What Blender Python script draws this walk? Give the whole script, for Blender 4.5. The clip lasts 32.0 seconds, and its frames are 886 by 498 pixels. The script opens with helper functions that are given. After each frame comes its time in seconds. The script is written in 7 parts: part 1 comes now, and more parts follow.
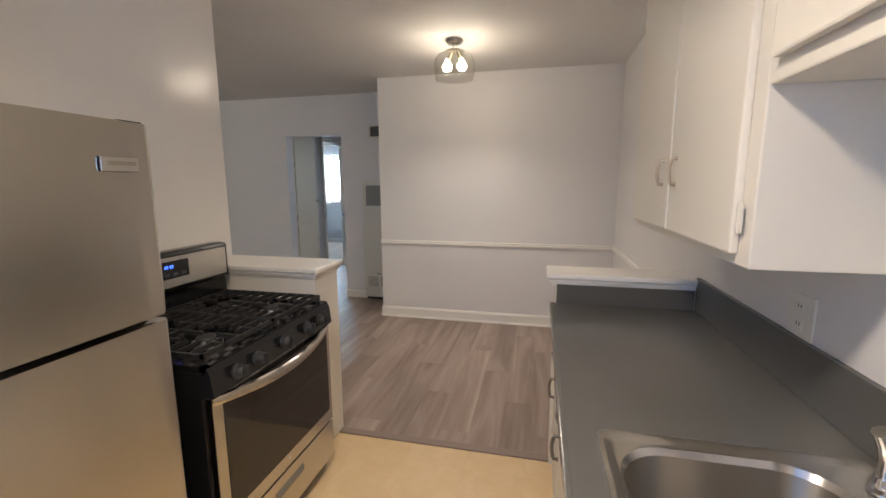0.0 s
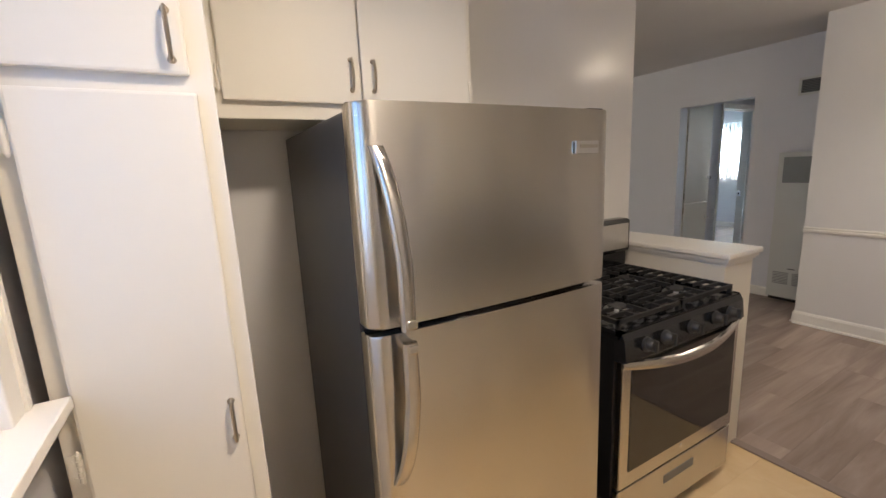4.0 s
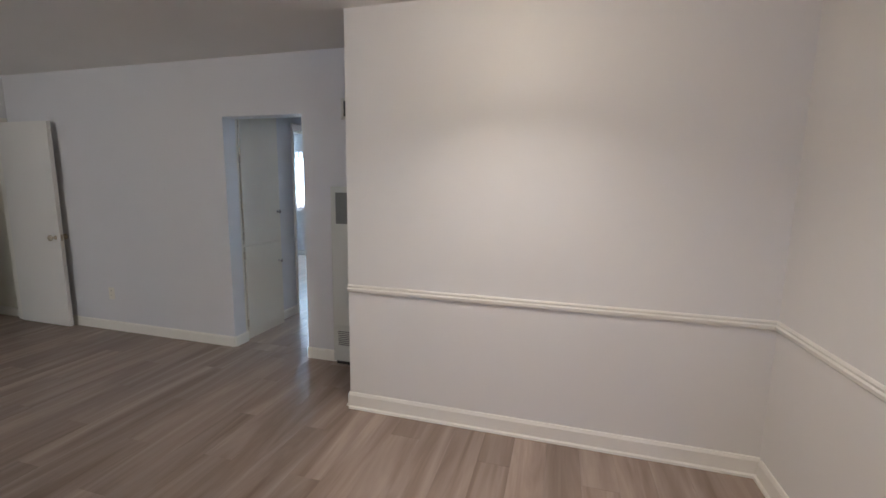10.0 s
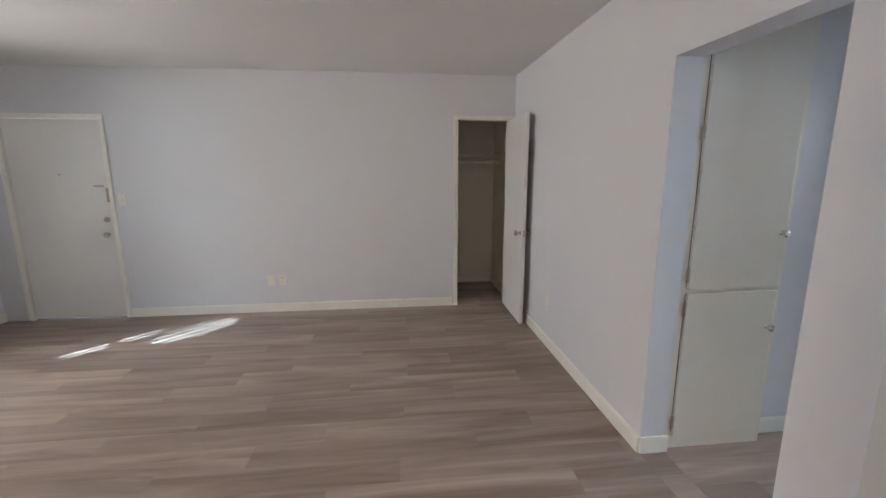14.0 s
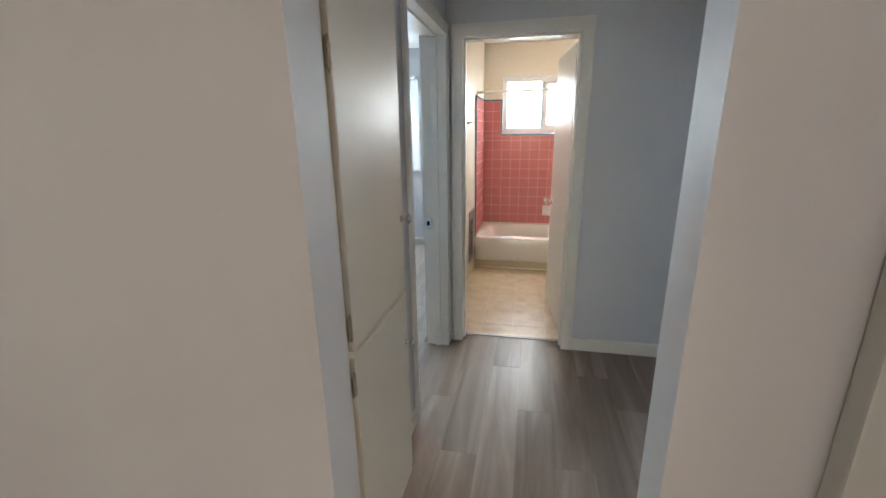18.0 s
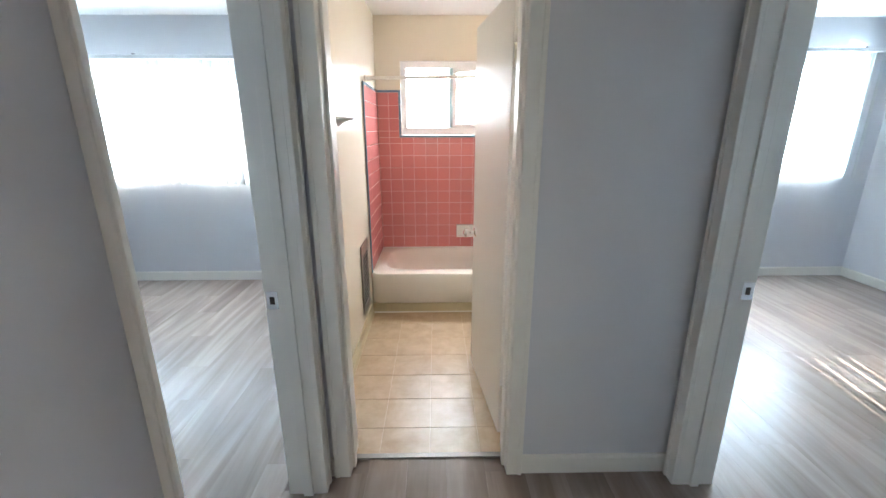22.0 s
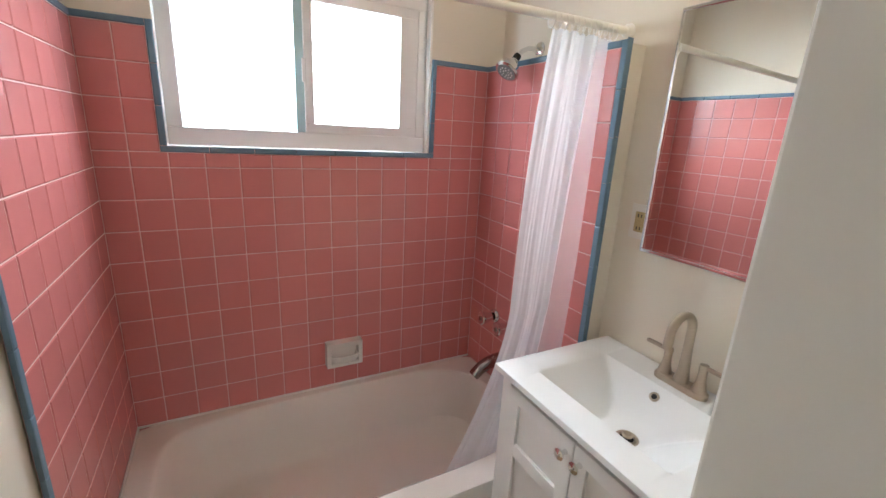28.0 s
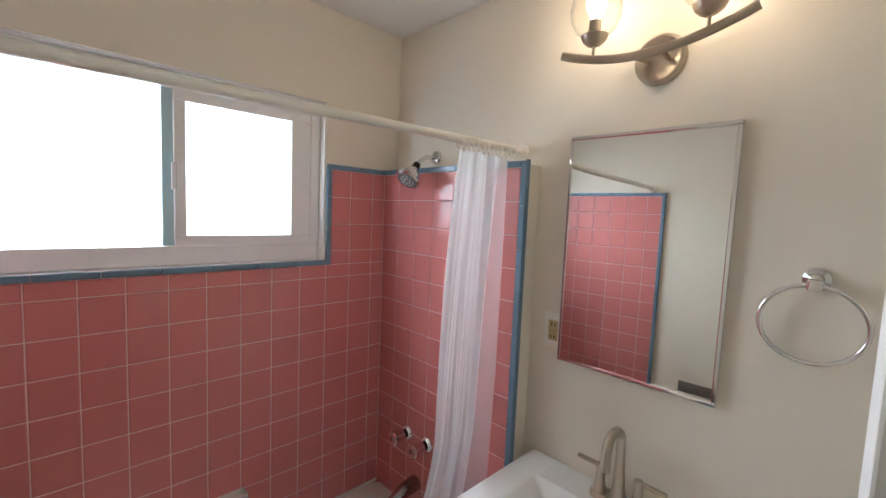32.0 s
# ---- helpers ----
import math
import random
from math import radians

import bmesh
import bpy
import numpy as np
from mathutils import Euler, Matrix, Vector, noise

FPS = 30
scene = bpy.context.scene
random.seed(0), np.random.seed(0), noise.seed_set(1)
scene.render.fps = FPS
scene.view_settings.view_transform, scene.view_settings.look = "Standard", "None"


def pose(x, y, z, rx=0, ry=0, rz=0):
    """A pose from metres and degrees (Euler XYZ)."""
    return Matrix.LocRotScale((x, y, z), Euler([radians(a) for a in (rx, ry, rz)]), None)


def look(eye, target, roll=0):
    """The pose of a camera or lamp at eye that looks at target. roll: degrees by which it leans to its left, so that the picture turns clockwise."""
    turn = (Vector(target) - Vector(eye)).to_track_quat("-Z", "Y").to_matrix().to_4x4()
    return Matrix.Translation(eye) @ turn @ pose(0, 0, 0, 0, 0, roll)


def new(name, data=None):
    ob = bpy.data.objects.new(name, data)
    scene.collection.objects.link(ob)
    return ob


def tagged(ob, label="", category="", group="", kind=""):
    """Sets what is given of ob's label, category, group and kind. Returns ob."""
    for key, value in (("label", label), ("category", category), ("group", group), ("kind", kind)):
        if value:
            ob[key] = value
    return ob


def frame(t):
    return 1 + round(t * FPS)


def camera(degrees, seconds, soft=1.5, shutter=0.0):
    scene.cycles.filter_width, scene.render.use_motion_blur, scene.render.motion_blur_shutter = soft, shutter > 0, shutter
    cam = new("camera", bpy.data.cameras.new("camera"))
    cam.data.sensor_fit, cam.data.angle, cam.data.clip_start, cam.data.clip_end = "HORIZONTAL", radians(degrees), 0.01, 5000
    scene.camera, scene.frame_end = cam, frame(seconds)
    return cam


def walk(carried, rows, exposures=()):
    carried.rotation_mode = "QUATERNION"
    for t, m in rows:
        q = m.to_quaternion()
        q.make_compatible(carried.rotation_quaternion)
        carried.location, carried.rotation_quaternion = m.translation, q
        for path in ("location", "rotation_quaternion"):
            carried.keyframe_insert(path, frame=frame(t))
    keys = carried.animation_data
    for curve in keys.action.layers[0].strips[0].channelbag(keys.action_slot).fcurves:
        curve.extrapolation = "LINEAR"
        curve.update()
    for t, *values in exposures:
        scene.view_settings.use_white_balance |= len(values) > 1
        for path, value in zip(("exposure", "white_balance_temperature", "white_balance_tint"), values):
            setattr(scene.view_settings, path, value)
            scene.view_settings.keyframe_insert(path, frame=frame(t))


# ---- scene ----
cam = camera(93.5, 32.0)
PATH = [
    (0, (0.055, 1.667, 1.419), (-0.39, 3.592, 1.107), -0.2),
    (0.5, (0.068, 1.640, 1.424), (-0.688, 3.464, 1.127), -0.4),
    (1, (0.051, 1.604, 1.436), (-0.972, 3.298, 1.147), -0.5),
    (1.5, (0.012, 1.584, 1.429), (-1.243, 3.125, 1.146), -0.9),
    (2, (-0.014, 1.570, 1.426), (-1.444, 2.941, 1.145), -1.4),
    (2.5, (-0.04, 1.553, 1.423), (-1.606, 2.765, 1.143), -1.6),
    (4.5, (-0.08, 1.535, 1.416), (-1.799, 2.483, 1.035), -2.8),
    (5, (-0.087, 1.551, 1.393), (-1.721, 2.615, 0.948), -3.0),
    (5.5, (-0.12, 1.634, 1.363), (-1.58, 2.912, 0.876), -3.0),
    (6, (-0.193, 1.692, 1.361), (-1.362, 3.238, 0.869), -2.7),
    (6.5, (-0.299, 1.785, 1.366), (-1.118, 3.553, 0.914), -1.9),
    (7, (-0.365, 1.919, 1.382), (-0.86, 3.821, 1.007), -1.2),
    (7.5, (-0.368, 2.111, 1.419), (-0.61, 4.074, 1.125), -0.4),
    (8, (-0.348, 2.345, 1.45), (-0.448, 4.328, 1.207), 0.1),
    (8.5, (-0.378, 2.642, 1.45), (-0.446, 4.628, 1.222), 0.4),
    (9, (-0.386, 2.929, 1.462), (-0.517, 4.909, 1.208), 0.6),
    (9.5, (-0.298, 3.225, 1.451), (-0.614, 5.182, 1.185), 0.8),
    (10, (-0.3, 3.473, 1.449), (-0.833, 5.378, 1.155), 0.9),
    (10.5, (-0.373, 3.759, 1.473), (-1.205, 5.548, 1.149), 1.2),
    (11, (-0.436, 4.044, 1.462), (-1.584, 5.645, 1.116), 1.0),
    (11.5, (-0.51, 4.287, 1.516), (-1.944, 5.63, 1.142), 0.8),
    (12, (-0.673, 4.508, 1.52), (-2.344, 5.539, 1.139), 0.6),
    (12.5, (-0.829, 4.697, 1.513), (-2.66, 5.407, 1.135), 0.4),
    (13, (-0.937, 4.924, 1.49), (-2.858, 5.34, 1.121), 0.1),
    (13.5, (-1.034, 5.055, 1.497), (-2.988, 5.266, 1.126), -0.1),
    (15.5, (-1.802, 5.335, 1.493), (-3.686, 5.816, 1.023), -1.7),
    (16, (-2.023, 5.287, 1.507), (-3.735, 6.168, 0.968), -2.0),
    (16.5, (-2.175, 5.332, 1.474), (-3.619, 6.592, 0.903), -2.0),
    (17, (-2.346, 5.417, 1.48), (-3.42, 6.997, 0.886), -1.7),
    (17.5, (-2.481, 5.529, 1.467), (-3.189, 7.307, 0.887), -1.7),
    (18, (-2.586, 5.641, 1.491), (-2.988, 7.522, 0.945), -0.8),
    (18.5, (-2.61, 5.811, 1.506), (-2.808, 7.743, 1.027), -0.9),
    (19, (-2.612, 6.03, 1.543), (-2.658, 7.989, 1.139), -0.4),
    (19.5, (-2.627, 6.179, 1.561), (-2.555, 8.145, 1.203), -0.1),
    (20, (-2.686, 6.28, 1.577), (-2.508, 8.24, 1.219), 0.2),
    (20.5, (-2.738, 6.34, 1.572), (-2.483, 8.286, 1.184), 0.2),
    (21, (-2.728, 6.421, 1.54), (-2.493, 8.35, 1.067), 0.3),
    (21.5, (-2.688, 6.632, 1.506), (-2.542, 8.556, 0.981), 0.2),
    (22, (-2.647, 6.861, 1.503), (-2.613, 8.781, 0.947), -0.1),
    (22.5, (-2.666, 7.115, 1.501), (-2.724, 9.028, 0.918), -0.4),
    (23, (-2.694, 7.382, 1.488), (-2.8, 9.277, 0.856), -0.7),
    (23.5, (-2.697, 7.682, 1.447), (-2.81, 9.564, 0.779), -0.4),
    (24, (-2.706, 7.971, 1.434), (-2.796, 9.847, 0.745), -0.6),
    (24.5, (-2.783, 8.231, 1.445), (-2.814, 10.119, 0.786), -0.6),
    (26.5, (-2.77, 8.804, 1.506), (-2.429, 10.711, 1.007), 1.4),
    (27, (-2.799, 8.964, 1.515), (-2.278, 10.828, 1.011), 1.8),
    (27.5, (-2.809, 9.083, 1.528), (-2.089, 10.874, 1.003), 2.5),
    (28, (-2.794, 9.163, 1.53), (-1.888, 10.866, 0.999), 3.0),
    (28.5, (-2.814, 9.245, 1.548), (-1.747, 10.85, 1.015), 3.7),
    (29, (-2.827, 9.307, 1.546), (-1.648, 10.837, 1.026), 3.8),
    (29.5, (-2.839, 9.346, 1.556), (-1.564, 10.808, 1.067), 3.8),
    (30, (-2.816, 9.362, 1.575), (-1.485, 10.796, 1.16), 3.5),
    (30.5, (-2.818, 9.369, 1.605), (-1.447, 10.789, 1.285), 3.2),
    (31, (-2.791, 9.349, 1.631), (-1.42, 10.787, 1.407), 2.7),
    (31.5, (-2.784, 9.339, 1.652), (-1.411, 10.783, 1.48), 2.2),
    (32, (-2.809, 9.348, 1.657), (-1.422, 10.778, 1.487), 2.4),
]
EXPOSURES = ((0.0, 1.93, 6450, 10), (2.0, 1.80, 6550, 10), (5.0, 1.84, 6550, 10), (7.0, 1.98, 6350, 10), (8.0, 1.94, 6250, 10), (9.0, 1.84, 6200, 10), (10.0, 2.04, 6050, 10), (12.0, 2.48, 5950, 10), (13.0, 2.70, 6050, 10), (15.0, 2.75, 6250, 10), (16.0, 2.78, 6750, 10), (17.0, 2.42, 6650, 10), (18.0, 2.38, 7050, 10), (19.0, 2.66, 7000, 10), (21.0, 2.72, 6800, 10), (22.0, 2.58, 6750, 10), (24.0, 2.42, 6800, 10), (26.0, 2.00, 6500, 10), (28.0, 1.78, 6500, 10), (30.0, 1.66, 6500, 10), (32.0, 1.34, 6350, 10))
walk(cam, [(t, look(eye, target, roll)) for t, eye, target, roll in PATH], exposures=EXPOSURES)


# ---- world and light ----
world = bpy.data.worlds.new("sky")
scene.world = world
world.use_nodes = True
_sky = world.node_tree.nodes.new("ShaderNodeTexSky")
_sky.sky_type, _sky.sun_disc = "NISHITA", False
_sky.sun_elevation, _sky.sun_rotation = radians(33.3), radians(8.2)
world.node_tree.links.new(_sky.outputs[0], world.node_tree.nodes["Background"].inputs[0])
world.node_tree.nodes["Background"].inputs[1].default_value = 0.08


def lamp(name, kind, m, power, colour, size=0.1, size_y=None, spread=None):
    data = bpy.data.lights.new(name, kind)
    data.energy, data.color = power, colour
    if kind == "AREA":
        data.shape, data.size, data.size_y = "RECTANGLE", size, size_y or size
        if spread:
            data.spread = radians(spread)
    elif kind in ("POINT", "SPOT"):
        data.shadow_soft_size = size
    ob = new(name, data)
    ob.matrix_world = m
    return ob


sun = lamp("sun", "SUN", look((4.3, 30, 19.9), (0, 0, 0)), 5.0, (1.0, 0.94, 0.86))
sun.data.angle = radians(0.3)
SKY = (0.52, 0.76, 1.0)
WARM = (1.0, 0.85, 0.71)
DINING = (1.0, 0.89, 0.77)
SCONCE = (1.0, 0.58, 0.26)
# daylight standing outside the window openings
lamp("daylight_bedroom_west", "AREA", look((-5.25, 11.3, 1.62), (-4.4, 9, 1.30)), 50, SKY, 2.3, 1.2)
lamp("daylight_bedroom_east", "AREA", look((0.68, 11.3, 1.65), (-0.5, 9, 1.40)), 52, SKY, 1.5, 1.25)
lamp("daylight_bathroom", "AREA", look((-2.455, 11.7, 2.16), (-2.455, 9.6, 0.98)), 39, (0.83, 0.93, 1.0), 1.5, 1.3)
lamp("daylight_living", "AREA", look((-3.4, 1.0, 1.55), (-3.4, 3, 1.4)), 9.5, (1.0, 0.94, 0.85), 2.0, 1.2)
lamp("daylight_kitchen", "AREA", look((-0.4, 1.0, 1.6), (-0.4, 3, 1.5)), 1.1, (0.11, 0.36, 1.0), 0.7, 0.9)
# spot lamps added for the sun patches on the living room floor; source unseen
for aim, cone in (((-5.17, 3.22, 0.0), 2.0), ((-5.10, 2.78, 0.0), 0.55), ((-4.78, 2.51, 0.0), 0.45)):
    patch_spot = lamp("floor_patch_spot", "SPOT", look((1.51, -3.21, 4.68), aim), 9500, (0.68, 0.88, 1.0), 0.01)
    patch_spot.data.spot_size, patch_spot.data.spot_blend = radians(cone), 0.2
# lit bulbs
lamp("bulb_dining", "POINT", pose(-0.65, 4.88, 2.28), 0.16, DINING, 0.03)
lamp("bulb_dining_b", "POINT", pose(-0.54, 4.88, 2.28), 0.16, DINING, 0.03)
# extra down-facing lamp under the dining shade, added to brighten the floor
lamp("dining_floor_fill", "AREA", pose(-0.595, 4.88, 2.155), 2.1, DINING, 0.2, spread=140)
lamp("bulb_kitchen", "POINT", pose(-0.34, 2.0, 2.30), 0.8, WARM, 0.07)
lamp("bulb_kitchen_bowl", "AREA", pose(-0.34, 2.0, 2.34), 5.3, WARM, 0.22, spread=150)
lamp("bulb_bath", "POINT", pose(-1.685, 9.938, 2.25), 0.08, SCONCE, 0.025)
lamp("bulb_bath_b", "POINT", pose(-1.685, 9.658, 2.25), 0.08, SCONCE, 0.025)


# ---- materials ----
def nodes_of(name):
    m = bpy.data.materials.new(name)
    m.use_nodes = True
    nt = m.node_tree
    return m, nt, nt.nodes["Principled BSDF"]


def add(nt, kind, **inputs):
    n = nt.nodes.new(kind)
    for k, v in inputs.items():
        n.inputs[k].default_value = v
    return n


def paint(name, colour, rough=0.5, metal=0.0, var=0.05, scale=1.2, bump=0.02, bscale=90.0, stretch=(1, 1, 1), spec=0.5,
          coat=0.0, emit=None, random=0.0, rough_var=0.02):
    """A surface with broad unevenness, fine grain and a light relief, in object metres."""
    m, nt, b = nodes_of(name)
    ln = nt.links.new
    tc = nt.nodes.new("ShaderNodeTexCoord")
    mp = nt.nodes.new("ShaderNodeMapping")
    mp.inputs["Scale"].default_value = stretch
    ln(tc.outputs["Object"], mp.inputs[0])
    big = add(nt, "ShaderNodeTexNoise", Scale=scale, Detail=2.0, Roughness=0.45)
    fine = add(nt, "ShaderNodeTexNoise", Scale=bscale, Detail=3.0, Roughness=0.6)
    ln(mp.outputs[0], big.inputs["Vector"])
    ln(mp.outputs[0], fine.inputs["Vector"])
    ramp = nt.nodes.new("ShaderNodeValToRGB")
    lo = [max(0.0, c * (1 - var)) for c in colour]
    hi = [min(1.0, c * (1 + var)) for c in colour]
    ramp.color_ramp.elements[0].position, ramp.color_ramp.elements[0].color = 0.2, (*lo, 1)
    ramp.color_ramp.elements[1].position, ramp.color_ramp.elements[1].color = 0.8, (*hi, 1)
    ln(big.outputs["Fac"], ramp.inputs[0])
    out = ramp.outputs[0]
    if random:
        oi = nt.nodes.new("ShaderNodeObjectInfo")
        hsv = nt.nodes.new("ShaderNodeHueSaturation")
        mr = add(nt, "ShaderNodeMapRange")
        mr.inputs[3].default_value, mr.inputs[4].default_value = 1 - random, 1 + random
        ln(oi.outputs["Random"], mr.inputs[0])
        ln(mr.outputs[0], hsv.inputs["Value"])
        ln(out, hsv.inputs["Color"])
        out = hsv.outputs[0]
    ln(out, b.inputs["Base Color"])
    rr = add(nt, "ShaderNodeMapRange")
    rr.inputs[3].default_value, rr.inputs[4].default_value = max(0.02, rough - rough_var), min(1.0, rough + rough_var)
    ln(big.outputs["Fac"], rr.inputs[0])
    ln(rr.outputs[0], b.inputs["Roughness"])
    b.inputs["Metallic"].default_value = metal
    b.inputs["Specular IOR Level"].default_value = spec
    b.inputs["Coat Weight"].default_value = coat
    if bump:
        bp = add(nt, "ShaderNodeBump", Strength=bump, Distance=0.003)
        ln(fine.outputs["Fac"], bp.inputs["Height"])
        ln(bp.outputs[0], b.inputs["Normal"])
    if emit:
        b.inputs["Emission Color"].default_value = (*emit[0], 1)
        b.inputs["Emission Strength"].default_value = emit[1]
    return m


def brushed(name, colour, rough, axis, fine=0.03):
    """Brushed metal: fine streaks that run along one axis."""
    m, nt, b = nodes_of(name)
    ln = nt.links.new
    tc, mp = nt.nodes.new("ShaderNodeTexCoord"), nt.nodes.new("ShaderNodeMapping")
    mp.inputs["Scale"].default_value = [2.0 if a == axis else 320.0 for a in "xyz"]
    ln(tc.outputs["Object"], mp.inputs[0])
    n = add(nt, "ShaderNodeTexNoise", Scale=1.0, Detail=3.0)
    ln(mp.outputs[0], n.inputs["Vector"])
    soft = add(nt, "ShaderNodeTexNoise", Scale=1.1, Detail=1.0)
    ln(tc.outputs["Object"], soft.inputs["Vector"])
    mix = add(nt, "ShaderNodeMath")
    mix.operation = "ADD"
    ln(n.outputs["Fac"], mix.inputs[0])
    ln(soft.outputs["Fac"], mix.inputs[1])
    mr = add(nt, "ShaderNodeMapRange")
    mr.inputs[1].default_value, mr.inputs[2].default_value = 0.5, 1.5
    mr.inputs[3].default_value, mr.inputs[4].default_value = rough - fine, rough + fine
    ln(mix.outputs[0], mr.inputs[0])
    ln(mr.outputs[0], b.inputs["Roughness"])
    bp = add(nt, "ShaderNodeBump", Strength=0.006, Distance=0.001)
    ln(n.outputs["Fac"], bp.inputs["Height"])
    ln(bp.outputs[0], b.inputs["Normal"])
    wipe = nt.nodes.new("ShaderNodeMapping")
    wipe.inputs["Scale"].default_value = (3.0, 5.0, 1.1)
    ln(tc.outputs["Object"], wipe.inputs[0])
    smear = add(nt, "ShaderNodeTexNoise", Scale=1.0, Detail=4.0, Roughness=0.55, Distortion=0.8)
    ln(wipe.outputs[0], smear.inputs["Vector"])
    ramp = nt.nodes.new("ShaderNodeValToRGB")
    ramp.color_ramp.elements[0].position, ramp.color_ramp.elements[0].color = 0.3, (*[c * 0.94 for c in colour], 1)
    ramp.color_ramp.elements[1].position, ramp.color_ramp.elements[1].color = 0.7, (*[c * 1.04 for c in colour], 1)
    ln(smear.outputs["Fac"], ramp.inputs[0])
    ln(ramp.outputs[0], b.inputs["Base Color"])
    b.inputs["Metallic"].default_value = 1.0
    b.inputs["Anisotropic"].default_value = 0.92
    b.inputs["Anisotropic Rotation"].default_value = 0.25
    return m


def plank_material(name, tones):
    """Vinyl plank: long grain along the plank, each plank with its own tone and stretch of grain."""
    m, nt, b = nodes_of(name)
    ln = nt.links.new
    tc, oi = nt.nodes.new("ShaderNodeTexCoord"), nt.nodes.new("ShaderNodeObjectInfo")
    off = nt.nodes.new("ShaderNodeVectorMath")
    off.operation = "MULTIPLY_ADD"
    off.inputs[1].default_value = (37, 91, 13)
    ln(oi.outputs["Random"], off.inputs[0])
    ln(tc.outputs["Object"], off.inputs[2])
    mp = nt.nodes.new("ShaderNodeMapping")
    mp.inputs["Scale"].default_value = (8.0, 0.8, 1.0)
    ln(off.outputs[0], mp.inputs[0])
    broad = add(nt, "ShaderNodeTexNoise", Scale=1.0, Detail=4.0, Roughness=0.55, Distortion=0.9)
    ln(mp.outputs[0], broad.inputs["Vector"])
    mp2 = nt.nodes.new("ShaderNodeMapping")
    mp2.inputs["Scale"].default_value = (70.0, 2.4, 1.0)
    ln(off.outputs[0], mp2.inputs[0])
    grain = add(nt, "ShaderNodeTexNoise", Scale=1.0, Detail=4.0, Roughness=0.7, Distortion=0.3)
    ln(mp2.outputs[0], grain.inputs["Vector"])
    ramp = nt.nodes.new("ShaderNodeValToRGB")
    ramp.color_ramp.elements[0].position, ramp.color_ramp.elements[0].color = 0.28, (*tones[0], 1)
    ramp.color_ramp.elements[1].position, ramp.color_ramp.elements[1].color = 0.72, (*tones[2], 1)
    mid = ramp.color_ramp.elements.new(0.5)
    mid.color = (*tones[1], 1)
    ln(broad.outputs["Fac"], ramp.inputs[0])
    gm = add(nt, "ShaderNodeMapRange")
    gm.inputs[1].default_value, gm.inputs[2].default_value = 0.3, 0.7
    gm.inputs[3].default_value, gm.inputs[4].default_value = 0.955, 1.035
    ln(grain.outputs["Fac"], gm.inputs[0])
    pm = add(nt, "ShaderNodeMapRange")
    pm.inputs[3].default_value, pm.inputs[4].default_value = 0.85, 1.13
    ln(oi.outputs["Random"], pm.inputs[0])
    mul = add(nt, "ShaderNodeMath")
    mul.operation = "MULTIPLY"
    ln(gm.outputs[0], mul.inputs[0])
    ln(pm.outputs[0], mul.inputs[1])
    hsv = nt.nodes.new("ShaderNodeHueSaturation")
    ln(mul.outputs[0], hsv.inputs["Value"])
    ln(ramp.outputs[0], hsv.inputs["Color"])
    ln(hsv.outputs[0], b.inputs["Base Color"])
    rr = add(nt, "ShaderNodeMapRange")
    rr.inputs[3].default_value, rr.inputs[4].default_value = 0.285, 0.35
    b.inputs["Specular IOR Level"].default_value = 0.2
    ln(broad.outputs["Fac"], rr.inputs[0])
    ln(rr.outputs[0], b.inputs["Roughness"])
    bp = add(nt, "ShaderNodeBump", Strength=0.08, Distance=0.002)
    ln(grain.outputs["Fac"], bp.inputs["Height"])
    ln(bp.outputs[0], b.inputs["Normal"])
    return m


def vinyl_tile(name, tones, rough, scale=7.0, detail=6.0, warp=0.6):
    """Printed vinyl tile with stony mottling."""
    m, nt, b = nodes_of(name)
    ln = nt.links.new
    tc, oi = nt.nodes.new("ShaderNodeTexCoord"), nt.nodes.new("ShaderNodeObjectInfo")
    off = nt.nodes.new("ShaderNodeVectorMath")
    off.operation = "MULTIPLY_ADD"
    off.inputs[1].default_value = (17, 29, 5)
    ln(oi.outputs["Random"], off.inputs[0])
    ln(tc.outputs["Object"], off.inputs[2])
    n = add(nt, "ShaderNodeTexNoise", Scale=scale, Detail=detail, Roughness=0.62, Distortion=warp)
    ln(off.outputs[0], n.inputs["Vector"])
    ramp = nt.nodes.new("ShaderNodeValToRGB")
    ramp.color_ramp.elements[0].position, ramp.color_ramp.elements[0].color = 0.3, (*tones[0], 1)
    ramp.color_ramp.elements[1].position, ramp.color_ramp.elements[1].color = 0.7, (*tones[1], 1)
    ln(n.outputs["Fac"], ramp.inputs[0])
    ln(ramp.outputs[0], b.inputs["Base Color"])
    rr = add(nt, "ShaderNodeMapRange")
    rr.inputs[3].default_value, rr.inputs[4].default_value = rough - 0.03, rough + 0.03
    ln(n.outputs["Fac"], rr.inputs[0])
    ln(rr.outputs[0], b.inputs["Roughness"])
    f = add(nt, "ShaderNodeTexNoise", Scale=60.0, Detail=2.0)
    ln(tc.outputs["Object"], f.inputs["Vector"])
    bp = add(nt, "ShaderNodeBump", Strength=0.05, Distance=0.003)
    ln(f.outputs["Fac"], bp.inputs["Height"])
    ln(bp.outputs[0], b.inputs["Normal"])
    return m


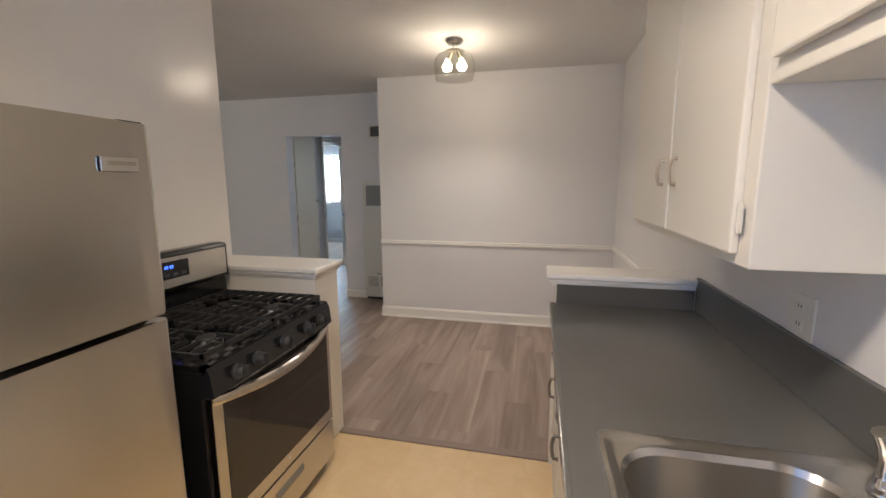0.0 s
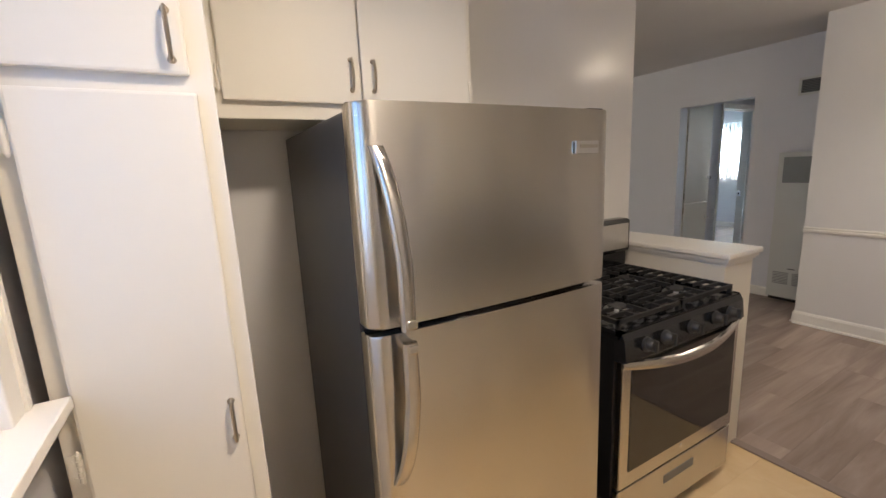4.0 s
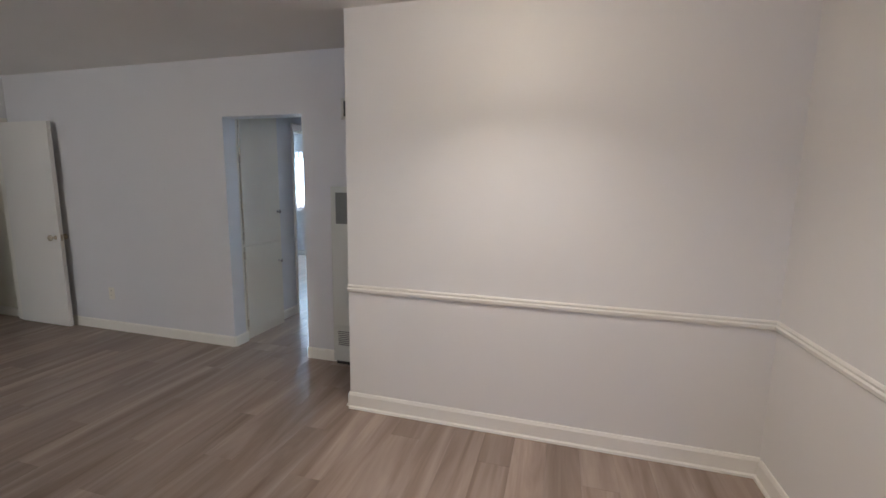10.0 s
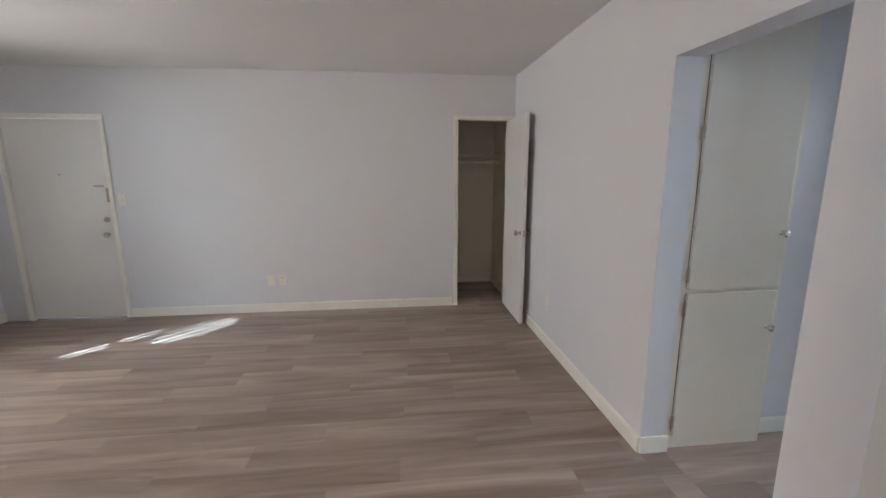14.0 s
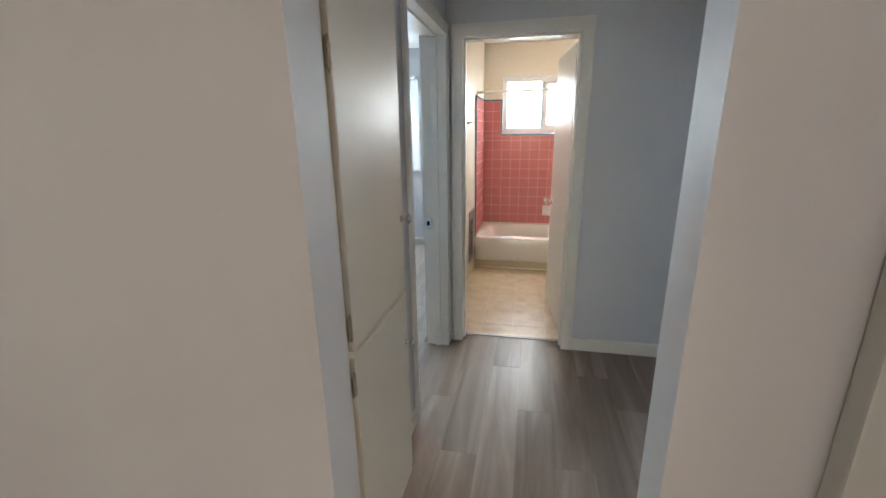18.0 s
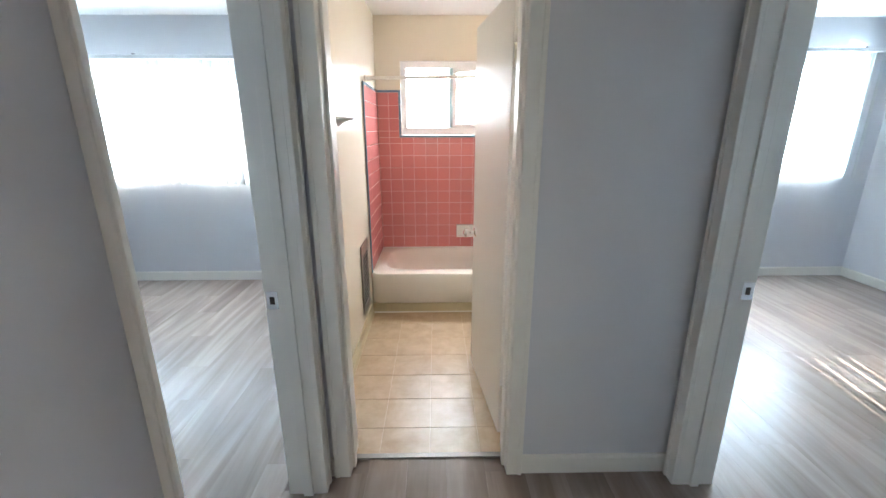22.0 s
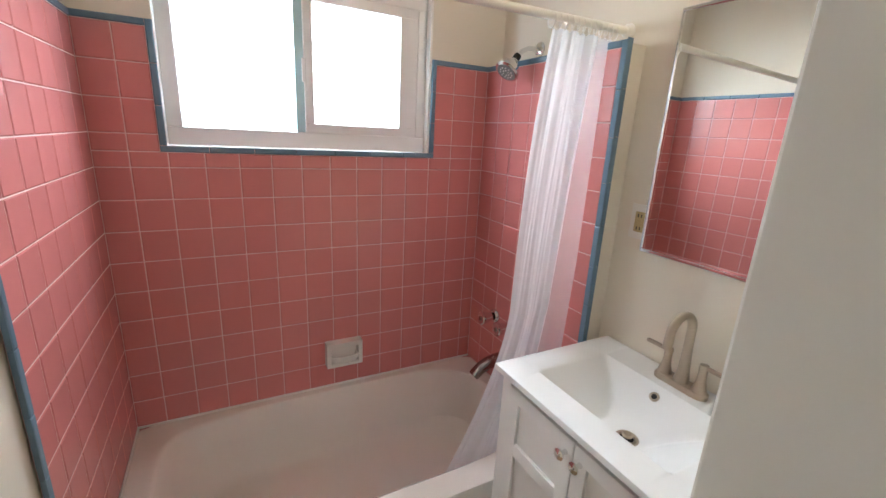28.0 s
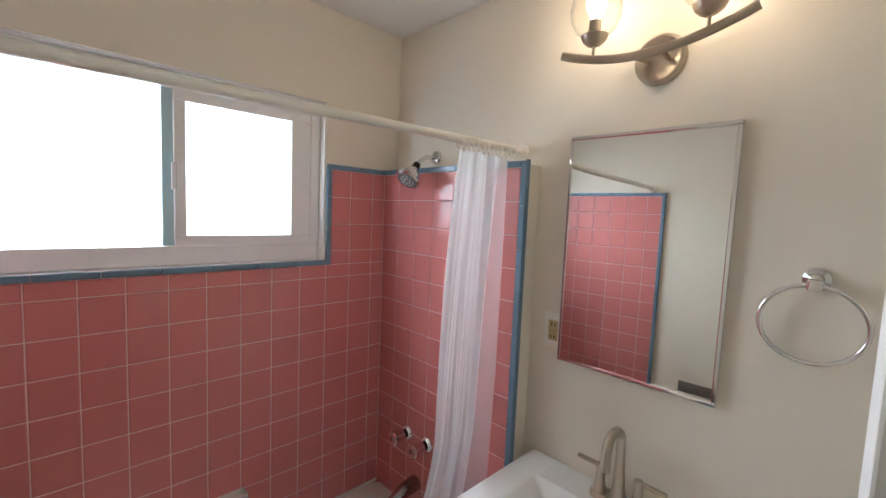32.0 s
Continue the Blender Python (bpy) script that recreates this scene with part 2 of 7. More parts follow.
def glass(name, colour=(1, 1, 1), rough=0.0, ior=1.45):
    m, nt, b = nodes_of(name)
    b.inputs["Base Color"].default_value = (*colour, 1)
    b.inputs["Transmission Weight"].default_value = 1.0
    b.inputs["Roughness"].default_value = rough
    b.inputs["IOR"].default_value = ior
    if rough:
        n = add(nt, "ShaderNodeTexNoise", Scale=140.0, Detail=2.0)
        bp = add(nt, "ShaderNodeBump", Strength=0.25, Distance=0.002)
        nt.links.new(n.outputs["Fac"], bp.inputs["Height"])
        nt.links.new(bp.outputs[0], b.inputs["Normal"])
    return m


def sheer(name, colour, share, clear=0.0, random=0.0):
    """Thin cloth or plastic that lets light through."""
    m, nt, b = nodes_of(name)
    b.inputs["Base Color"].default_value = (*colour, 1)
    b.inputs["Roughness"].default_value = 0.6
    tr = nt.nodes.new("ShaderNodeBsdfTranslucent")
    tr.inputs[0].default_value = (*colour, 1)
    mix = nt.nodes.new("ShaderNodeMixShader")
    mix.inputs[0].default_value = share
    nt.links.new(b.outputs[0], mix.inputs[1])
    nt.links.new(tr.outputs[0], mix.inputs[2])
    out = mix.outputs[0]
    if clear:
        tp, mx = nt.nodes.new("ShaderNodeBsdfTransparent"), nt.nodes.new("ShaderNodeMixShader")
        mx.inputs[0].default_value = clear
        nt.links.new(out, mx.inputs[1])
        nt.links.new(tp.outputs[0], mx.inputs[2])
        out = mx.outputs[0]
    if random:
        oi, mr = nt.nodes.new("ShaderNodeObjectInfo"), add(nt, "ShaderNodeMapRange")
        mr.inputs[3].default_value, mr.inputs[4].default_value = share * (1 - random), share * (1 + random)
        nt.links.new(oi.outputs["Random"], mr.inputs[0])
        nt.links.new(mr.outputs[0], mix.inputs[0])
    nt.links.new(out, nt.nodes["Material Output"].inputs[0])
    return m


def thin_glass(name):
    """A blown glass wall too thin to bend the view: clear, with gloss at grazing angles."""
    m, nt, b = nodes_of(name)
    nt.nodes.remove(b)
    clear = add(nt, "ShaderNodeBsdfTransparent")
    clear.inputs[0].default_value = (0.97, 0.97, 0.96, 1)
    shine = add(nt, "ShaderNodeBsdfGlossy", Roughness=0.10)
    lw = add(nt, "ShaderNodeLayerWeight", Blend=0.5)
    fr = add(nt, "ShaderNodeMath")
    fr.operation = "POWER"
    fr.inputs[1].default_value = 3.5
    nt.links.new(lw.outputs["Facing"], fr.inputs[0])
    mix = nt.nodes.new("ShaderNodeMixShader")
    nt.links.new(fr.outputs[0], mix.inputs[0])
    nt.links.new(clear.outputs[0], mix.inputs[1])
    nt.links.new(shine.outputs[0], mix.inputs[2])
    out = [n for n in nt.nodes if n.type == "OUTPUT_MATERIAL"][0]
    nt.links.new(mix.outputs[0], out.inputs[0])
    return m


WALL_GREY = paint("blue_grey_wall_paint", (0.72, 0.715, 0.735), 0.5, var=0.012, scale=0.9, bump=0.05, bscale=160)
WALL_WHITE = paint("white_wall_paint", (0.80, 0.78, 0.76), 0.48, var=0.012, scale=1.1, bump=0.05, bscale=140)
WALL_GLOSS = paint("white_semigloss_wall_paint", (0.80, 0.78, 0.75), 0.22, var=0.012, scale=1.1, bump=0.07, bscale=60)
WALL_BATH = paint("cream_bathroom_paint", (0.80, 0.735, 0.625), 0.22, var=0.012, scale=1.3, bump=0.05, bscale=45, spec=0.04)
CEIL = paint("white_ceiling_paint", (0.80, 0.785, 0.765), 0.8, var=0.03, scale=1.4, bump=0.10, bscale=120)
TRIM = paint("white_gloss_trim", (0.86, 0.83, 0.77), 0.34, var=0.012, scale=3, bump=0.03, bscale=60)
CABINET = paint("cream_white_cabinet_paint", (0.78, 0.74, 0.65), 0.42, var=0.012, scale=2.0, bump=0.045, bscale=38)
DOORP = paint("white_door_paint", (0.80, 0.78, 0.75), 0.33, var=0.012, scale=1.5, bump=0.04, bscale=40)
PLANK = plank_material("grey_oak_vinyl_plank", ((0.235, 0.176, 0.145), (0.345, 0.268, 0.226), (0.46, 0.372, 0.322)))
JOINT = paint("dark_floor_joint", (0.27, 0.21, 0.18), 0.8)
KFLOOR = vinyl_tile("honey_vinyl_tile", ((0.67, 0.48, 0.25), (0.74, 0.565, 0.335)), 0.36)
BFLOOR = vinyl_tile("tan_stone_vinyl_tile", ((0.45, 0.310, 0.185), (0.60, 0.450, 0.305)), 0.315, 8.0, 5.0, 0.25)
VJOINT = paint("vinyl_joint", (0.62, 0.46, 0.26), 0.5)
BJOINT = paint("pale_vinyl_joint", (0.68, 0.56, 0.41), 0.45)
STEEL = brushed("brushed_stainless_steel", (0.62, 0.59, 0.54), 0.225, "y", 0.012)
STEEL_V = brushed("brushed_stainless_upright", (0.58, 0.55, 0.51), 0.22, "z", 0.015)
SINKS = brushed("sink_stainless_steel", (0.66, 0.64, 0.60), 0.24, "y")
# same steel as the rim; the bowl's shade is put into its colour
SINKS_SHADED = brushed("shaded_steel_bowl", (0.42, 0.39, 0.345), 0.34, "y")
CHROME = paint("polished_chrome", (0.78, 0.78, 0.78), 0.08, 1.0, var=0.01, bump=0)
DARKCHROME = paint("dark_chrome", (0.36, 0.33, 0.31), 0.13, 1.0, var=0.05, bump=0)
# grille chrome; the dark room it would reflect is put into the colour
GRILLEW = paint("darkened_plated_grille", (0.34, 0.32, 0.30), 0.31, 1.0, var=0.12, scale=9, bump=0.01)
SATIN = paint("satin_chrome", (0.80, 0.79, 0.77), 0.30, 0.7, var=0.03, bump=0)
# closet cream, lightened in place of light reaching inside
CLOSET = paint("lightened_closet_cream", (0.80, 0.76, 0.66), 0.45, var=0.02, scale=1.3, bump=0.05, bscale=60)
NICKEL = brushed("brushed_nickel", (0.52, 0.45, 0.36), 0.31, "z")
DARKN = paint("dark_pewter_pull", (0.25, 0.235, 0.22), 0.38, 1.0, var=0.05)
BLACK = paint("black_enamel", (0.012, 0.012, 0.013), 0.16, var=0.1, bump=0)
BLACKM = paint("black_cast_iron", (0.02, 0.02, 0.02), 0.5, var=0.15, bump=0.15, bscale=200)
DARKGREY = paint("dark_grey_fridge_side", (0.05, 0.047, 0.044), 0.4, var=0.05, bump=0.05, bscale=300)
OVENGLASS = paint("dark_oven_glass", (0.03, 0.026, 0.022), 0.06, var=0.05, bump=0)
ALU = paint("burner_aluminium", (0.55, 0.55, 0.54), 0.35, 1.0)
COUNTER = paint("charcoal_laminate", (0.112, 0.110, 0.102), 0.17, var=0.06, scale=3, bump=0.012, bscale=220)
RAWWOOD = paint("bare_board_edge", (0.42, 0.26, 0.12), 0.6, var=0.2, scale=8, stretch=(1, 0.1, 1))
PINK = paint("rose_glazed_tile", (0.64, 0.222, 0.212), 0.14, var=0.03, scale=6, bump=0.02, bscale=25, random=0.025, spec=0.55)
BLUE = paint("slate_blue_glazed_trim", (0.155, 0.25, 0.34), 0.14, var=0.06, scale=8, bump=0.02, bscale=25, random=0.10)
GROUT = paint("pale_pink_grout", (0.76, 0.54, 0.51), 0.8, var=0.06, scale=14)
PORC = paint("white_porcelain", (0.84, 0.82, 0.78), 0.10, var=0.015, bump=0)
TUBM = paint("warm_white_tub_enamel", (0.80, 0.75, 0.69), 0.14, var=0.03, scale=2, bump=0)
VANTOP = paint("white_vanity_top", (0.86, 0.86, 0.85), 0.12, var=0.01, bump=0)
VANW = paint("white_vanity_lacquer", (0.82, 0.82, 0.80), 0.33, var=0.015, bump=0.01)
MIRROR = paint("silvered_mirror", (0.86, 0.88, 0.87), 0.012, 1.0, var=0.0, bump=0, rough_var=0.0)
GLASS = glass("clear_glass")
THINGLASS = thin_glass("thin_blown_glass")
FROST = glass("frosted_glass", (0.96, 0.98, 1.0), 0.45)
VINYLW = paint("white_vinyl_window", (0.82, 0.82, 0.82), 0.35, var=0.01, bump=0)
SLAT = sheer("ivory_blind_slat", (0.74, 0.75, 0.74), 0.012, random=0.35)
CURTAIN = sheer("frosted_shower_curtain", (0.88, 0.92, 0.97), 0.38, 0.22)
CURTAIN_THIN = sheer("single_curtain_layer", (0.93, 0.92, 0.94), 0.55, 0.58)
PLASTIC = paint("ivory_plastic_plate", (0.80, 0.77, 0.70), 0.35, var=0.01, bump=0)
GOLDPL = paint("almond_socket_plastic", (0.46, 0.36, 0.17), 0.35, var=0.02, bump=0)
# near-black for holes, slots and recesses; their shade is in the colour
SLOT = paint("dark_slot", (0.02, 0.018, 0.016), 0.7, bump=0)
HEATER = paint("ivory_heater_enamel", (0.66, 0.66, 0.62), 0.40, var=0.03, bump=0.02)
GRILLE = paint("grey_metal_grille", (0.22, 0.22, 0.215), 0.45, 0.4, var=0.06)
BULB = paint("lit_bulb", (1, 1, 1), 0.5, bump=0, emit=((1.0, 0.84, 0.64), 9.0))
BLUELED = paint("blue_clock_digits", (0.02, 0.04, 0.3), 0.5, bump=0, emit=((0.04, 0.13, 1.0), 0.9))
GROUND = paint("dry_pale_yard", (0.24, 0.245, 0.24), 0.9, var=0.3, scale=0.5, bump=0.3, bscale=12)
STUCCO = paint("neighbour_stucco", (0.55, 0.52, 0.48), 0.9, var=0.08, scale=0.7, bump=0.2, bscale=60)
COVE = paint("yellowed_vinyl_cove", (0.55, 0.46, 0.30), 0.4, var=0.06)


# ---- mesh helpers ----
def finish(name, bm, material, smooth=False):
    me = bpy.data.meshes.new(name)
    bmesh.ops.recalc_face_normals(bm, faces=bm.faces)
    bm.to_mesh(me)
    bm.free()
    for m in material if isinstance(material, (list, tuple)) else (material,):
        me.materials.append(m)
    if smooth:
        me.shade_smooth()
        me.set_sharp_from_angle(angle=radians(40))
    return me


def thing(name, at, label, category, group=""):
    ob = new(name)
    ob.location = at
    ob.empty_display_size = 0.1
    return tagged(ob, label, category, group)


def part(name, bm, material, parent, label="", smooth=False):
    """One mesh object, in world metres, under a thing or under a part."""
    ob = new(name, finish(name, bm, material, smooth))
    if parent is not None:
        ob.parent = parent
        if parent.type == "EMPTY":
            ob.matrix_parent_inverse = Matrix.Translation(-parent.location)
    return tagged(ob, label)


def lone(name, bm, material, label, category, group="", kind="", smooth=False):
    return tagged(new(name, finish(name, bm, material, smooth)), label, category, group, kind)


def cube(bm, x0, x1, y0, y1, z0, z1):
    v = [bm.verts.new((x, y, z)) for z in (z0, z1) for y in (y0, y1) for x in (x0, x1)]
    for f in ((0, 2, 3, 1), (4, 5, 7, 6), (0, 1, 5, 4), (2, 6, 7, 3), (0, 4, 6, 2), (1, 3, 7, 5)):
        bm.faces.new([v[i] for i in f])
    return v


def block(x0, x1, y0, y1, z0, z1, bevel=0.0, segments=2):
    bm = bmesh.new()
    cube(bm, min(x0, x1), max(x0, x1), min(y0, y1), max(y0, y1), min(z0, z1), max(z0, z1))
    if bevel:
        bmesh.ops.bevel(bm, geom=list(bm.edges), offset=bevel, segments=segments, profile=0.6, affect="EDGES")
    return bm


def rod(bm, a, b, r, r2=None, seg=14, caps=True):
    a, b = Vector(a), Vector(b)
    r2 = r if r2 is None else r2
    q = (b - a).to_track_quat("Z", "Y")
    rings = []
    for p, rad in ((a, r), (b, r2)):
        rings.append([bm.verts.new(p + q @ Vector((rad * math.cos(2 * math.pi * i / seg), rad * math.sin(2 * math.pi * i / seg), 0))) for i in range(seg)])
    for i in range(seg):
        bm.faces.new((rings[0][i], rings[0][(i + 1) % seg], rings[1][(i + 1) % seg], rings[1][i]))
    if caps:
        bm.faces.new(rings[0][::-1])
        bm.faces.new(rings[1])
    return bm


def tube(points, r, seg=12, radii=None, flat=1.0, closed=False):
    """A round bar along a line of points; flat squeezes it across."""
    bm = bmesh.new()
    pts = [Vector(p) for p in points]
    n = len(pts)
    rings = []
    ref = None
    for i, p in enumerate(pts):
        if closed:
            d = (pts[(i + 1) % n] - pts[i - 1]).normalized()
        else:
            d = (pts[min(i + 1, n - 1)] - pts[max(i - 1, 0)]).normalized()
        if ref is None:
            ref = Vector((0, 0, 1)) if abs(d.z) < 0.9 else Vector((0, 1, 0))
        u = d.cross(ref).normalized()
        w = u.cross(d).normalized()
        ref = w
        rad = radii[i] if radii else r
        rings.append([bm.verts.new(p + u * rad * math.cos(2 * math.pi * k / seg) + w * rad * flat * math.sin(2 * math.pi * k / seg)) for k in range(seg)])
    for i in range(n if closed else n - 1):
        a, b = rings[i], rings[(i + 1) % n]
        for k in range(seg):
            bm.faces.new((a[k], a[(k + 1) % seg], b[(k + 1) % seg], b[k]))
    if not closed:
        bm.faces.new(rings[0][::-1])
        bm.faces.new(rings[-1])
    return bm


def lathe(profile, at, axis=(0, 0, 1), seg=24, bm=None):
    """Turns a profile of (radius, height) round an axis through a point."""
    bm = bm or bmesh.new()
    q = Vector(axis).to_track_quat("Z", "Y")
    at = Vector(at)
    rings = []
    for r, h in profile:
        if r < 1e-5:
            rings.append([bm.verts.new(at + q @ Vector((0, 0, h)))])
        else:
            rings.append([bm.verts.new(at + q @ Vector((r * math.cos(2 * math.pi * i / seg), r * math.sin(2 * math.pi * i / seg), h))) for i in range(seg)])
    for a, b in zip(rings, rings[1:]):
        for i in range(seg):
            j = (i + 1) % seg
            if len(a) == 1 and len(b) == 1:
                continue
            if len(a) == 1:
                bm.faces.new((a[0], b[j], b[i]))
            elif len(b) == 1:
                bm.faces.new((a[i], a[j], b[0]))
            else:
                bm.faces.new((a[i], a[j], b[j], b[i]))
    return bm


def extrude_line(profile, a, b, out, bm=None):
    """A moulding: a profile of (out, up) steps swept in a straight line from a to b; out is the way it stands off its wall."""
    bm = bm or bmesh.new()
    a, b, out = Vector(a), Vector(b), Vector(out)
    rings = [[bm.verts.new(p + out * o + Vector((0, 0, u))) for o, u in profile] for p in (a, b)]
    n = len(profile)
    for i in range(n):
        j = (i + 1) % n
        bm.faces.new((rings[0][i], rings[0][j], rings[1][j], rings[1][i]))
    bm.faces.new(rings[0][::-1])
    bm.faces.new(rings[1])
    return bm


def wall(name, axis, c0, c1, u0, u1, z0, z1, holes, mats, label):
    """A wall with thickness from c0 to c1 across the axis, and openings (u0, u1, z0, z1) right through it.
    mats: paint on its low side, on its high side, in its reveals."""
    us = sorted({u0, u1, *[h[0] for h in holes], *[h[1] for h in holes]})
    zs = sorted({z0, z1, *[h[2] for h in holes], *[h[3] for h in holes]})
    solid = {}
    for i in range(len(us) - 1):
        for j in range(len(zs) - 1):
            um, zm = (us[i] + us[i + 1]) / 2, (zs[j] + zs[j + 1]) / 2
            solid[i, j] = not any(h[0] < um < h[1] and h[2] < zm < h[3] for h in holes)
    bm, seen = bmesh.new(), {}

    def vert(c, u, z):
        key = (round(c, 5), round(u, 5), round(z, 5))
        if key not in seen:
            seen[key] = bm.verts.new((c, u, z) if axis == "x" else (u, c, z))
        return seen[key]

    for (i, j), s in solid.items():
        if not s:
            continue
        ua, ub, za, zb = us[i], us[i + 1], zs[j], zs[j + 1]
        for c, index in ((c0, 0), (c1, 1)):
            bm.faces.new([vert(c, ua, za), vert(c, ub, za), vert(c, ub, zb), vert(c, ua, zb)]).material_index = index
        for di, dj, (p, q) in ((-1, 0, ((ua, za), (ua, zb))), (1, 0, ((ub, za), (ub, zb))), (0, -1, ((ua, za), (ub, za))), (0, 1, ((ua, zb), (ub, zb)))):
            if not solid.get((i + di, j + dj), False):
                bm.faces.new([vert(c0, *p), vert(c0, *q), vert(c1, *q), vert(c1, *p)]).material_index = 2
    return lone(name, bm, list(mats), label, "wall", kind="structure")


# ---- structure ----
H = 2.46
G, W, B = WALL_GREY, WALL_WHITE, WALL_BATH
REAR = 10.97
wall("wall_kitchen_east", "x", 0.75, 0.87, 1.2, 5.8, 0, H, (), (W, W, W), "white painted wall behind the counter and dining area")
wall("wall_dining_north", "y", 5.80, 6.42, -1.57, 0.87, 0, H, (), (W, G, G), "white dining wall with a chair rail")
wall("wall_hall_front", "y", 6.42, 6.56, -5.765, 1.77, 0, H, ((-3.047, -2.292, 0, 1.998),), (G, G, G), "blue-grey living room wall with an open passage to the hall")
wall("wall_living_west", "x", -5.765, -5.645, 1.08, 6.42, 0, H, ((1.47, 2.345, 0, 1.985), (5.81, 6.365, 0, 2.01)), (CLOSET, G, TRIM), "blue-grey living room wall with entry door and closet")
wall("wall_south", "y", 1.08, 1.2, -5.645, 0.87, 0, H, ((-4.4, -2.4, 0.9, 2.1), (-0.96, 0.2, 1.06, 2.05)), (STUCCO, G, TRIM), "outer wall with the living room and kitchen windows")
wall("wall_kitchen_west", "x", -1.87, -1.755, 1.2, 3.81, 0, H, (), (G, WALL_GLOSS, W), "white glossy painted kitchen wall beside the range")
wall("wall_hall_west", "x", -3.27, -3.14, 6.56, 8.40, 0, H, ((7.472, 8.312, 0, 2.055),), (G, G, TRIM), "blue-grey hall wall with a bedroom doorway")
wall("wall_hall_east", "x", -1.60, -1.45, 6.56, 8.40, 0, H, ((7.426, 8.328, 0, 2.055),), (G, G, TRIM), "blue-grey hall wall with a bedroom doorway")
wall("wall_hall_north", "y", 8.40, 8.57, -3.31, -1.43, 0, H, ((-3.053, -2.319, 0, 2.055),), (G, B, TRIM), "blue-grey hall end wall with the bathroom doorway")
wall("wall_bath_west", "x", -3.31, -3.19, 8.57, REAR, 0, H, (), (G, B, B), "glossy cream bathroom wall with towel bar and heater grille")
wall("wall_bath_east", "x", -1.57, -1.45, 8.57, REAR, 0, H, (), (B, G, B), "cream bathroom wall behind the vanity")
wall("wall_rear", "y", REAR, 11.12, -7.12, 1.77, 0, H, ((-6.4, -4.12, 1.06, 2.06), (-2.965, -1.945, 1.44, 2.085), (-0.02, 1.38, 1.08, 2.12)), (G, STUCCO, TRIM), "outer wall with bedroom and bathroom windows")
wall("wall_bedroom_west", "x", -7.12, -7.0, 6.56, REAR, 0, H, (), (G, G, G), "blue-grey bedroom wall")
wall("wall_bedroom_south", "y", 6.56, 6.68, -7.0, -3.19, 0, H, (), (G, G, G), "blue-grey bedroom wall")
wall("wall_bedroom_east", "x", 1.65, 1.77, 6.56, REAR, 0, H, (), (G, G, G), "blue-grey bedroom wall")
# cream paint inside the bathroom on the outer wall, and round the closet
lone("wall_bath_north", block(-3.19, -1.57, REAR - 0.012, REAR - 0.002, 2.09, H), B, "cream painted bathroom wall above the window", "wall", kind="structure")
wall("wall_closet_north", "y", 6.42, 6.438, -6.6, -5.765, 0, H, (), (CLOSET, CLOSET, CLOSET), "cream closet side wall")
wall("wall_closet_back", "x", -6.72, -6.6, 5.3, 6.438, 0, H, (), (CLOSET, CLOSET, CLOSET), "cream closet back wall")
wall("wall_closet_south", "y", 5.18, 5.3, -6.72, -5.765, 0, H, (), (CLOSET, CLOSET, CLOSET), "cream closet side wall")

lone("ceiling", block(-7.12, 1.77, 1.08, 11.12, H, H + 0.1), CEIL, "smooth white painted ceiling", "ceiling", kind="structure")
floor = lone("floor", block(-7.12, 1.77, 1.08, 11.12, -0.15, -0.012), JOINT, "subfloor under grey oak vinyl planks", "floor", kind="structure")
kitchen_floor = lone("floor_kitchen", block(-1.755, 0.75, 1.2, 3.70, -0.012, -0.004), VJOINT, "honey-coloured vinyl tile kitchen floor", "floor", kind="structure")
bath_floor = lone("floor_bathroom", block(-3.19, -1.57, 8.50, REAR, -0.011, -0.003), BJOINT, "tan stone-look vinyl tile bathroom floor", "floor", kind="structure")
lone("ground", block(-400, 400, -400, 400, -0.5, -0.2), GROUND, "pale dry ground around the building", "ground", kind="structure")
lone("roof", block(-7.6, 2.2, 0.7, 11.35, H + 0.1, H + 0.3), STUCCO, "flat roof slab", "roof", kind="structure")

# half walls between kitchen and dining area
lone("half_wall_west", block(-1.755, -1.03, 3.505, 3.745, 0, 0.965, 0.003), CABINET, "cream painted half wall beside the range", "half wall", kind="structure")
lone("half_wall_east", block(0.14, 0.75, 3.668, 3.815, 0, 0.955, 0.003), CABINET, "cream painted half wall at the end of the counter", "half wall", kind="structure")


def ledge(name, x0, x1, y0, y1, z, lip, label):
    """A board with a moulded lip round its free edges."""
    bm = block(x0, x1, y0, y1, z - 0.026, z, 0.008, 3)
    ob = lone(name, bm, TRIM, label, "ledge", kind="structure")
    for inset, za, zb in ((lip * 0.6, z - 0.042, z - 0.026), (lip * 1.1, z - 0.054, z - 0.042), (lip * 1.6, z - 0.066, z - 0.054)):
        part("moulding", block(x0 + (inset if x0 > -1.7 else 0), x1 - (0 if x1 > 0.7 else inset), y0 + inset, y1 - inset, za, zb, 0.004, 2), TRIM, ob)
    return ob


ledge("ledge_west", -1.755, -1.0, 3.476, 3.768, 1.004, 0.018, "white painted cap board on the half wall")
ledge("ledge_east", 0.10, 0.75, 3.628, 3.845, 1.0, 0.018, "white painted cap board on the half wall by the counter")

# skirting and chair rail
BASE = ((0, 0), (0.014, 0), (0.014, 0.078), (0.009, 0.09), (0, 0.092))
SHOE = ((0, 0), (0.030, 0), (0.028, 0.012), (0.018, 0.018), (0.016, 0.088), (0.008, 0.104), (0, 0.106))
RAIL = ((0, 0), (0.010, 0.002), (0.018, 0.010), (0.020, 0.024), (0.012, 0.030), (0.016, 0.041), (0.009, 0.048), (0, 0.048))


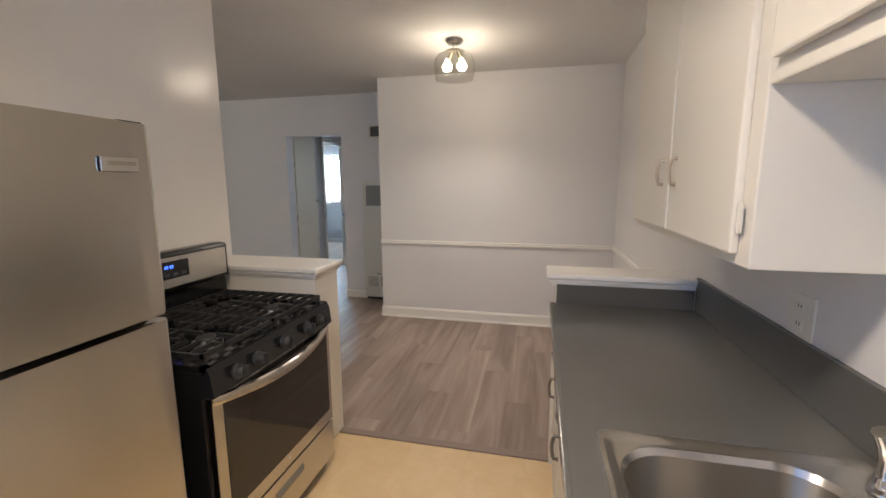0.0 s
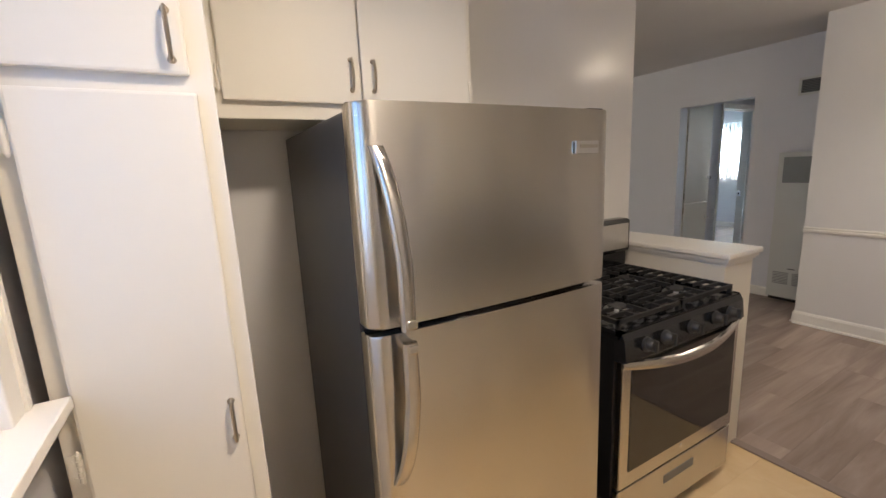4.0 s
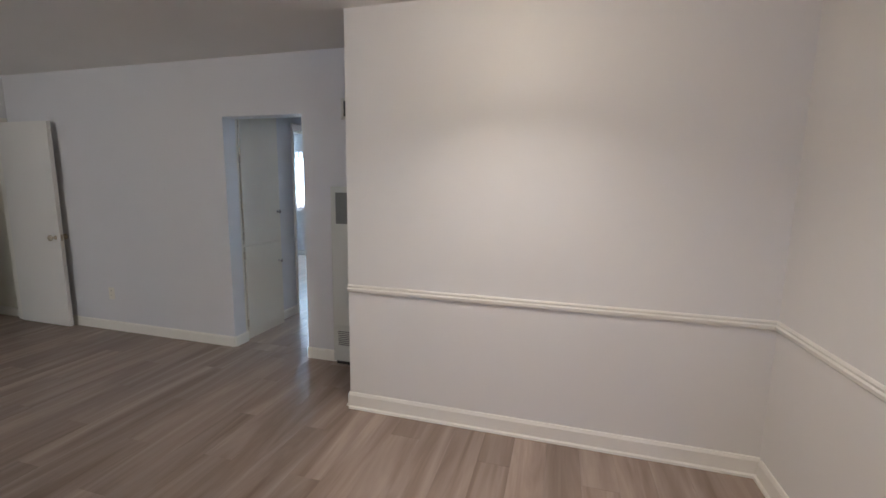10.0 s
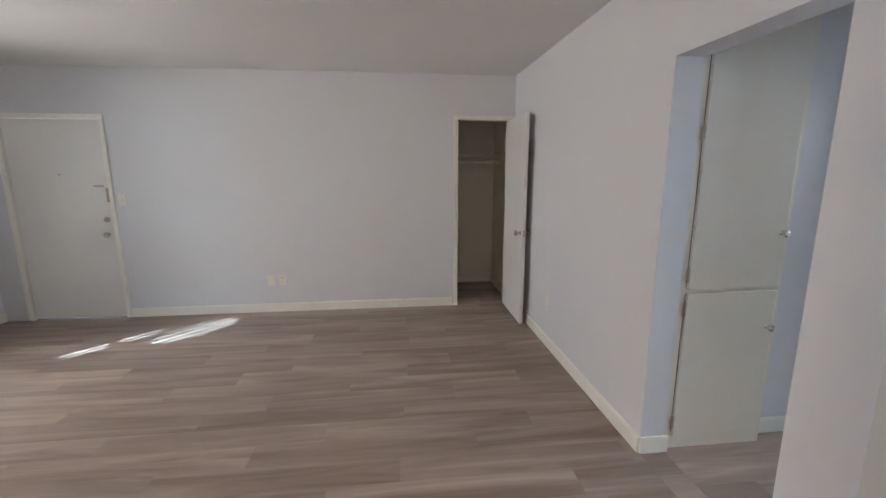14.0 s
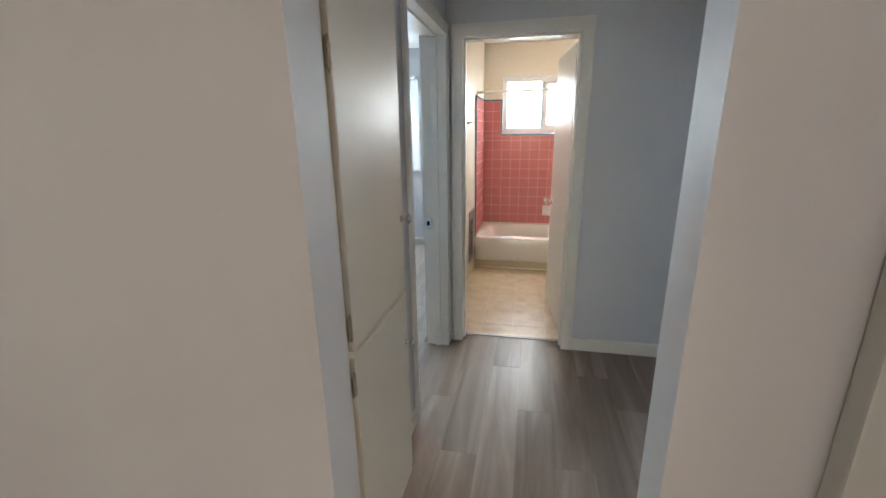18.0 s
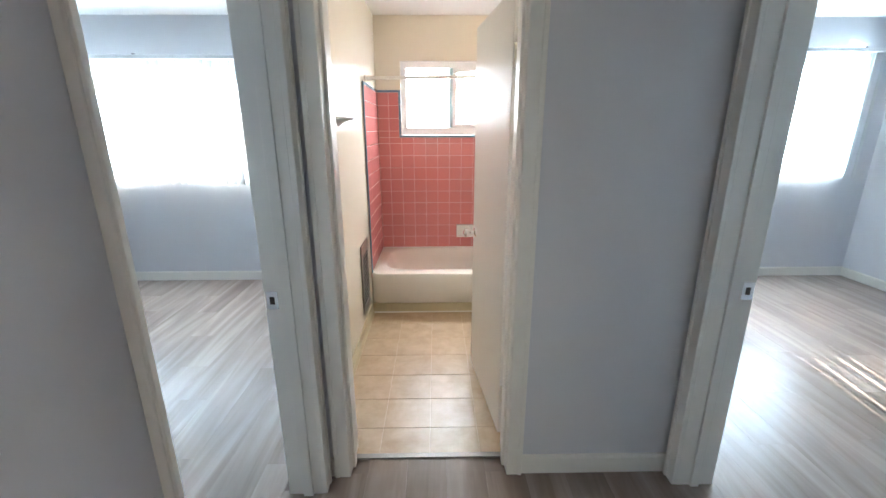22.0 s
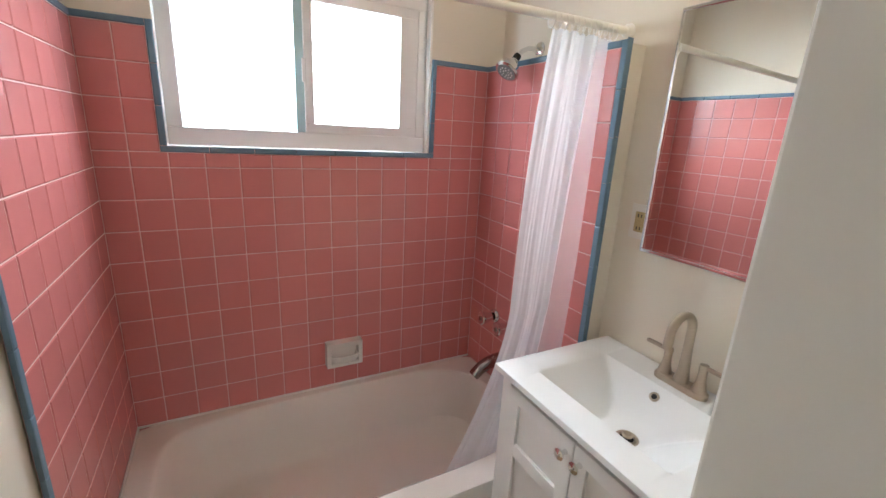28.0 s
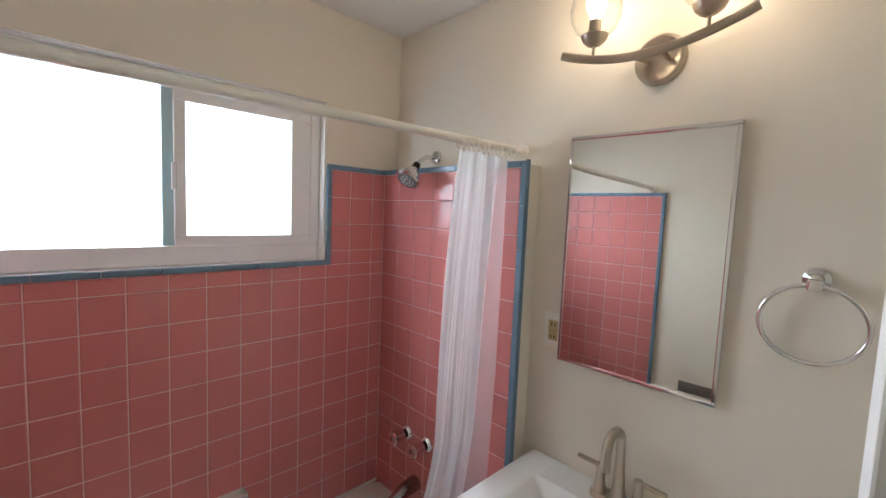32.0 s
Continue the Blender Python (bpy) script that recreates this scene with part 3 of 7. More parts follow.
def skirting(name, profile, runs, label, category="baseboard", material=TRIM):
    bm = bmesh.new()
    for a, b, out in runs:
        extrude_line(profile, a, b, out, bm)
    return lone(name, bm, material, label, category, kind="structure")


X, Y = Vector((1, 0, 0)), Vector((0, 1, 0))
skirting("baseboard_dining", SHOE, (((-1.57, 5.8, 0), (0.75, 5.8, 0), -Y), ((0.75, 3.815, 0), (0.75, 5.77, 0), -X), ((-1.57, 5.80, 0), (-1.57, 6.406, 0), -X)), "white stepped baseboard in the dining area")
skirting("chair_rail", RAIL, (((-1.57, 5.8, 0.782), (0.75, 5.8, 0.782), -Y), ((0.75, 3.815, 0.782), (0.75, 5.78, 0.782), -X)), "white moulded chair rail along the dining walls", "chair rail")
skirting("baseboard_living", BASE, (
    ((-5.645, 6.42, 0), (-3.047, 6.42, 0), -Y), ((-2.292, 6.42, 0), (-2.03, 6.42, 0), -Y), ((-5.645, 2.40, 0), (-5.645, 5.75, 0), X),
    ((-5.645, 1.2, 0), (-1.87, 1.2, 0), Y), ((-1.87, 1.2, 0), (-1.87, 3.81, 0), -X), ((-3.047, 6.42, 0), (-3.047, 6.575, 0), X),
    ((-2.292, 6.42, 0), (-2.292, 6.575, 0), -X), ((-6.6, 6.42, 0), (-5.765, 6.42, 0), -Y), ((-6.6, 5.3, 0), (-6.6, 6.41, 0), X)), "white baseboard in the living room")
skirting("baseboard_hall", BASE, (((-2.266, 8.40, 0), (-1.60, 8.40, 0), -Y), ((-1.60, 6.56, 0), (-1.60, 7.416, 0), -X), ((-1.60, 8.380, 0), (-1.60, 8.386, 0), -X), ((-3.14, 7.14, 0), (-3.14, 7.462, 0), X),
    ((-3.14, 8.40, 0), (-3.107, 8.40, 0), -Y)), "white baseboard in the hall")
skirting("baseboard_bedroom", BASE, (((-7.0, REAR, 0), (-3.31, REAR, 0), -Y), ((-7.0, 6.68, 0), (-7.0, REAR, 0), X), ((-1.45, REAR, 0), (1.65, REAR, 0), -Y),
    ((1.65, 6.56, 0), (1.65, REAR, 0), -X)), "white baseboard in the bedrooms")
COVEP = ((0, 0), (0.022, 0), (0.008, 0.012), (0.006, 0.09), (0, 0.092))
skirting("baseboard_bathroom", COVEP, (((-3.19, 8.57, 0), (-3.19, 10.12, 0), X), ((-1.57, 8.57, 0), (-1.57, 9.50, 0), -X)), "yellowed vinyl cove base in the bathroom", material=COVE)
lone("threshold_strip", block(-1.03, 0.14, 3.685, 3.735, -0.004, 0.008, 0.004), paint("taupe_threshold", (0.26, 0.20, 0.17), 0.4), "taupe vinyl threshold strip between kitchen and dining floor", "threshold", kind="structure")
lone("threshold_strip", block(-3.035, -2.337, 8.485, 8.515, -0.004, 0.006, 0.003), DARKN, "dark metal threshold strip in the bathroom doorway", "threshold", kind="structure")


def casing(name, axis, c, out, u0, u1, z1, w, label, depth=0.022, floor_z=0.0, near=None):
    """A flat painted frame round an opening, on the wall face c, standing off by depth the way out points (+1 or -1)."""
    lo, hi = sorted((c, c + out * depth))
    t = tagged(thing(name, (c, (u0 + u1) / 2, floor_z) if axis == "x" else ((u0 + u1) / 2, c, floor_z), label, "door frame"), kind="structure")
    w0 = near or w
    for n, a, b, za, zb in (("side_casing", u0 - w0, u0, floor_z, z1), ("side_casing", u1, u1 + w, floor_z, z1), ("head_casing", u0 - w0, u1 + w, z1, z1 + w)):
        bm = block(lo, hi, a, b, za, zb, 0.005, 3) if axis == "x" else block(a, b, lo, hi, za, zb, 0.005, 3)
        bead = min(w, b - a) * 0.34
        if n == "head_casing":
            ra, rb, rza, rzb = a, b, zb - bead, zb
        else:
            ra, rb, rza, rzb = (a, a + bead, za, zb) if b == u0 else (b - bead, b, za, zb)
        ra, rb, rza, rzb = ra + 0.003, rb - 0.003, rza + 0.003, rzb - 0.003
        l2, h2 = (lo + 0.004, hi + 0.006) if out > 0 else (lo - 0.006, hi - 0.004)
        extra = block(l2, h2, ra, rb, rza, rzb, 0.003) if axis == "x" else block(ra, rb, l2, h2, rza, rzb, 0.003)
        me = bpy.data.meshes.new("bead")
        extra.to_mesh(me)
        extra.free()
        bm.from_mesh(me)
        bpy.data.meshes.remove(me)
        part(n, bm, TRIM, t)
    return t


def jamb(name, axis, c0, c1, u0, u1, z1, stop, label, t=0.018):
    """The lining of an opening with a door stop."""
    ob = tagged(thing(name, (c0, (u0 + u1) / 2, 0) if axis == "x" else ((u0 + u1) / 2, c0, 0), label, "door jamb"), kind="structure")
    s0, s1 = stop
    for n, ca, cb, a, b, za, zb in (("side_jamb", c0, c1, u0, u0 + t, 0, z1), ("side_jamb", c0, c1, u1 - t, u1, 0, z1), ("head_jamb", c0, c1, u0 + t, u1 - t, z1 - t, z1),
                                    ("stop", s0, s1, u0 + t, u0 + t + 0.012, 0, z1 - t), ("stop", s0, s1, u1 - t - 0.012, u1 - t, 0, z1 - t), ("stop", s0, s1, u0 + t + 0.012, u1 - t - 0.012, z1 - t - 0.012, z1 - t)):
        part(n, block(ca, cb, a, b, za, zb, 0.002) if axis == "x" else block(a, b, ca, cb, za, zb, 0.002), TRIM, ob)
    return ob


NEAR = 0.026
casing("door_frame_bath", "y", 8.40, -1, -3.035, -2.337, 2.037, 0.070, "white painted bathroom door frame")
jamb("door_jamb_bath", "y", 8.398, 8.572, -3.053, -2.319, 2.055, (8.435, 8.475), "white painted bathroom door jamb")
casing("door_frame_bedroom_west", "x", -3.14, 1, 7.490, 8.294, 2.037, 0.068, "white painted bedroom door frame", near=NEAR)
jamb("door_jamb_bedroom_west", "x", -3.278, -3.138, 7.472, 8.312, 2.055, (-3.215, -3.175), "white painted bedroom door jamb")
casing("door_frame_bedroom_east", "x", -1.60, -1, 7.444, 8.310, 2.037, 0.068, "white painted bedroom door frame", near=NEAR)
jamb("door_jamb_bedroom_east", "x", -1.602, -1.442, 7.426, 8.328, 2.055, (-1.545, -1.51), "white painted bedroom door jamb")
casing("door_frame_closet", "x", -5.645, 1, 5.81, 6.365, 2.01, 0.045, "white painted closet door frame", 0.014)
casing("door_frame_entry", "x", -5.645, 1, 1.47, 2.345, 1.985, 0.045, "white painted entry door frame", 0.014)

# unseen slab added to block sun; its blue shows through the frosted panes
lone("bath_sun_screen", block(-3.9, -1.0, 12.3, 12.5, -0.2, 3.4, 0.02), paint("slate_blue_screen", (0.13, 0.24, 0.36), 0.9, var=0.1, bump=0.2, bscale=40), "added slate-blue slab screening the bathroom window from sun", "outer wall", kind="structure")


# ---- small fittings used in several rooms ----
def pull(parent, a, b, out, material=CHROME, r=0.0042, stand=0.022, label=""):
    """A bowed bar pull between two feet a and b; out is the way it stands off."""
    a, b, out = Vector(a), Vector(b), Vector(out)
    pts = [a, a + out * stand * 0.7]
    for k in range(1, 8):
        f = k / 8
        pts.append(a.lerp(b, f) + out * stand * (0.75 + 0.35 * math.sin(math.pi * f)))
    pts += [b + out * stand * 0.7, b]
    bm = tube(pts, r, 10, flat=1.35)
    for p in (a, b):
        rod(bm, p, p + out * 0.004, r * 1.9, r * 1.5)
    return part("handle", bm, material, parent, label, True)


def knob(parent, at, out, r, material=CHROME, label="", name="knob"):
    prof = [(0, 0), (r * 0.72, 0), (r * 0.70, r * 0.14), (r * 0.40, r * 0.34), (r * 0.30, r * 0.6), (r * 0.32, r * 1.0), (r * 0.82, r * 1.2), (r, r * 1.5), (r * 0.95, r * 1.8), (r * 0.6, r * 2.08), (0, r * 2.16)]
    return part(name, lathe(prof, at, out, 20), material, parent, label, True)


def hinge(parent, x, y, z, out, material=CABINET, h=0.06, along="x"):
    """A butt hinge: five turned knuckles with ball tips, one leaf let in on either side."""
    bm = bmesh.new()
    for k in range(5):
        a, b = z + h * (k / 5 - 0.5), z + h * ((k + 1) / 5 - 0.5)
        rod(bm, (x, y, a + 0.0006), (x, y, b - 0.0006), 0.0056 if k % 2 else 0.0050, seg=10)
    rod(bm, (x, y, z - h / 2), (x, y, z + h / 2), 0.0036, seg=8)
    for k in (-0.5, 0.5):
        rod(bm, (x, y, z + k * h), (x, y, z + k * (h + 0.012)), 0.0042, 0.002, seg=10)
    if along == "x":
        cube(bm, x - 0.002 * out, x + 0.0008 * out, y - 0.015, y + 0.013, z - h / 2, z + h / 2)
        for dy in (-0.010, 0.009):
            for dz in (-0.3, 0.3):
                rod(bm, (x, y + dy, z + dz * h), (x + 0.002 * out, y + dy, z + dz * h), 0.0028, 0.0022, seg=8)
    else:
        cube(bm, x - 0.014, x + 0.014, y - 0.002, y + 0.002, z - h / 2, z + h / 2)
    return part("hinge", bm, material, parent, smooth=True)


def slab(name, parent, axis, c0, c1, u0, u1, z0, z1, material, bevel=0.005, label=""):
    bm = block(c0, c1, u0, u1, z0, z1, bevel) if axis == "x" else block(u0, u1, c0, c1, z0, z1, bevel)
    return part(name, bm, material, parent, label)


def plate(name, axis, c, out, u, z, label, kind="outlet", material=PLASTIC, w=0.072, h=0.116):
    """A wall plate with its sockets or its toggle, on the wall face c."""
    at = (c, u, z) if axis == "x" else (u, c, z)
    t = thing(name, at, label, "light switch" if kind == "switch" else "electrical outlet", "wall plates")
    slab("cover", t, axis, min(c, c + out * 0.006), max(c, c + out * 0.006), u - w / 2, u + w / 2, z - h / 2, z + h / 2, PLASTIC, 0.0025)
    f0, f1 = sorted((c + out * 0.006, c + out * 0.008))
    if kind == "switch":
        slab("toggle", t, axis, *sorted((c + out * 0.006, c + out * 0.018)), u - 0.005, u + 0.005, z - 0.012, z + 0.012, PLASTIC, 0.002)
    elif kind == "outlet":
        for dz in (-0.024, 0.024):
            s = slab("socket", t, axis, f0, f1, u - 0.016, u + 0.016, z + dz - 0.014, z + dz + 0.014, material, 0.0008)
            for du in (-0.006, 0.006):
                slab("slot", s, axis, *sorted((c + out * 0.0082, c + out * 0.0086)), u + du - 0.0013, u + du + 0.0013, z + dz - 0.002, z + dz + 0.008, SLOT, 0)
    elif kind == "gfci":
        s = slab("socket", t, axis, f0, f1, u - 0.0175, u + 0.0175, z - 0.034, z + 0.034, material, 0.001)
        g0, g1 = sorted((c + out * 0.0082, c + out * 0.0088))
        for dz in (-0.021, 0.021):
            for du in (-0.006, 0.006):
                slab("slot", s, axis, g0, g1, u + du - 0.0019, u + du + 0.0019, z + dz - 0.006, z + dz + 0.005, SLOT, 0)
        for dz in (-0.006, 0.006):
            slab("button", s, axis, *sorted((c + out * 0.008, c + out * 0.0098)), u - 0.009, u + 0.009, z + dz - 0.004, z + dz + 0.004, material, 0.0006)
    return t


# ---- refrigerator ----
def build_refrigerator():
    x0, xf, y0, y1, top = -1.66, -0.887, 1.806, 2.544, 1.564
    t = thing("refrigerator", (-1.25, 2.16, 0), "stainless steel top-freezer refrigerator with curved strap handles", "refrigerator")
    part("body", block(x0, xf - 0.085, y0 + 0.004, y1 - 0.004, 0.04, top - 0.012, 0.006), DARKGREY, t, "dark grey painted steel body")
    for ya in (y0 + 0.05, y1 - 0.05):
        for xa in (x0 + 0.06, xf - 0.14):
            part("foot", rod(bmesh.new(), (xa, ya, 0), (xa, ya, 0.045), 0.02), BLACK, t)
    part("gasket", block(xf - 0.086, xf - 0.072, y0 + 0.010, y1 - 0.010, 0.09, top - 0.02), BLACK, t, "black rubber door gasket")
    part("kick_grille", block(xf - 0.10, xf - 0.055, y0 + 0.01, y1 - 0.01, 0.015, 0.075, 0.004), BLACK, t, "black kick grille")

    def door(name, z0, z1):
        bm = bmesh.new()
        prof = []
        near, far = 0.048, 0.014
        for k in range(9):
            a = math.pi / 2 * k / 8
            prof.append((xf - 0.008 - near * 0.8 * (1 - math.sin(a)), y0 + near * (1 - math.cos(a))))
        for k in range(1, 12):
            f = k / 12
            prof.append((xf - 0.008 + 0.008 * (1 - (2 * f - 1) ** 2), y0 + near + f * (y1 - y0 - near - far)))
        for k in range(6):
            a = math.pi / 2 * k / 5
            prof.append((xf - 0.008 - far * (1 - math.cos(a)), y1 - far * (1 - math.sin(a))))
        outline = [(xf - 0.072, y0), *prof, (xf - 0.072, y1)]
        lo = [bm.verts.new((x, y, z0)) for x, y in outline]
        hi = [bm.verts.new((x, y, z1)) for x, y in outline]
        m = len(outline)
        for i in range(m):
            j = (i + 1) % m
            bm.faces.new((lo[i], lo[j], hi[j], hi[i]))
        bm.faces.new(lo[::-1])
        bm.faces.new(hi)
        bmesh.ops.bevel(bm, geom=[e for e in bm.edges if abs(e.verts[0].co.z - e.verts[1].co.z) < 1e-6], offset=0.006, segments=2, profile=0.6, affect="EDGES")
        return part(name, bm, STEEL, t, smooth=True)

    up, low = door("freezer_door", 1.084, top), door("fridge_door", 0.085, 1.068)

    def bar(parent, z_far, z_near):
        bm = bmesh.new()
        rings = []
        for k in range(19):
            f = k / 18
            z = z_far + (z_near - z_far) * f
            off = -0.006 + 0.045 * math.sin(min(1.0, f * 2.6) * math.pi / 2) ** 0.8
            yc, hy, hx = 1.850 + 0.028 * min(1.0, f * 1.6), 0.0165 + 0.002 * math.sin(math.pi * f), 0.008
            ring = []
            for a in range(14):
                c, q = math.cos(2 * math.pi * a / 14), math.sin(2 * math.pi * a / 14)
                ring.append(bm.verts.new((xf + off + hx * math.copysign(abs(c) ** 0.7, c) + 0.004 * q * q * -1, yc + hy * math.copysign(abs(q) ** 0.7, q), z)))
            rings.append(ring)
        for a, b in zip(rings, rings[1:]):
            for q in range(14):
                bm.faces.new((a[q], a[(q + 1) % 14], b[(q + 1) % 14], b[q]))
        bm.faces.new(rings[0][::-1])
        bm.faces.new(rings[-1])
        part("handle", bm, STEEL_V, parent, "curved stainless strap handle", True)
        zc = z_near + (0.014 if z_far > z_near else -0.014)
        part("bracket", block(xf - 0.012, xf + 0.05, 1.870, 1.894, zc - 0.010, zc + 0.010, 0.004), STEEL_V, parent)

    bar(up, 1.475, 1.088)
    bar(low, 0.70, 1.060)
    part("badge", block(xf + 0.0005, xf + 0.0045, 2.405, 2.492, 1.447, 1.481, 0.0015), CHROME, up, "small plain chrome badge plate")
    part("badge_bar", block(xf + 0.0045, xf + 0.0055, 2.42, 2.487, 1.462, 1.471), STEEL, up)
    part("hinge_cover", block(-0.985, -0.905, 2.475, 2.534, top - 0.004, top + 0.005, 0.003), BLACK, t, "black plastic hinge cover")


build_refrigerator()


# ---- gas range ----
def build_range():
    y0, y1, xf, xb, top = 2.682, 3.438, -0.937, -1.558, 0.862
    t = thing("gas_range", (-1.2, 3.01, 0), "black and stainless steel freestanding gas range", "stove")
    part("body", block(xb, xf - 0.02, y0, y1, 0.035, top - 0.035, 0.004), BLACK, t, "black enamel side panels")
    for ya in (y0 + 0.03, y1 - 0.03):
        for xa in (xb + 0.05, xf - 0.05):
            part("foot", rod(bmesh.new(), (xa, ya, 0), (xa, ya, 0.04), 0.016), BLACKM, t)
    # cooktop: shallow tray with a raised lip
    bm = block(xb + 0.06, xf + 0.004, y0, y1, top - 0.036, top - 0.012, 0.006)
    for a in ((xb + 0.06, xf + 0.004, y0, y0 + 0.02), (xb + 0.06, xf + 0.004, y1 - 0.02, y1), (xb + 0.06, xb + 0.08, y0, y1), (xf - 0.018, xf + 0.004, y0, y1)):
        cube(bm, *a, top - 0.02, top - 0.003)
    part("cooktop", bm, BLACK, t, "black enamel cooktop")
    cx0, cx1 = xb + 0.08, xf - 0.02
    for bx in (cx0 + 0.14, cx1 - 0.14):
        for by in (y0 + 0.19, y1 - 0.19):
            b = part("burner", lathe([(0, -0.008), (0.052, -0.008), (0.05, 0.006), (0.036, 0.008), (0.034, 0.014), (0, 0.014)], (bx, by, top - 0.006), seg=24), ALU, t, "aluminium burner head", True)
            part("burner_cap", lathe([(0, 0.014), (0.036, 0.014), (0.038, 0.018), (0.034, 0.023), (0, 0.024)], (bx, by, top - 0.006), seg=24), BLACKM, b, smooth=True)
            part("drip_ring", lathe([(0.062, -0.006), (0.078, -0.0045), (0.08, -0.003), (0.06, -0.004)], (bx, by, top - 0.004), seg=28), BLACK, t, smooth=True)
    ym = (y0 + y1) / 2
    for ga, gb in ((y0 + 0.015, ym - 0.004), (ym + 0.004, y1 - 0.015)):
        bm = bmesh.new()
        z0, z1, w = top + 0.014, top + 0.030, 0.0048
        gm, xm = (ga + gb) / 2, (cx0 + cx1) / 2
        for x in (cx0 + w, xm, cx1 - w):
            cube(bm, x - w, x + w, ga, gb, z0, z1)
        for y in (ga + w, gb - w):
            cube(bm, cx0, cx1, y - w, y + w, z0, z1)
        # fingers that reach in towards each burner, and the long bars between them
        for side, (xa, xb2) in enumerate(((cx0, xm), (xm, cx1))):
            bx = (xa + xb2) / 2
            for k in range(1, 5):
                x = xa + (xb2 - xa) * k / 5
                reach = 0.105 if k in (2, 3) else 0.145
                for y, e in ((ga, ga + reach), (gb - reach, gb)):
                    cube(bm, x - w * 0.8, x + w * 0.8, y, e, z0 + 0.001, z1 + 0.001)
            for y in (ga + 0.105, gb - 0.105):
                cube(bm, xa, bx - 0.055, y - w, y + w, z0, z1)
                cube(bm, bx + 0.055, xb2, y - w, y + w, z0, z1)
            cube(bm, xa, bx - 0.03, gm - w, gm + w, z0, z1)
            cube(bm, bx + 0.03, xb2, gm - w, gm + w, z0, z1)
        for x in (cx0 + 0.006, xm, cx1 - 0.006):
            for y in (ga + 0.008, gb - 0.008):
                cube(bm, x - 0.007, x + 0.007, y - 0.007, y + 0.007, top - 0.012, z0 + 0.002)
        part("grate", bm, BLACKM, t, "black cast-iron grate")
    # sloping control panel with knobs
    bm = bmesh.new()
    ring = [(xf - 0.02, top - 0.036), (xf + 0.006, top - 0.008), (xf + 0.018, top - 0.030), (xf + 0.026, top - 0.105), (xf - 0.02, top - 0.112)]
    lo = [bm.verts.new((x, y0, z)) for x, z in ring]
    hi = [bm.verts.new((x, y1, z)) for x, z in ring]
    for i in range(5):
        bm.faces.new((lo[i], lo[(i + 1) % 5], hi[(i + 1) % 5], hi[i]))
    bm.faces.new(lo[::-1])
    bm.faces.new(hi)
    panel = part("control_panel", bm, BLACK, t, "glossy black control panel")
    for y in (y0 + 0.11, y0 + 0.215, ym, y1 - 0.215, y1 - 0.11):
        at = Vector((xf + 0.022, y, top - 0.062))
        out = Vector((1, 0, 0.12)).normalized()
        k = part("knob", lathe([(0, 0), (0.026, 0), (0.026, 0.008), (0.021, 0.012), (0.019, 0.030), (0.016, 0.034), (0, 0.034)], at, out, 20), BLACKM, panel, "black control knob", True)
        part("grip", block(at.x + 0.028, at.x + 0.044, y - 0.005, y + 0.005, at.z - 0.018, at.z + 0.024, 0.002), BLACKM, k)
    # oven door
    d = part("oven_door", block(xf - 0.018, xf + 0.012, y0 + 0.004, y1 - 0.004, 0.258, 0.752, 0.006), STEEL, t, "stainless steel oven door")
    part("oven_window", block(xf + 0.011, xf + 0.0145, y0 + 0.050, y1 - 0.034, 0.318, 0.738, 0.003), OVENGLASS, d, "dark oven door glass")
    bm = bmesh.new()
    strap = []
    for k in range(25):
        f = k / 24
        o = 0.012 + 0.052 * math.sin(math.pi * f) ** 0.75
        zc, hh = 0.742 - 0.030 * math.sin(math.pi * f), 0.017 + 0.004 * math.sin(math.pi * f)
        y = y0 + 0.006 + (y1 - y0 - 0.012) * f
        strap.append([bm.verts.new(p) for p in ((xf + o - 0.010, y, zc - hh), (xf + o - 0.001, y, zc - hh * 0.8), (xf + o + 0.003, y, zc), (xf + o - 0.001, y, zc + hh * 0.8), (xf + o - 0.010, y, zc + hh), (xf + o - 0.013, y, zc))])
    for a, b in zip(strap, strap[1:]):
        for q in range(6):
            bm.faces.new((a[q], a[(q + 1) % 6], b[(q + 1) % 6], b[q]))
    bm.faces.new(strap[0][::-1])
    bm.faces.new(strap[-1])
    part("handle", bm, STEEL_V, d, "bowed stainless strap handle", True)
    part("emblem", lathe([(0, 0), (0.009, 0), (0.008, 0.002), (0, 0.002)], (xf + 0.012, ym, 0.294), (1, 0, 0), 16), CHROME, d)
    w = part("drawer", block(xf - 0.018, xf + 0.010, y0 + 0.004, y1 - 0.004, 0.060, 0.248, 0.006), STEEL, t, "stainless storage drawer")
    part("drawer_recess", block(xf + 0.0085, xf + 0.0115, ym - 0.100, ym + 0.100, 0.165, 0.202, 0.0012), GRILLE, w, "recessed drawer pull")
    part("toe_panel", block(xf - 0.05, xf - 0.03, y0 + 0.02, y1 - 0.02, 0.0, 0.060), BLACK, t)
    # backguard
    bm = block(xb, xb + 0.07, y0, y1, top - 0.03, 0.99, 0.006)
    part("back_riser", bm, BLACK, t)
    bg = part("backguard", block(xb + 0.015, xb + 0.098, y0, y1, 0.962, 1.136, 0.026, 4), BLACK, t, "black framed backguard")
    fx = xb + 0.098
    part("fascia", block(fx - 0.002, fx + 0.003, y0 + 0.026, y1 - 0.026, 0.984, 1.114, 0.002), STEEL, bg, "stainless fascia")
    dp = part("display", block(fx + 0.002, fx + 0.005, ym - 0.10, ym + 0.125, 1.022, 1.096, 0.002), BLACK, bg, "black clock display")
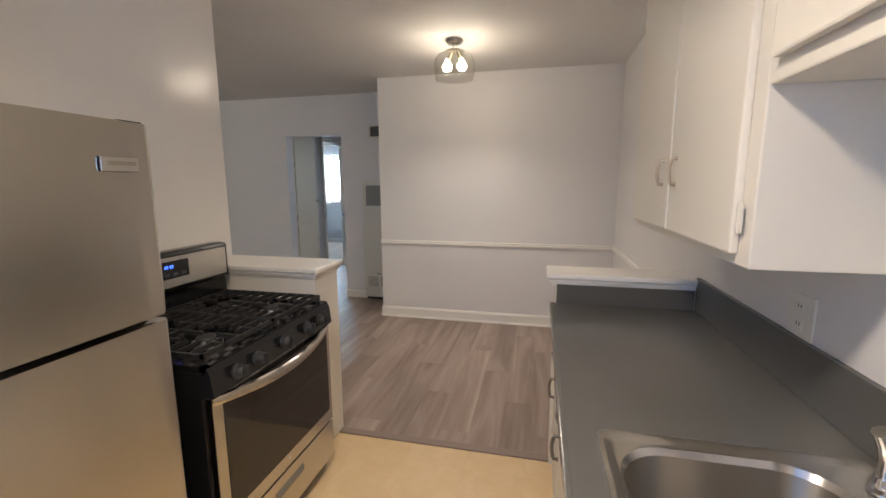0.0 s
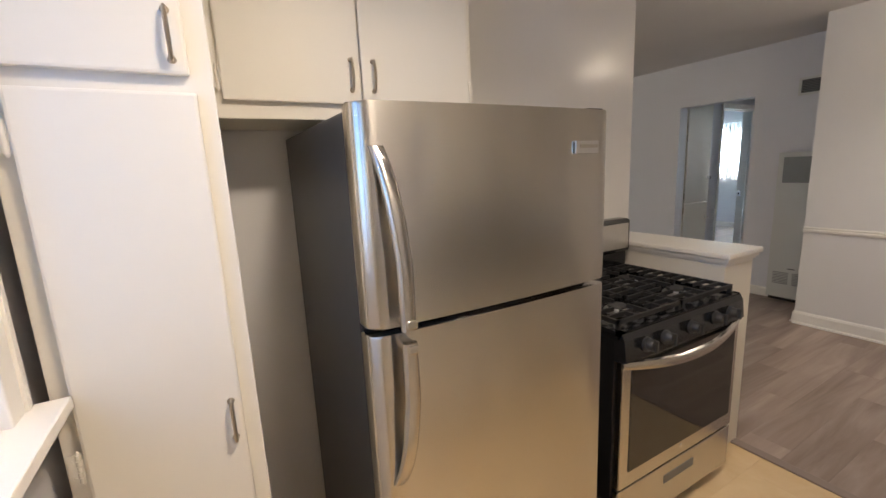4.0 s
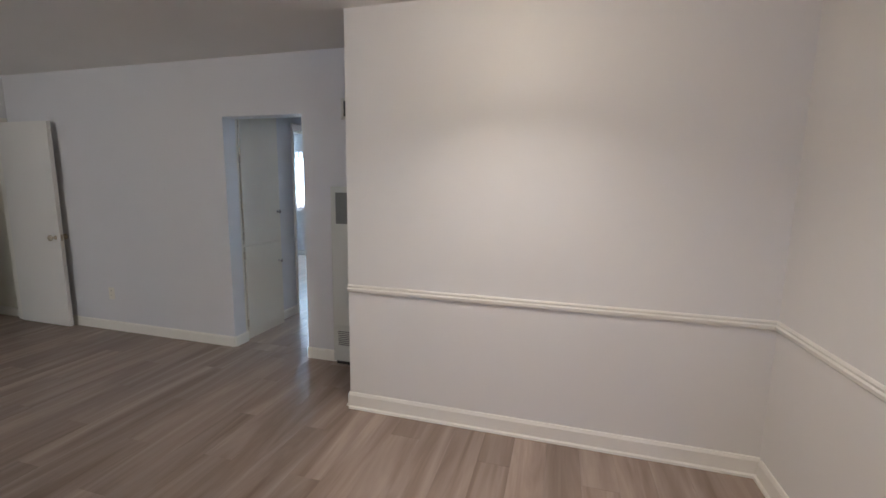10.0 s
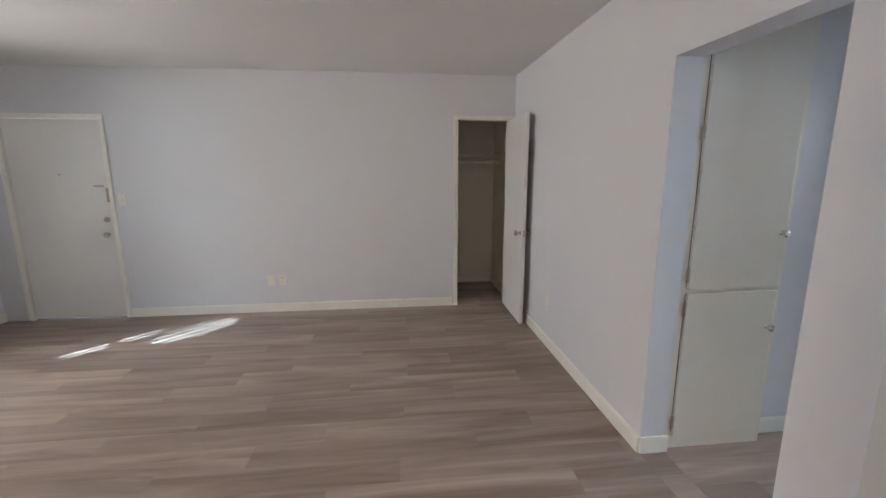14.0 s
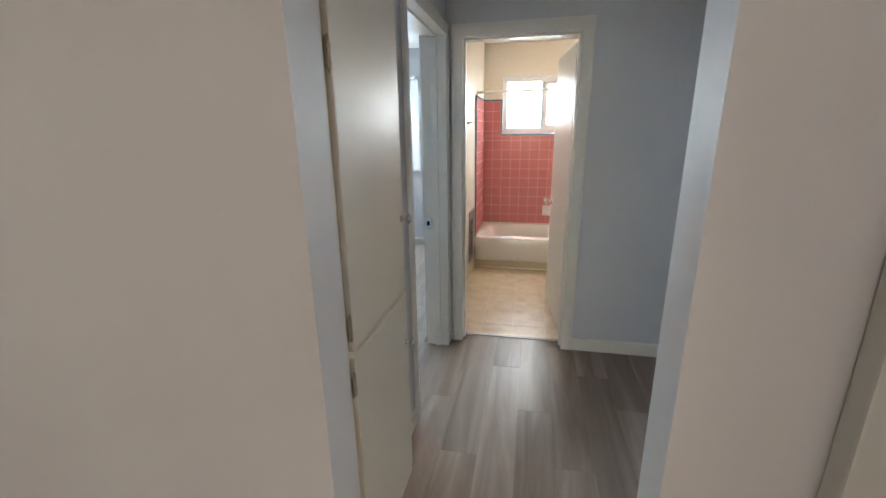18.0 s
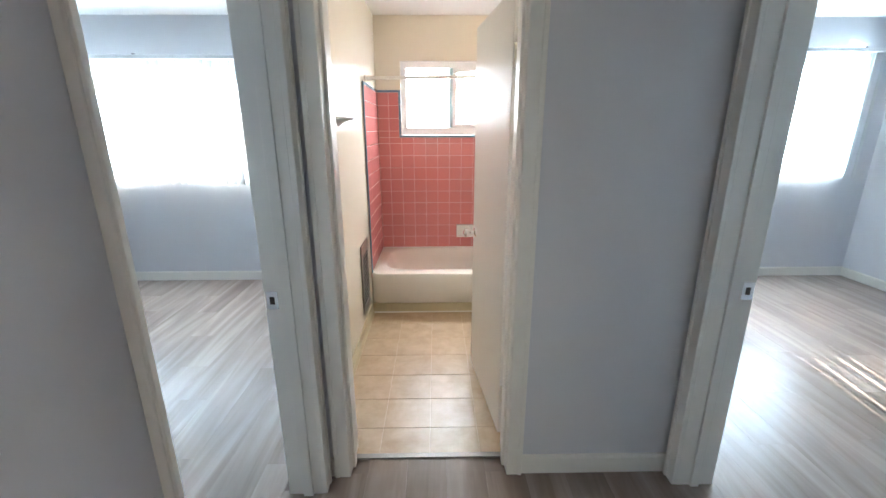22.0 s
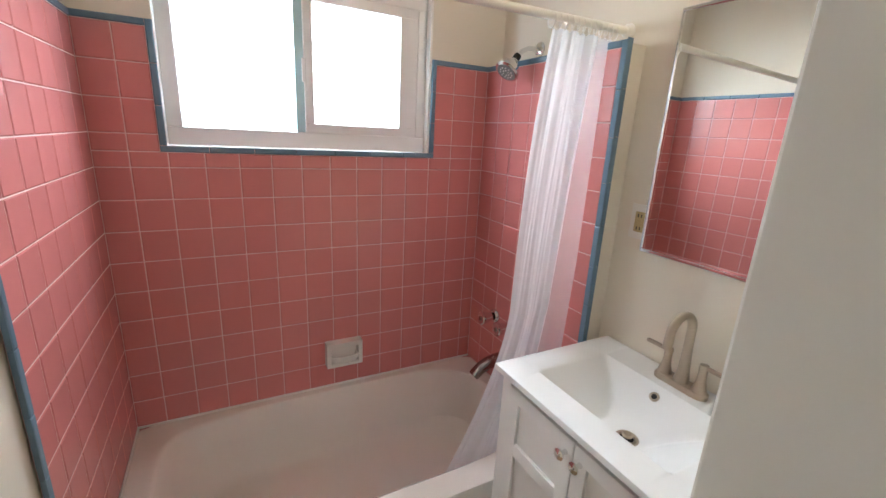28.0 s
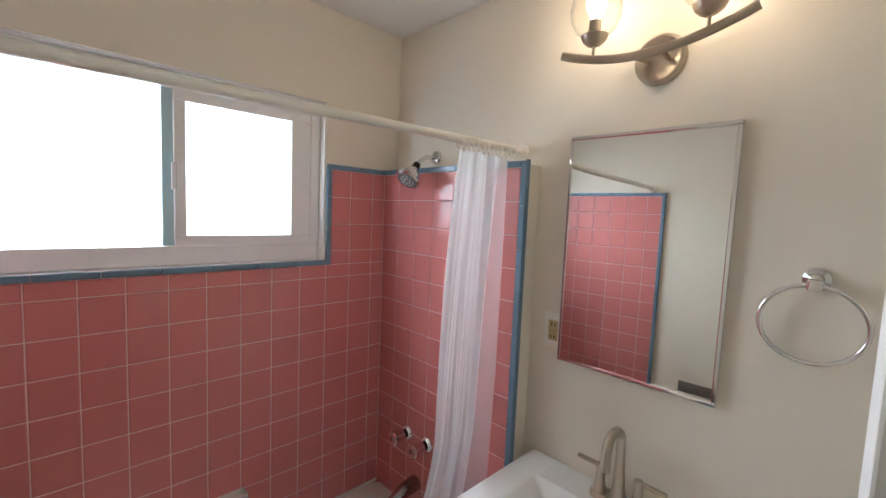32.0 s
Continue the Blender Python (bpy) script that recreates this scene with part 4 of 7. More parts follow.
    for k, y in enumerate((ym + 0.004, ym + 0.015, ym + 0.029, ym + 0.040)):
        part("digit", block(fx + 0.0048, fx + 0.0056, y - 0.003, y + 0.003, 1.066, 1.080), BLUELED, dp, "glowing blue clock digit")
    for k in range(5):
        part("button", block(fx + 0.0048, fx + 0.0058, ym - 0.085 + k * 0.042, ym - 0.06 + k * 0.042, 1.032, 1.046, 0.0005), DARKGREY, dp)


build_range()


# ---- kitchen cabinets ----
def cabinet(name, at, label, group="kitchen cabinets"):
    return thing(name, at, label, "cabinet", group)


def build_pantry():
    xf = -1.07
    t = cabinet("pantry_cabinet", (-1.4, 1.4, 0), "tall narrow cream-painted pantry cabinet beside the refrigerator")
    part("body", block(-1.753, xf, 1.235, 1.583, 0, H - 0.003, 0.003), CABINET, t)
    u = part("upper_door", block(xf, xf + 0.019, 1.268, 1.543, 1.622, 2.38, 0.006), CABINET, t)
    pull(u, (xf + 0.019, 1.517, 1.648), (xf + 0.019, 1.517, 1.735), (1, 0, 0), NICKEL)
    w = part("lower_door", block(xf, xf + 0.019, 1.268, 1.550, 0.10, 1.590, 0.006), CABINET, t)
    pull(w, (xf + 0.019, 1.528, 0.855), (xf + 0.019, 1.528, 0.942), (1, 0, 0), NICKEL)
    for z in (1.51, 0.885, 0.25):
        hinge(w, xf + 0.012, 1.260, z, 1)
    hinge(u, xf + 0.012, 1.260, 1.75, 1)


def build_fridge_cabinet():
    xf = -1.437
    t = cabinet("wall_cabinet", (-1.6, 2.0, 1.59), "cream-painted double-door wall cabinet over the refrigerator")
    part("body", block(-1.753, xf, 1.585, 2.452, 1.592, H - 0.003, 0.003), CABINET, t)
    for a, b, hy, ky in ((1.617, 2.018, 1.609, 1.987), (2.023, 2.428, 2.436, 2.060)):
        d = part("door", block(xf, xf + 0.019, a, b, 1.640, 2.40, 0.005), CABINET, t)
        pull(d, (xf + 0.019, ky, 1.682), (xf + 0.019, ky, 1.772), (1, 0, 0), NICKEL)
        for z in (1.70, 2.30):
            hinge(d, xf + 0.012, hy, z, 1)


def build_wall_cabinets_east():
    xf = 0.470
    t = cabinet("wall_cabinet", (0.6, 3.1, 1.243), "cream-painted wall cabinet with two doors over the counter")
    part("body", block(xf, 0.748, 2.612, 3.645, 1.243, H - 0.003, 0.004), CABINET, t)
    for a, b, hy, ky in ((2.660, 3.126, 2.651, 3.062), (3.138, 3.618, 3.631, 3.195)):
        d = part("door", block(xf - 0.019, xf, a, b, 1.268, 2.40, 0.006), CABINET, t)
        pull(d, (xf - 0.019, ky, 1.412), (xf - 0.019, ky, 1.490), (-1, 0, 0), NICKEL, 0.0036, 0.019)
        for z in (1.345, 2.30):
            hinge(d, xf - 0.010, hy, z, -1, CABINET if hy < 3 else DARKN)
    t = cabinet("wall_cabinet", (0.6, 1.9, 1.60), "short cream-painted wall cabinet over the sink")
    part("body", block(xf, 0.748, 1.203, 2.608, 1.600, H - 0.003, 0.004), CABINET, t)
    for a, b, ky in ((1.26, 1.90, 1.86), (1.92, 2.572, 1.96)):
        d = part("door", block(xf - 0.019, xf, a, b, 1.638, 2.40, 0.006), CABINET, t)
        pull(d, (xf - 0.019, ky, 1.69), (xf - 0.019, ky, 1.78), (-1, 0, 0), DARKN, 0.005)


def build_base_cabinets():
    xf = 0.168
    for y0, y1, kind in ((3.150, 3.655, "drawer"), (2.640, 3.147, "drawer"), (1.80, 2.637, "sink"), (1.203, 1.797, "drawer")):
        t = cabinet("base_cabinet", (0.45, (y0 + y1) / 2, 0), "cream-painted base cabinet with drawer and door under the counter" if kind == "drawer" else "cream-painted sink base cabinet with two doors")
        part("body", block(xf, 0.748, y0, y1, 0.09, 0.68 if kind == "sink" else 0.822), CABINET, t)
        part("toe_kick", block(xf + 0.06, 0.748, y0, y1, 0, 0.09), SLOT, t, "dark recessed toe kick")
        ya, yb = y0 + 0.016, min(y1 - 0.016, 3.585)
        if kind == "drawer":
            d = part("drawer", block(xf - 0.019, xf, ya, yb, 0.640, 0.775, 0.005), CABINET, t)
            yc = (ya + yb) / 2
            pull(d, (xf - 0.019, yc - 0.045, 0.712), (xf - 0.019, yc + 0.045, 0.712), (-1, 0, 0), CHROME)
            e = part("door", block(xf - 0.019, xf, ya, yb, 0.11, 0.618, 0.005), CABINET, t)
            pull(e, (xf - 0.019, yb - 0.035, 0.43), (xf - 0.019, yb - 0.035, 0.52), (-1, 0, 0), DARKN, 0.005)
            for z in (0.19, 0.55):
                hinge(e, xf - 0.010, ya - 0.008, z, -1, NICKEL)
        else:
            yc = (ya + yb) / 2
            part("rail", block(xf - 0.004, xf, ya, yb, 0.68, 0.82), CABINET, t)
            for a, b, ky in ((ya, yc - 0.003, yc - 0.04), (yc + 0.003, yb, yc + 0.04)):
                e = part("door", block(xf - 0.019, xf, a, b, 0.11, 0.66, 0.005), CABINET, t)
                pull(e, (xf - 0.019, ky, 0.53), (xf - 0.019, ky, 0.62), (-1, 0, 0), DARKN, 0.005)
    b = thing("cutting_board", (0.3, 3.14, 0.80), "bare wooden pull-out board under the counter edge", "cutting board")
    part("board", block(0.128, 0.62, 2.93, 3.36, 0.797, 0.819, 0.002), RAWWOOD, b)


def build_counter():
    x0, x1, y0, y1, z0, z1 = 0.12, 0.75, 1.203, 3.647, 0.823, 0.860
    sx0, sx1, sy0, sy1 = 0.215, 0.690, 1.84, 2.575
    t = thing("countertop", (0.45, 2.4, z0), "charcoal grey laminate countertop with backsplash", "countertop")
    bm = bmesh.new()
    us, vs = (x0, sx0, sx1, x1), (y0, sy0, sy1, y1)
    for z in (z0, z1):
        g = [[bm.verts.new((u, v, z)) for v in vs] for u in us]
        for i in range(3):
            for j in range(3):
                if (i, j) != (1, 1):
                    bm.faces.new((g[i][j], g[i + 1][j], g[i + 1][j + 1], g[i][j + 1]))
    bm.verts.ensure_lookup_table()
    lo, hi = bm.verts[:16], bm.verts[16:]
    idx = lambda i, j: i * 4 + j
    loops = [[(0, 0), (3, 0), (3, 3), (0, 3)], [(1, 1), (2, 1), (2, 2), (1, 2)]]
    border = [(0, 0), (1, 0), (2, 0), (3, 0), (3, 1), (3, 2), (3, 3), (2, 3), (1, 3), (0, 3), (0, 2), (0, 1)]
    for ring in (border, loops[1]):
        for a, b in zip(ring, ring[1:] + ring[:1]):
            bm.faces.new((lo[idx(*a)], lo[idx(*b)], hi[idx(*b)], hi[idx(*a)]))
    part("slab", bm, COUNTER, t)
    part("front_lip", block(x0 - 0.004, x0 + 0.012, y0, y1, z0 - 0.002, z1 + 0.001, 0.004), COUNTER, t)
    part("backsplash", block(0.733, 0.749, y0, y1, z1, 1.008, 0.003), COUNTER, t)
    part("end_splash", block(0.146, 0.733, 3.648, 3.666, z1 - 0.03, 0.950, 0.002), COUNTER, t)
    # drop-in stainless sink
    s = thing("kitchen_sink", (0.45, 2.2, z1), "stainless steel drop-in kitchen sink", "sink")

    def ring(cx, cy, hx, hy, r, z, n=8):
        out = []
        for (sxn, syn), a0 in (((1, 1), 0), ((-1, 1), 90), ((-1, -1), 180), ((1, -1), 270)):
            for k in range(n + 1):
                a = radians(a0 + 90 * k / n)
                out.append((cx + sxn * (hx - r) + r * math.cos(a), cy + syn * (hy - r) + r * math.sin(a), z))
        return out

    bx, by = 0.425, 2.21
    rings = [ring(0.4525, 2.2075, 0.2575, 0.3875, 0.03, z1 + 0.001), ring(0.4525, 2.2075, 0.2565, 0.3865, 0.03, z1 + 0.009), ring(0.4525, 2.2075, 0.246, 0.376, 0.028, z1 + 0.010),
             ring(0.4525, 2.2075, 0.236, 0.366, 0.028, z1 + 0.004), ring(bx, by, 0.200, 0.348, 0.105, z1 + 0.003), ring(bx, by, 0.192, 0.340, 0.10, z1 - 0.010),
             ring(bx, by, 0.180, 0.326, 0.092, z1 - 0.15), ring(bx, by, 0.14, 0.285, 0.075, z1 - 0.178), ring(bx, by, 0.03, 0.03, 0.028, z1 - 0.182)]
    for what, band, steel in (("rim", rings[:6], SINKS), ("bowl", rings[5:], SINKS_SHADED)):
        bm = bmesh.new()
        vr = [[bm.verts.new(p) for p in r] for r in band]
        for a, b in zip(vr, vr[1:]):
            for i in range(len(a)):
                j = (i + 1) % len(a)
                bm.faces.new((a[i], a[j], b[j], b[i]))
        part(what, bm, steel, s, "steel bowl with shade in its colour" if what == "bowl" else "", True)
    part("strainer", lathe([(0, 0.002), (0.03, 0.002), (0.042, 0.0), (0.042, -0.006), (0, -0.006)], (bx, by, z1 - 0.180), seg=24), CHROME, s, "chrome drain strainer", True)
    f = thing("kitchen_faucet", (0.665, 2.2, z1 + 0.01), "chrome kitchen faucet at the back of the sink", "faucet")
    part("base", block(0.645, 0.695, 2.10, 2.30, z1 + 0.006, z1 + 0.026, 0.009, 3), CHROME, f)
    pts = [(0.668, 2.2, z1 + 0.02), (0.668, 2.2, z1 + 0.09), (0.655, 2.2, z1 + 0.15), (0.61, 2.2, z1 + 0.185), (0.55, 2.2, z1 + 0.185), (0.51, 2.2, z1 + 0.165), (0.50, 2.2, z1 + 0.135)]
    part("spout", tube(pts, 0.012, 14), CHROME, f, smooth=True)
    for y in (2.125, 2.275):
        h = part("handle", lathe([(0, 0), (0.02, 0), (0.016, 0.03), (0.021, 0.036), (0.02, 0.055), (0, 0.06)], (0.668, y, z1 + 0.024), seg=18), CHROME, f, smooth=True)
        part("lever", block(0.60, 0.668, y - 0.007, y + 0.007, z1 + 0.070, z1 + 0.080, 0.003), CHROME, h)
    # side sprayer: upright clear and chrome wand at the far corner of the sink
    w = thing("sink_sprayer", (0.672, 2.50, z1 + 0.01), "chrome side sprayer standing in the sink deck", "sprayer")
    part("socket", lathe([(0, 0), (0.022, 0), (0.02, 0.012), (0.015, 0.03), (0, 0.03)], (0.672, 2.50, z1 + 0.006), seg=18), CHROME, w, smooth=True)
    part("wand", tube([(0.672, 2.50, z1 + 0.03), (0.672, 2.50, z1 + 0.07), (0.667, 2.498, z1 + 0.10), (0.655, 2.495, z1 + 0.125)], 0.013, 14, [0.011, 0.012, 0.015, 0.016]), CHROME, w, smooth=True)


build_pantry()
build_fridge_cabinet()
build_wall_cabinets_east()
build_base_cabinets()
build_counter()
plate("outlet_plate", "x", 0.75, -1, 2.93, 1.065, "ivory double outlet plate above the kitchen backsplash", w=0.115)


# ---- lamps ----
def build_ceiling_lamp(cx, cy):
    t = thing("ceiling_light", (cx, cy, H), "semi-flush ceiling light with a clear glass jar shade and lit bulbs", "ceiling light")
    part("canopy", lathe([(0, 0), (0.066, 0), (0.064, -0.012), (0.050, -0.026), (0.03, -0.032), (0, -0.032)], (cx, cy, H), seg=28), CHROME, t, "chrome canopy", True)
    for a in range(3):
        x, y = cx + 0.02 * math.cos(a * 2.1), cy + 0.02 * math.sin(a * 2.1)
        part("stem", rod(bmesh.new(), (x, y, H - 0.028), (x, y, H - 0.075), 0.0035, seg=8), CHROME, t, smooth=True)
    part("shade_holder", lathe([(0, 0.004), (0.062, 0.004), (0.068, 0), (0.066, -0.006), (0, -0.006)], (cx, cy, H - 0.075), seg=28), NICKEL, t, smooth=True)
    prof = [(0.055, -0.082), (0.085, -0.086), (0.125, -0.105), (0.148, -0.140), (0.153, -0.18), (0.150, -0.23), (0.138, -0.275), (0.06, -0.280), (0, -0.281), (0, -0.278), (0.06, -0.277), (0.135, -0.272), (0.147, -0.23), (0.150, -0.18), (0.145, -0.141), (0.123, -0.108), (0.085, -0.089), (0.055, -0.085)]
    s = part("shade", lathe(prof, (cx, cy, H), seg=40), THINGLASS, t, "clear glass jar shade", True)
    s.visible_shadow = False
    part("shade_rim", tube([(cx + 0.139 * math.cos(k * math.pi / 20), cy + 0.139 * math.sin(k * math.pi / 20), H - 0.275) for k in range(40)], 0.0022, 8, closed=True), THINGLASS, s, smooth=True).visible_shadow = False
    for dx in (-0.055, 0.055):
        k = part("socket", rod(bmesh.new(), (cx + dx * 0.4, cy, H - 0.08), (cx + dx * 0.8, cy, H - 0.135), 0.013, 0.013), NICKEL, t, smooth=True)
        b = part("bulb", lathe([(0, 0.05), (0.012, 0.048), (0.018, 0.03), (0.034, 0.006), (0.037, -0.010), (0.028, -0.032), (0, -0.040)], (cx + dx, cy, H - 0.178), seg=20), BULB, t, "lit frosted bulb", True)
        b.visible_shadow = False


build_ceiling_lamp(-0.595, 4.88)


def build_flush_lamp(cx, cy):
    t = thing("ceiling_light", (cx, cy, H), "round flush kitchen ceiling light with a white glass bowl", "ceiling light")
    part("base", lathe([(0, 0), (0.14, 0), (0.14, -0.02), (0, -0.02)], (cx, cy, H), seg=32), TRIM, t, smooth=True)
    d = part("diffuser", lathe([(0.135, -0.02), (0.13, -0.05), (0.10, -0.085), (0.05, -0.105), (0, -0.11)], (cx, cy, H), seg=32), paint("lit_opal_glass", (0.9, 0.88, 0.84), 0.4, bump=0, emit=((1.0, 0.86, 0.68), 2.0)), t, "lit opal glass bowl", True)
    d.visible_shadow = False


build_flush_lamp(-0.34, 2.0)


# ---- living room ----
def build_entry_door():
    t = thing("entry_door", (-5.69, 1.9, 0), "closed flat white entry door with brass-nickel knob and deadbolt", "door")
    leaf = part("leaf", block(-5.705, -5.664, 1.474, 2.341, 0.008, 1.980, 0.003), DOORP, t)
    knob(leaf, (-5.664, 2.272, 0.866), (1, 0, 0), 0.026, NICKEL, "satin nickel door knob")
    part("deadbolt", lathe([(0, 0), (0.028, 0), (0.027, 0.008), (0.02, 0.014), (0, 0.015)], (-5.664, 2.276, 1.018), (1, 0, 0), 22), NICKEL, leaf, "satin nickel deadbolt", True)
    part("thumb_turn", block(-5.650, -5.638, 2.270, 2.282, 1.004, 1.032, 0.003), NICKEL, leaf)
    part("chain_track", block(-5.664, -5.656, 2.20, 2.29, 1.340, 1.356, 0.003), NICKEL, leaf, "door chain track")
    part("night_latch", block(-5.650, -5.630, 2.322, 2.342, 1.19, 1.33, 0.004), NICKEL, leaf)
    part("peephole", lathe([(0, 0), (0.008, 0), (0.007, 0.003), (0, 0.003)], (-5.664, 1.905, 1.46), (1, 0, 0), 14), NICKEL, leaf, smooth=True)


def build_closet():
    t = thing("closet_door", (-5.32, 6.35, 0), "narrow flat white closet door standing open", "door")
    leaf = part("leaf", block(-5.628, -4.950, 6.322, 6.357, 0.012, 2.003, 0.003), DOORP, t)
    for out, y in ((-1, 6.322), (1, 6.357)):
        knob(leaf, (-5.005, y, 0.905), (0, out, 0), 0.029, NICKEL, "satin nickel knob")
    part("latch", block(-4.9515, -4.948, 6.332, 6.347, 0.875, 0.935), NICKEL, leaf)
    for z in (0.25, 1.75):
        hinge(leaf, -5.633, 6.362, z, 1, NICKEL, 0.08)
    s = thing("closet_shelf", (-6.4, 5.86, 1.66), "cream-painted closet shelf on cleats", "shelf")
    part("board", block(-6.598, -6.26, 5.302, 6.418, 1.655, 1.675, 0.003), CABINET, s)
    part("cleat", block(-6.598, -6.24, 6.398, 6.418, 1.565, 1.655, 0.003), CABINET, s)
    part("cleat", block(-6.598, -6.578, 5.302, 6.398, 1.565, 1.655, 0.003), CABINET, s)
    r = thing("closet_rod", (-6.28, 5.86, 1.6), "white closet hanging rod below the shelf", "rod")
    part("bar", rod(bmesh.new(), (-6.275, 5.302, 1.60), (-6.275, 6.398, 1.60), 0.016), CABINET, r, smooth=True)


def build_heater():
    x0, x1, yf, z1 = -2.022, -1.64, 6.365, 1.440
    t = thing("wall_heater", (-1.85, 6.41, 0), "tall ivory gas wall heater with grey louvre grilles", "heater")
    part("cabinet", block(x0, x1, yf, 6.418, 0.03, z1, 0.006), HEATER, t)
    part("foot", block(x0 + 0.02, x1 - 0.02, yf + 0.015, 6.418, 0, 0.03), SLOT, t)
    g = part("upper_grille", block(x0 + 0.045, x1 - 0.045, yf - 0.003, yf + 0.002, 1.155, 1.395), GRILLE, t, "grey louvred upper grille")
    for k in range(16):
        z = 1.165 + k * 0.0145
        part("louvre", block(x0 + 0.05, x1 - 0.05, yf - 0.010, yf - 0.003, z, z + 0.006), GRILLE, g)
    for a, b in ((x0 + 0.045, (x0 + x1) / 2 - 0.012), ((x0 + x1) / 2 + 0.012, x1 - 0.045)):
        g = part("lower_grille", block(a, b, yf - 0.003, yf + 0.002, 0.165, 0.295), GRILLE, t, "grey lower grille")
        for k in range(8):
            part("louvre", block(a + 0.004, b - 0.004, yf - 0.009, yf - 0.003, 0.172 + k * 0.0155, 0.178 + k * 0.0155), GRILLE, g)
    part("access_panel", block(x0 + 0.02, x1 - 0.02, yf - 0.004, yf, 0.13, 0.335, 0.002), HEATER, t)
    part("control_slot", block((x0 + x1) / 2 - 0.03, (x0 + x1) / 2 + 0.03, yf - 0.006, yf - 0.003, 0.322, 0.330), SLOT, t)


def louvre_vent(name, x0, x1, z0, z1, yf, label):
    t = thing(name, ((x0 + x1) / 2, yf, z0), label, "vent")
    part("backing", block(x0 + 0.015, x1 - 0.015, yf - 0.004, yf - 0.001, z0 + 0.015, z1 - 0.015), SLOT, t)
    bm = bmesh.new()
    for a in ((x0, x1, z0, z0 + 0.02), (x0, x1, z1 - 0.02, z1), (x0, x0 + 0.02, z0, z1), (x1 - 0.02, x1, z0, z1)):
        cube(bm, a[0], a[1], yf - 0.012, yf, a[2], a[3])
    part("frame", bm, HEATER, t)
    n = int((z1 - z0 - 0.04) / 0.014)
    for k in range(n):
        z = z0 + 0.024 + k * 0.014
        part("slat", block(x0 + 0.02, x1 - 0.02, yf - 0.011, yf - 0.005, z, z + 0.005), GRILLE, t)


build_entry_door()
build_closet()
build_heater()
louvre_vent("wall_vent", -1.94, -1.67, 1.945, 2.10, 6.42, "small grey louvred wall vent above the heater")
plate("outlet_plate", "x", -5.645, 1, 3.81, 0.345, "ivory blank wall plate near the floor", "blank")
plate("outlet_plate", "x", -5.645, 1, 3.925, 0.348, "ivory outlet plate near the floor")
plate("switch_plate", "x", -5.645, 1, 2.455, 1.213, "ivory light switch beside the entry door", "switch")
plate("outlet_plate", "y", 6.42, -1, -4.48, 0.37, "ivory outlet plate near the floor")


# ---- windows ----
def window_unit(name, x0, x1, z0, z1, yc, label, panes=2, material=GLASS, inward=-1, bar=0.04, depth=0.05):
    """A sliding window set in its opening: outer frame, one sash a pane, glass."""
    t = tagged(thing(name, ((x0 + x1) / 2, yc, z0), label, "window"), kind="structure")
    for a in ((x0, x1, z0, z0 + bar), (x0, x1, z1 - bar, z1), (x0, x0 + bar, z0 + bar, z1 - bar), (x1 - bar, x1, z0 + bar, z1 - bar)):
        part("window_frame", block(a[0], a[1], yc - depth / 2, yc + depth / 2, a[2], a[3], 0.003), VINYLW, t)
    w = (x1 - x0 - 2 * bar) / panes
    for k in range(panes):
        a, b = x0 + bar + k * w, x0 + bar + (k + 1) * w
        off = inward * (0.012 if k % 2 else -0.006)
        s = 0.028
        bm = bmesh.new()
        for c in ((a, b, z0 + bar, z0 + bar + s), (a, b, z1 - bar - s, z1 - bar), (a, a + s, z0 + bar + s, z1 - bar - s), (b - s, b, z0 + bar + s, z1 - bar - s)):
            cube(bm, c[0], c[1], yc + off - 0.012, yc + off + 0.012, c[2], c[3])
        sash = part("sash", bm, VINYLW, t)
        g = part("pane", block(a + s - 0.004, b - s + 0.004, yc + off - 0.002, yc + off + 0.002, z0 + bar + s - 0.004, z1 - bar - s + 0.004), material, sash)
        g.visible_shadow = False
    return t


window_unit("window_living", -4.4, -2.4, 0.9, 2.1, 1.12, "wide white sliding living room window", inward=1)
window_unit("window_kitchen", -0.96, 0.2, 1.06, 2.05, 1.12, "white sliding kitchen window", inward=1)
window_unit("window_bedroom_west", -6.4, -4.12, 1.06, 2.06, 11.06, "wide white sliding bedroom window")
window_unit("window_bedroom_east", -0.02, 1.38, 1.08, 2.12, 11.06, "white sliding bedroom window")
casing("window_frame_kitchen", "y", 1.2, 1, -0.96, 0.2, 2.05, 0.075, "white painted kitchen window casing", 0.02, 1.04)
lone("window_sill_kitchen", block(-1.045, 0.29, 1.19, 1.275, 1.018, 1.042, 0.004), TRIM, "white painted kitchen window sill", "window sill", kind="structure")
lone("window_apron_kitchen", block(-1.03, 0.27, 1.2, 1.215, 0.94, 1.018, 0.003), TRIM, "white painted board below the kitchen sill", "window apron", kind="structure")


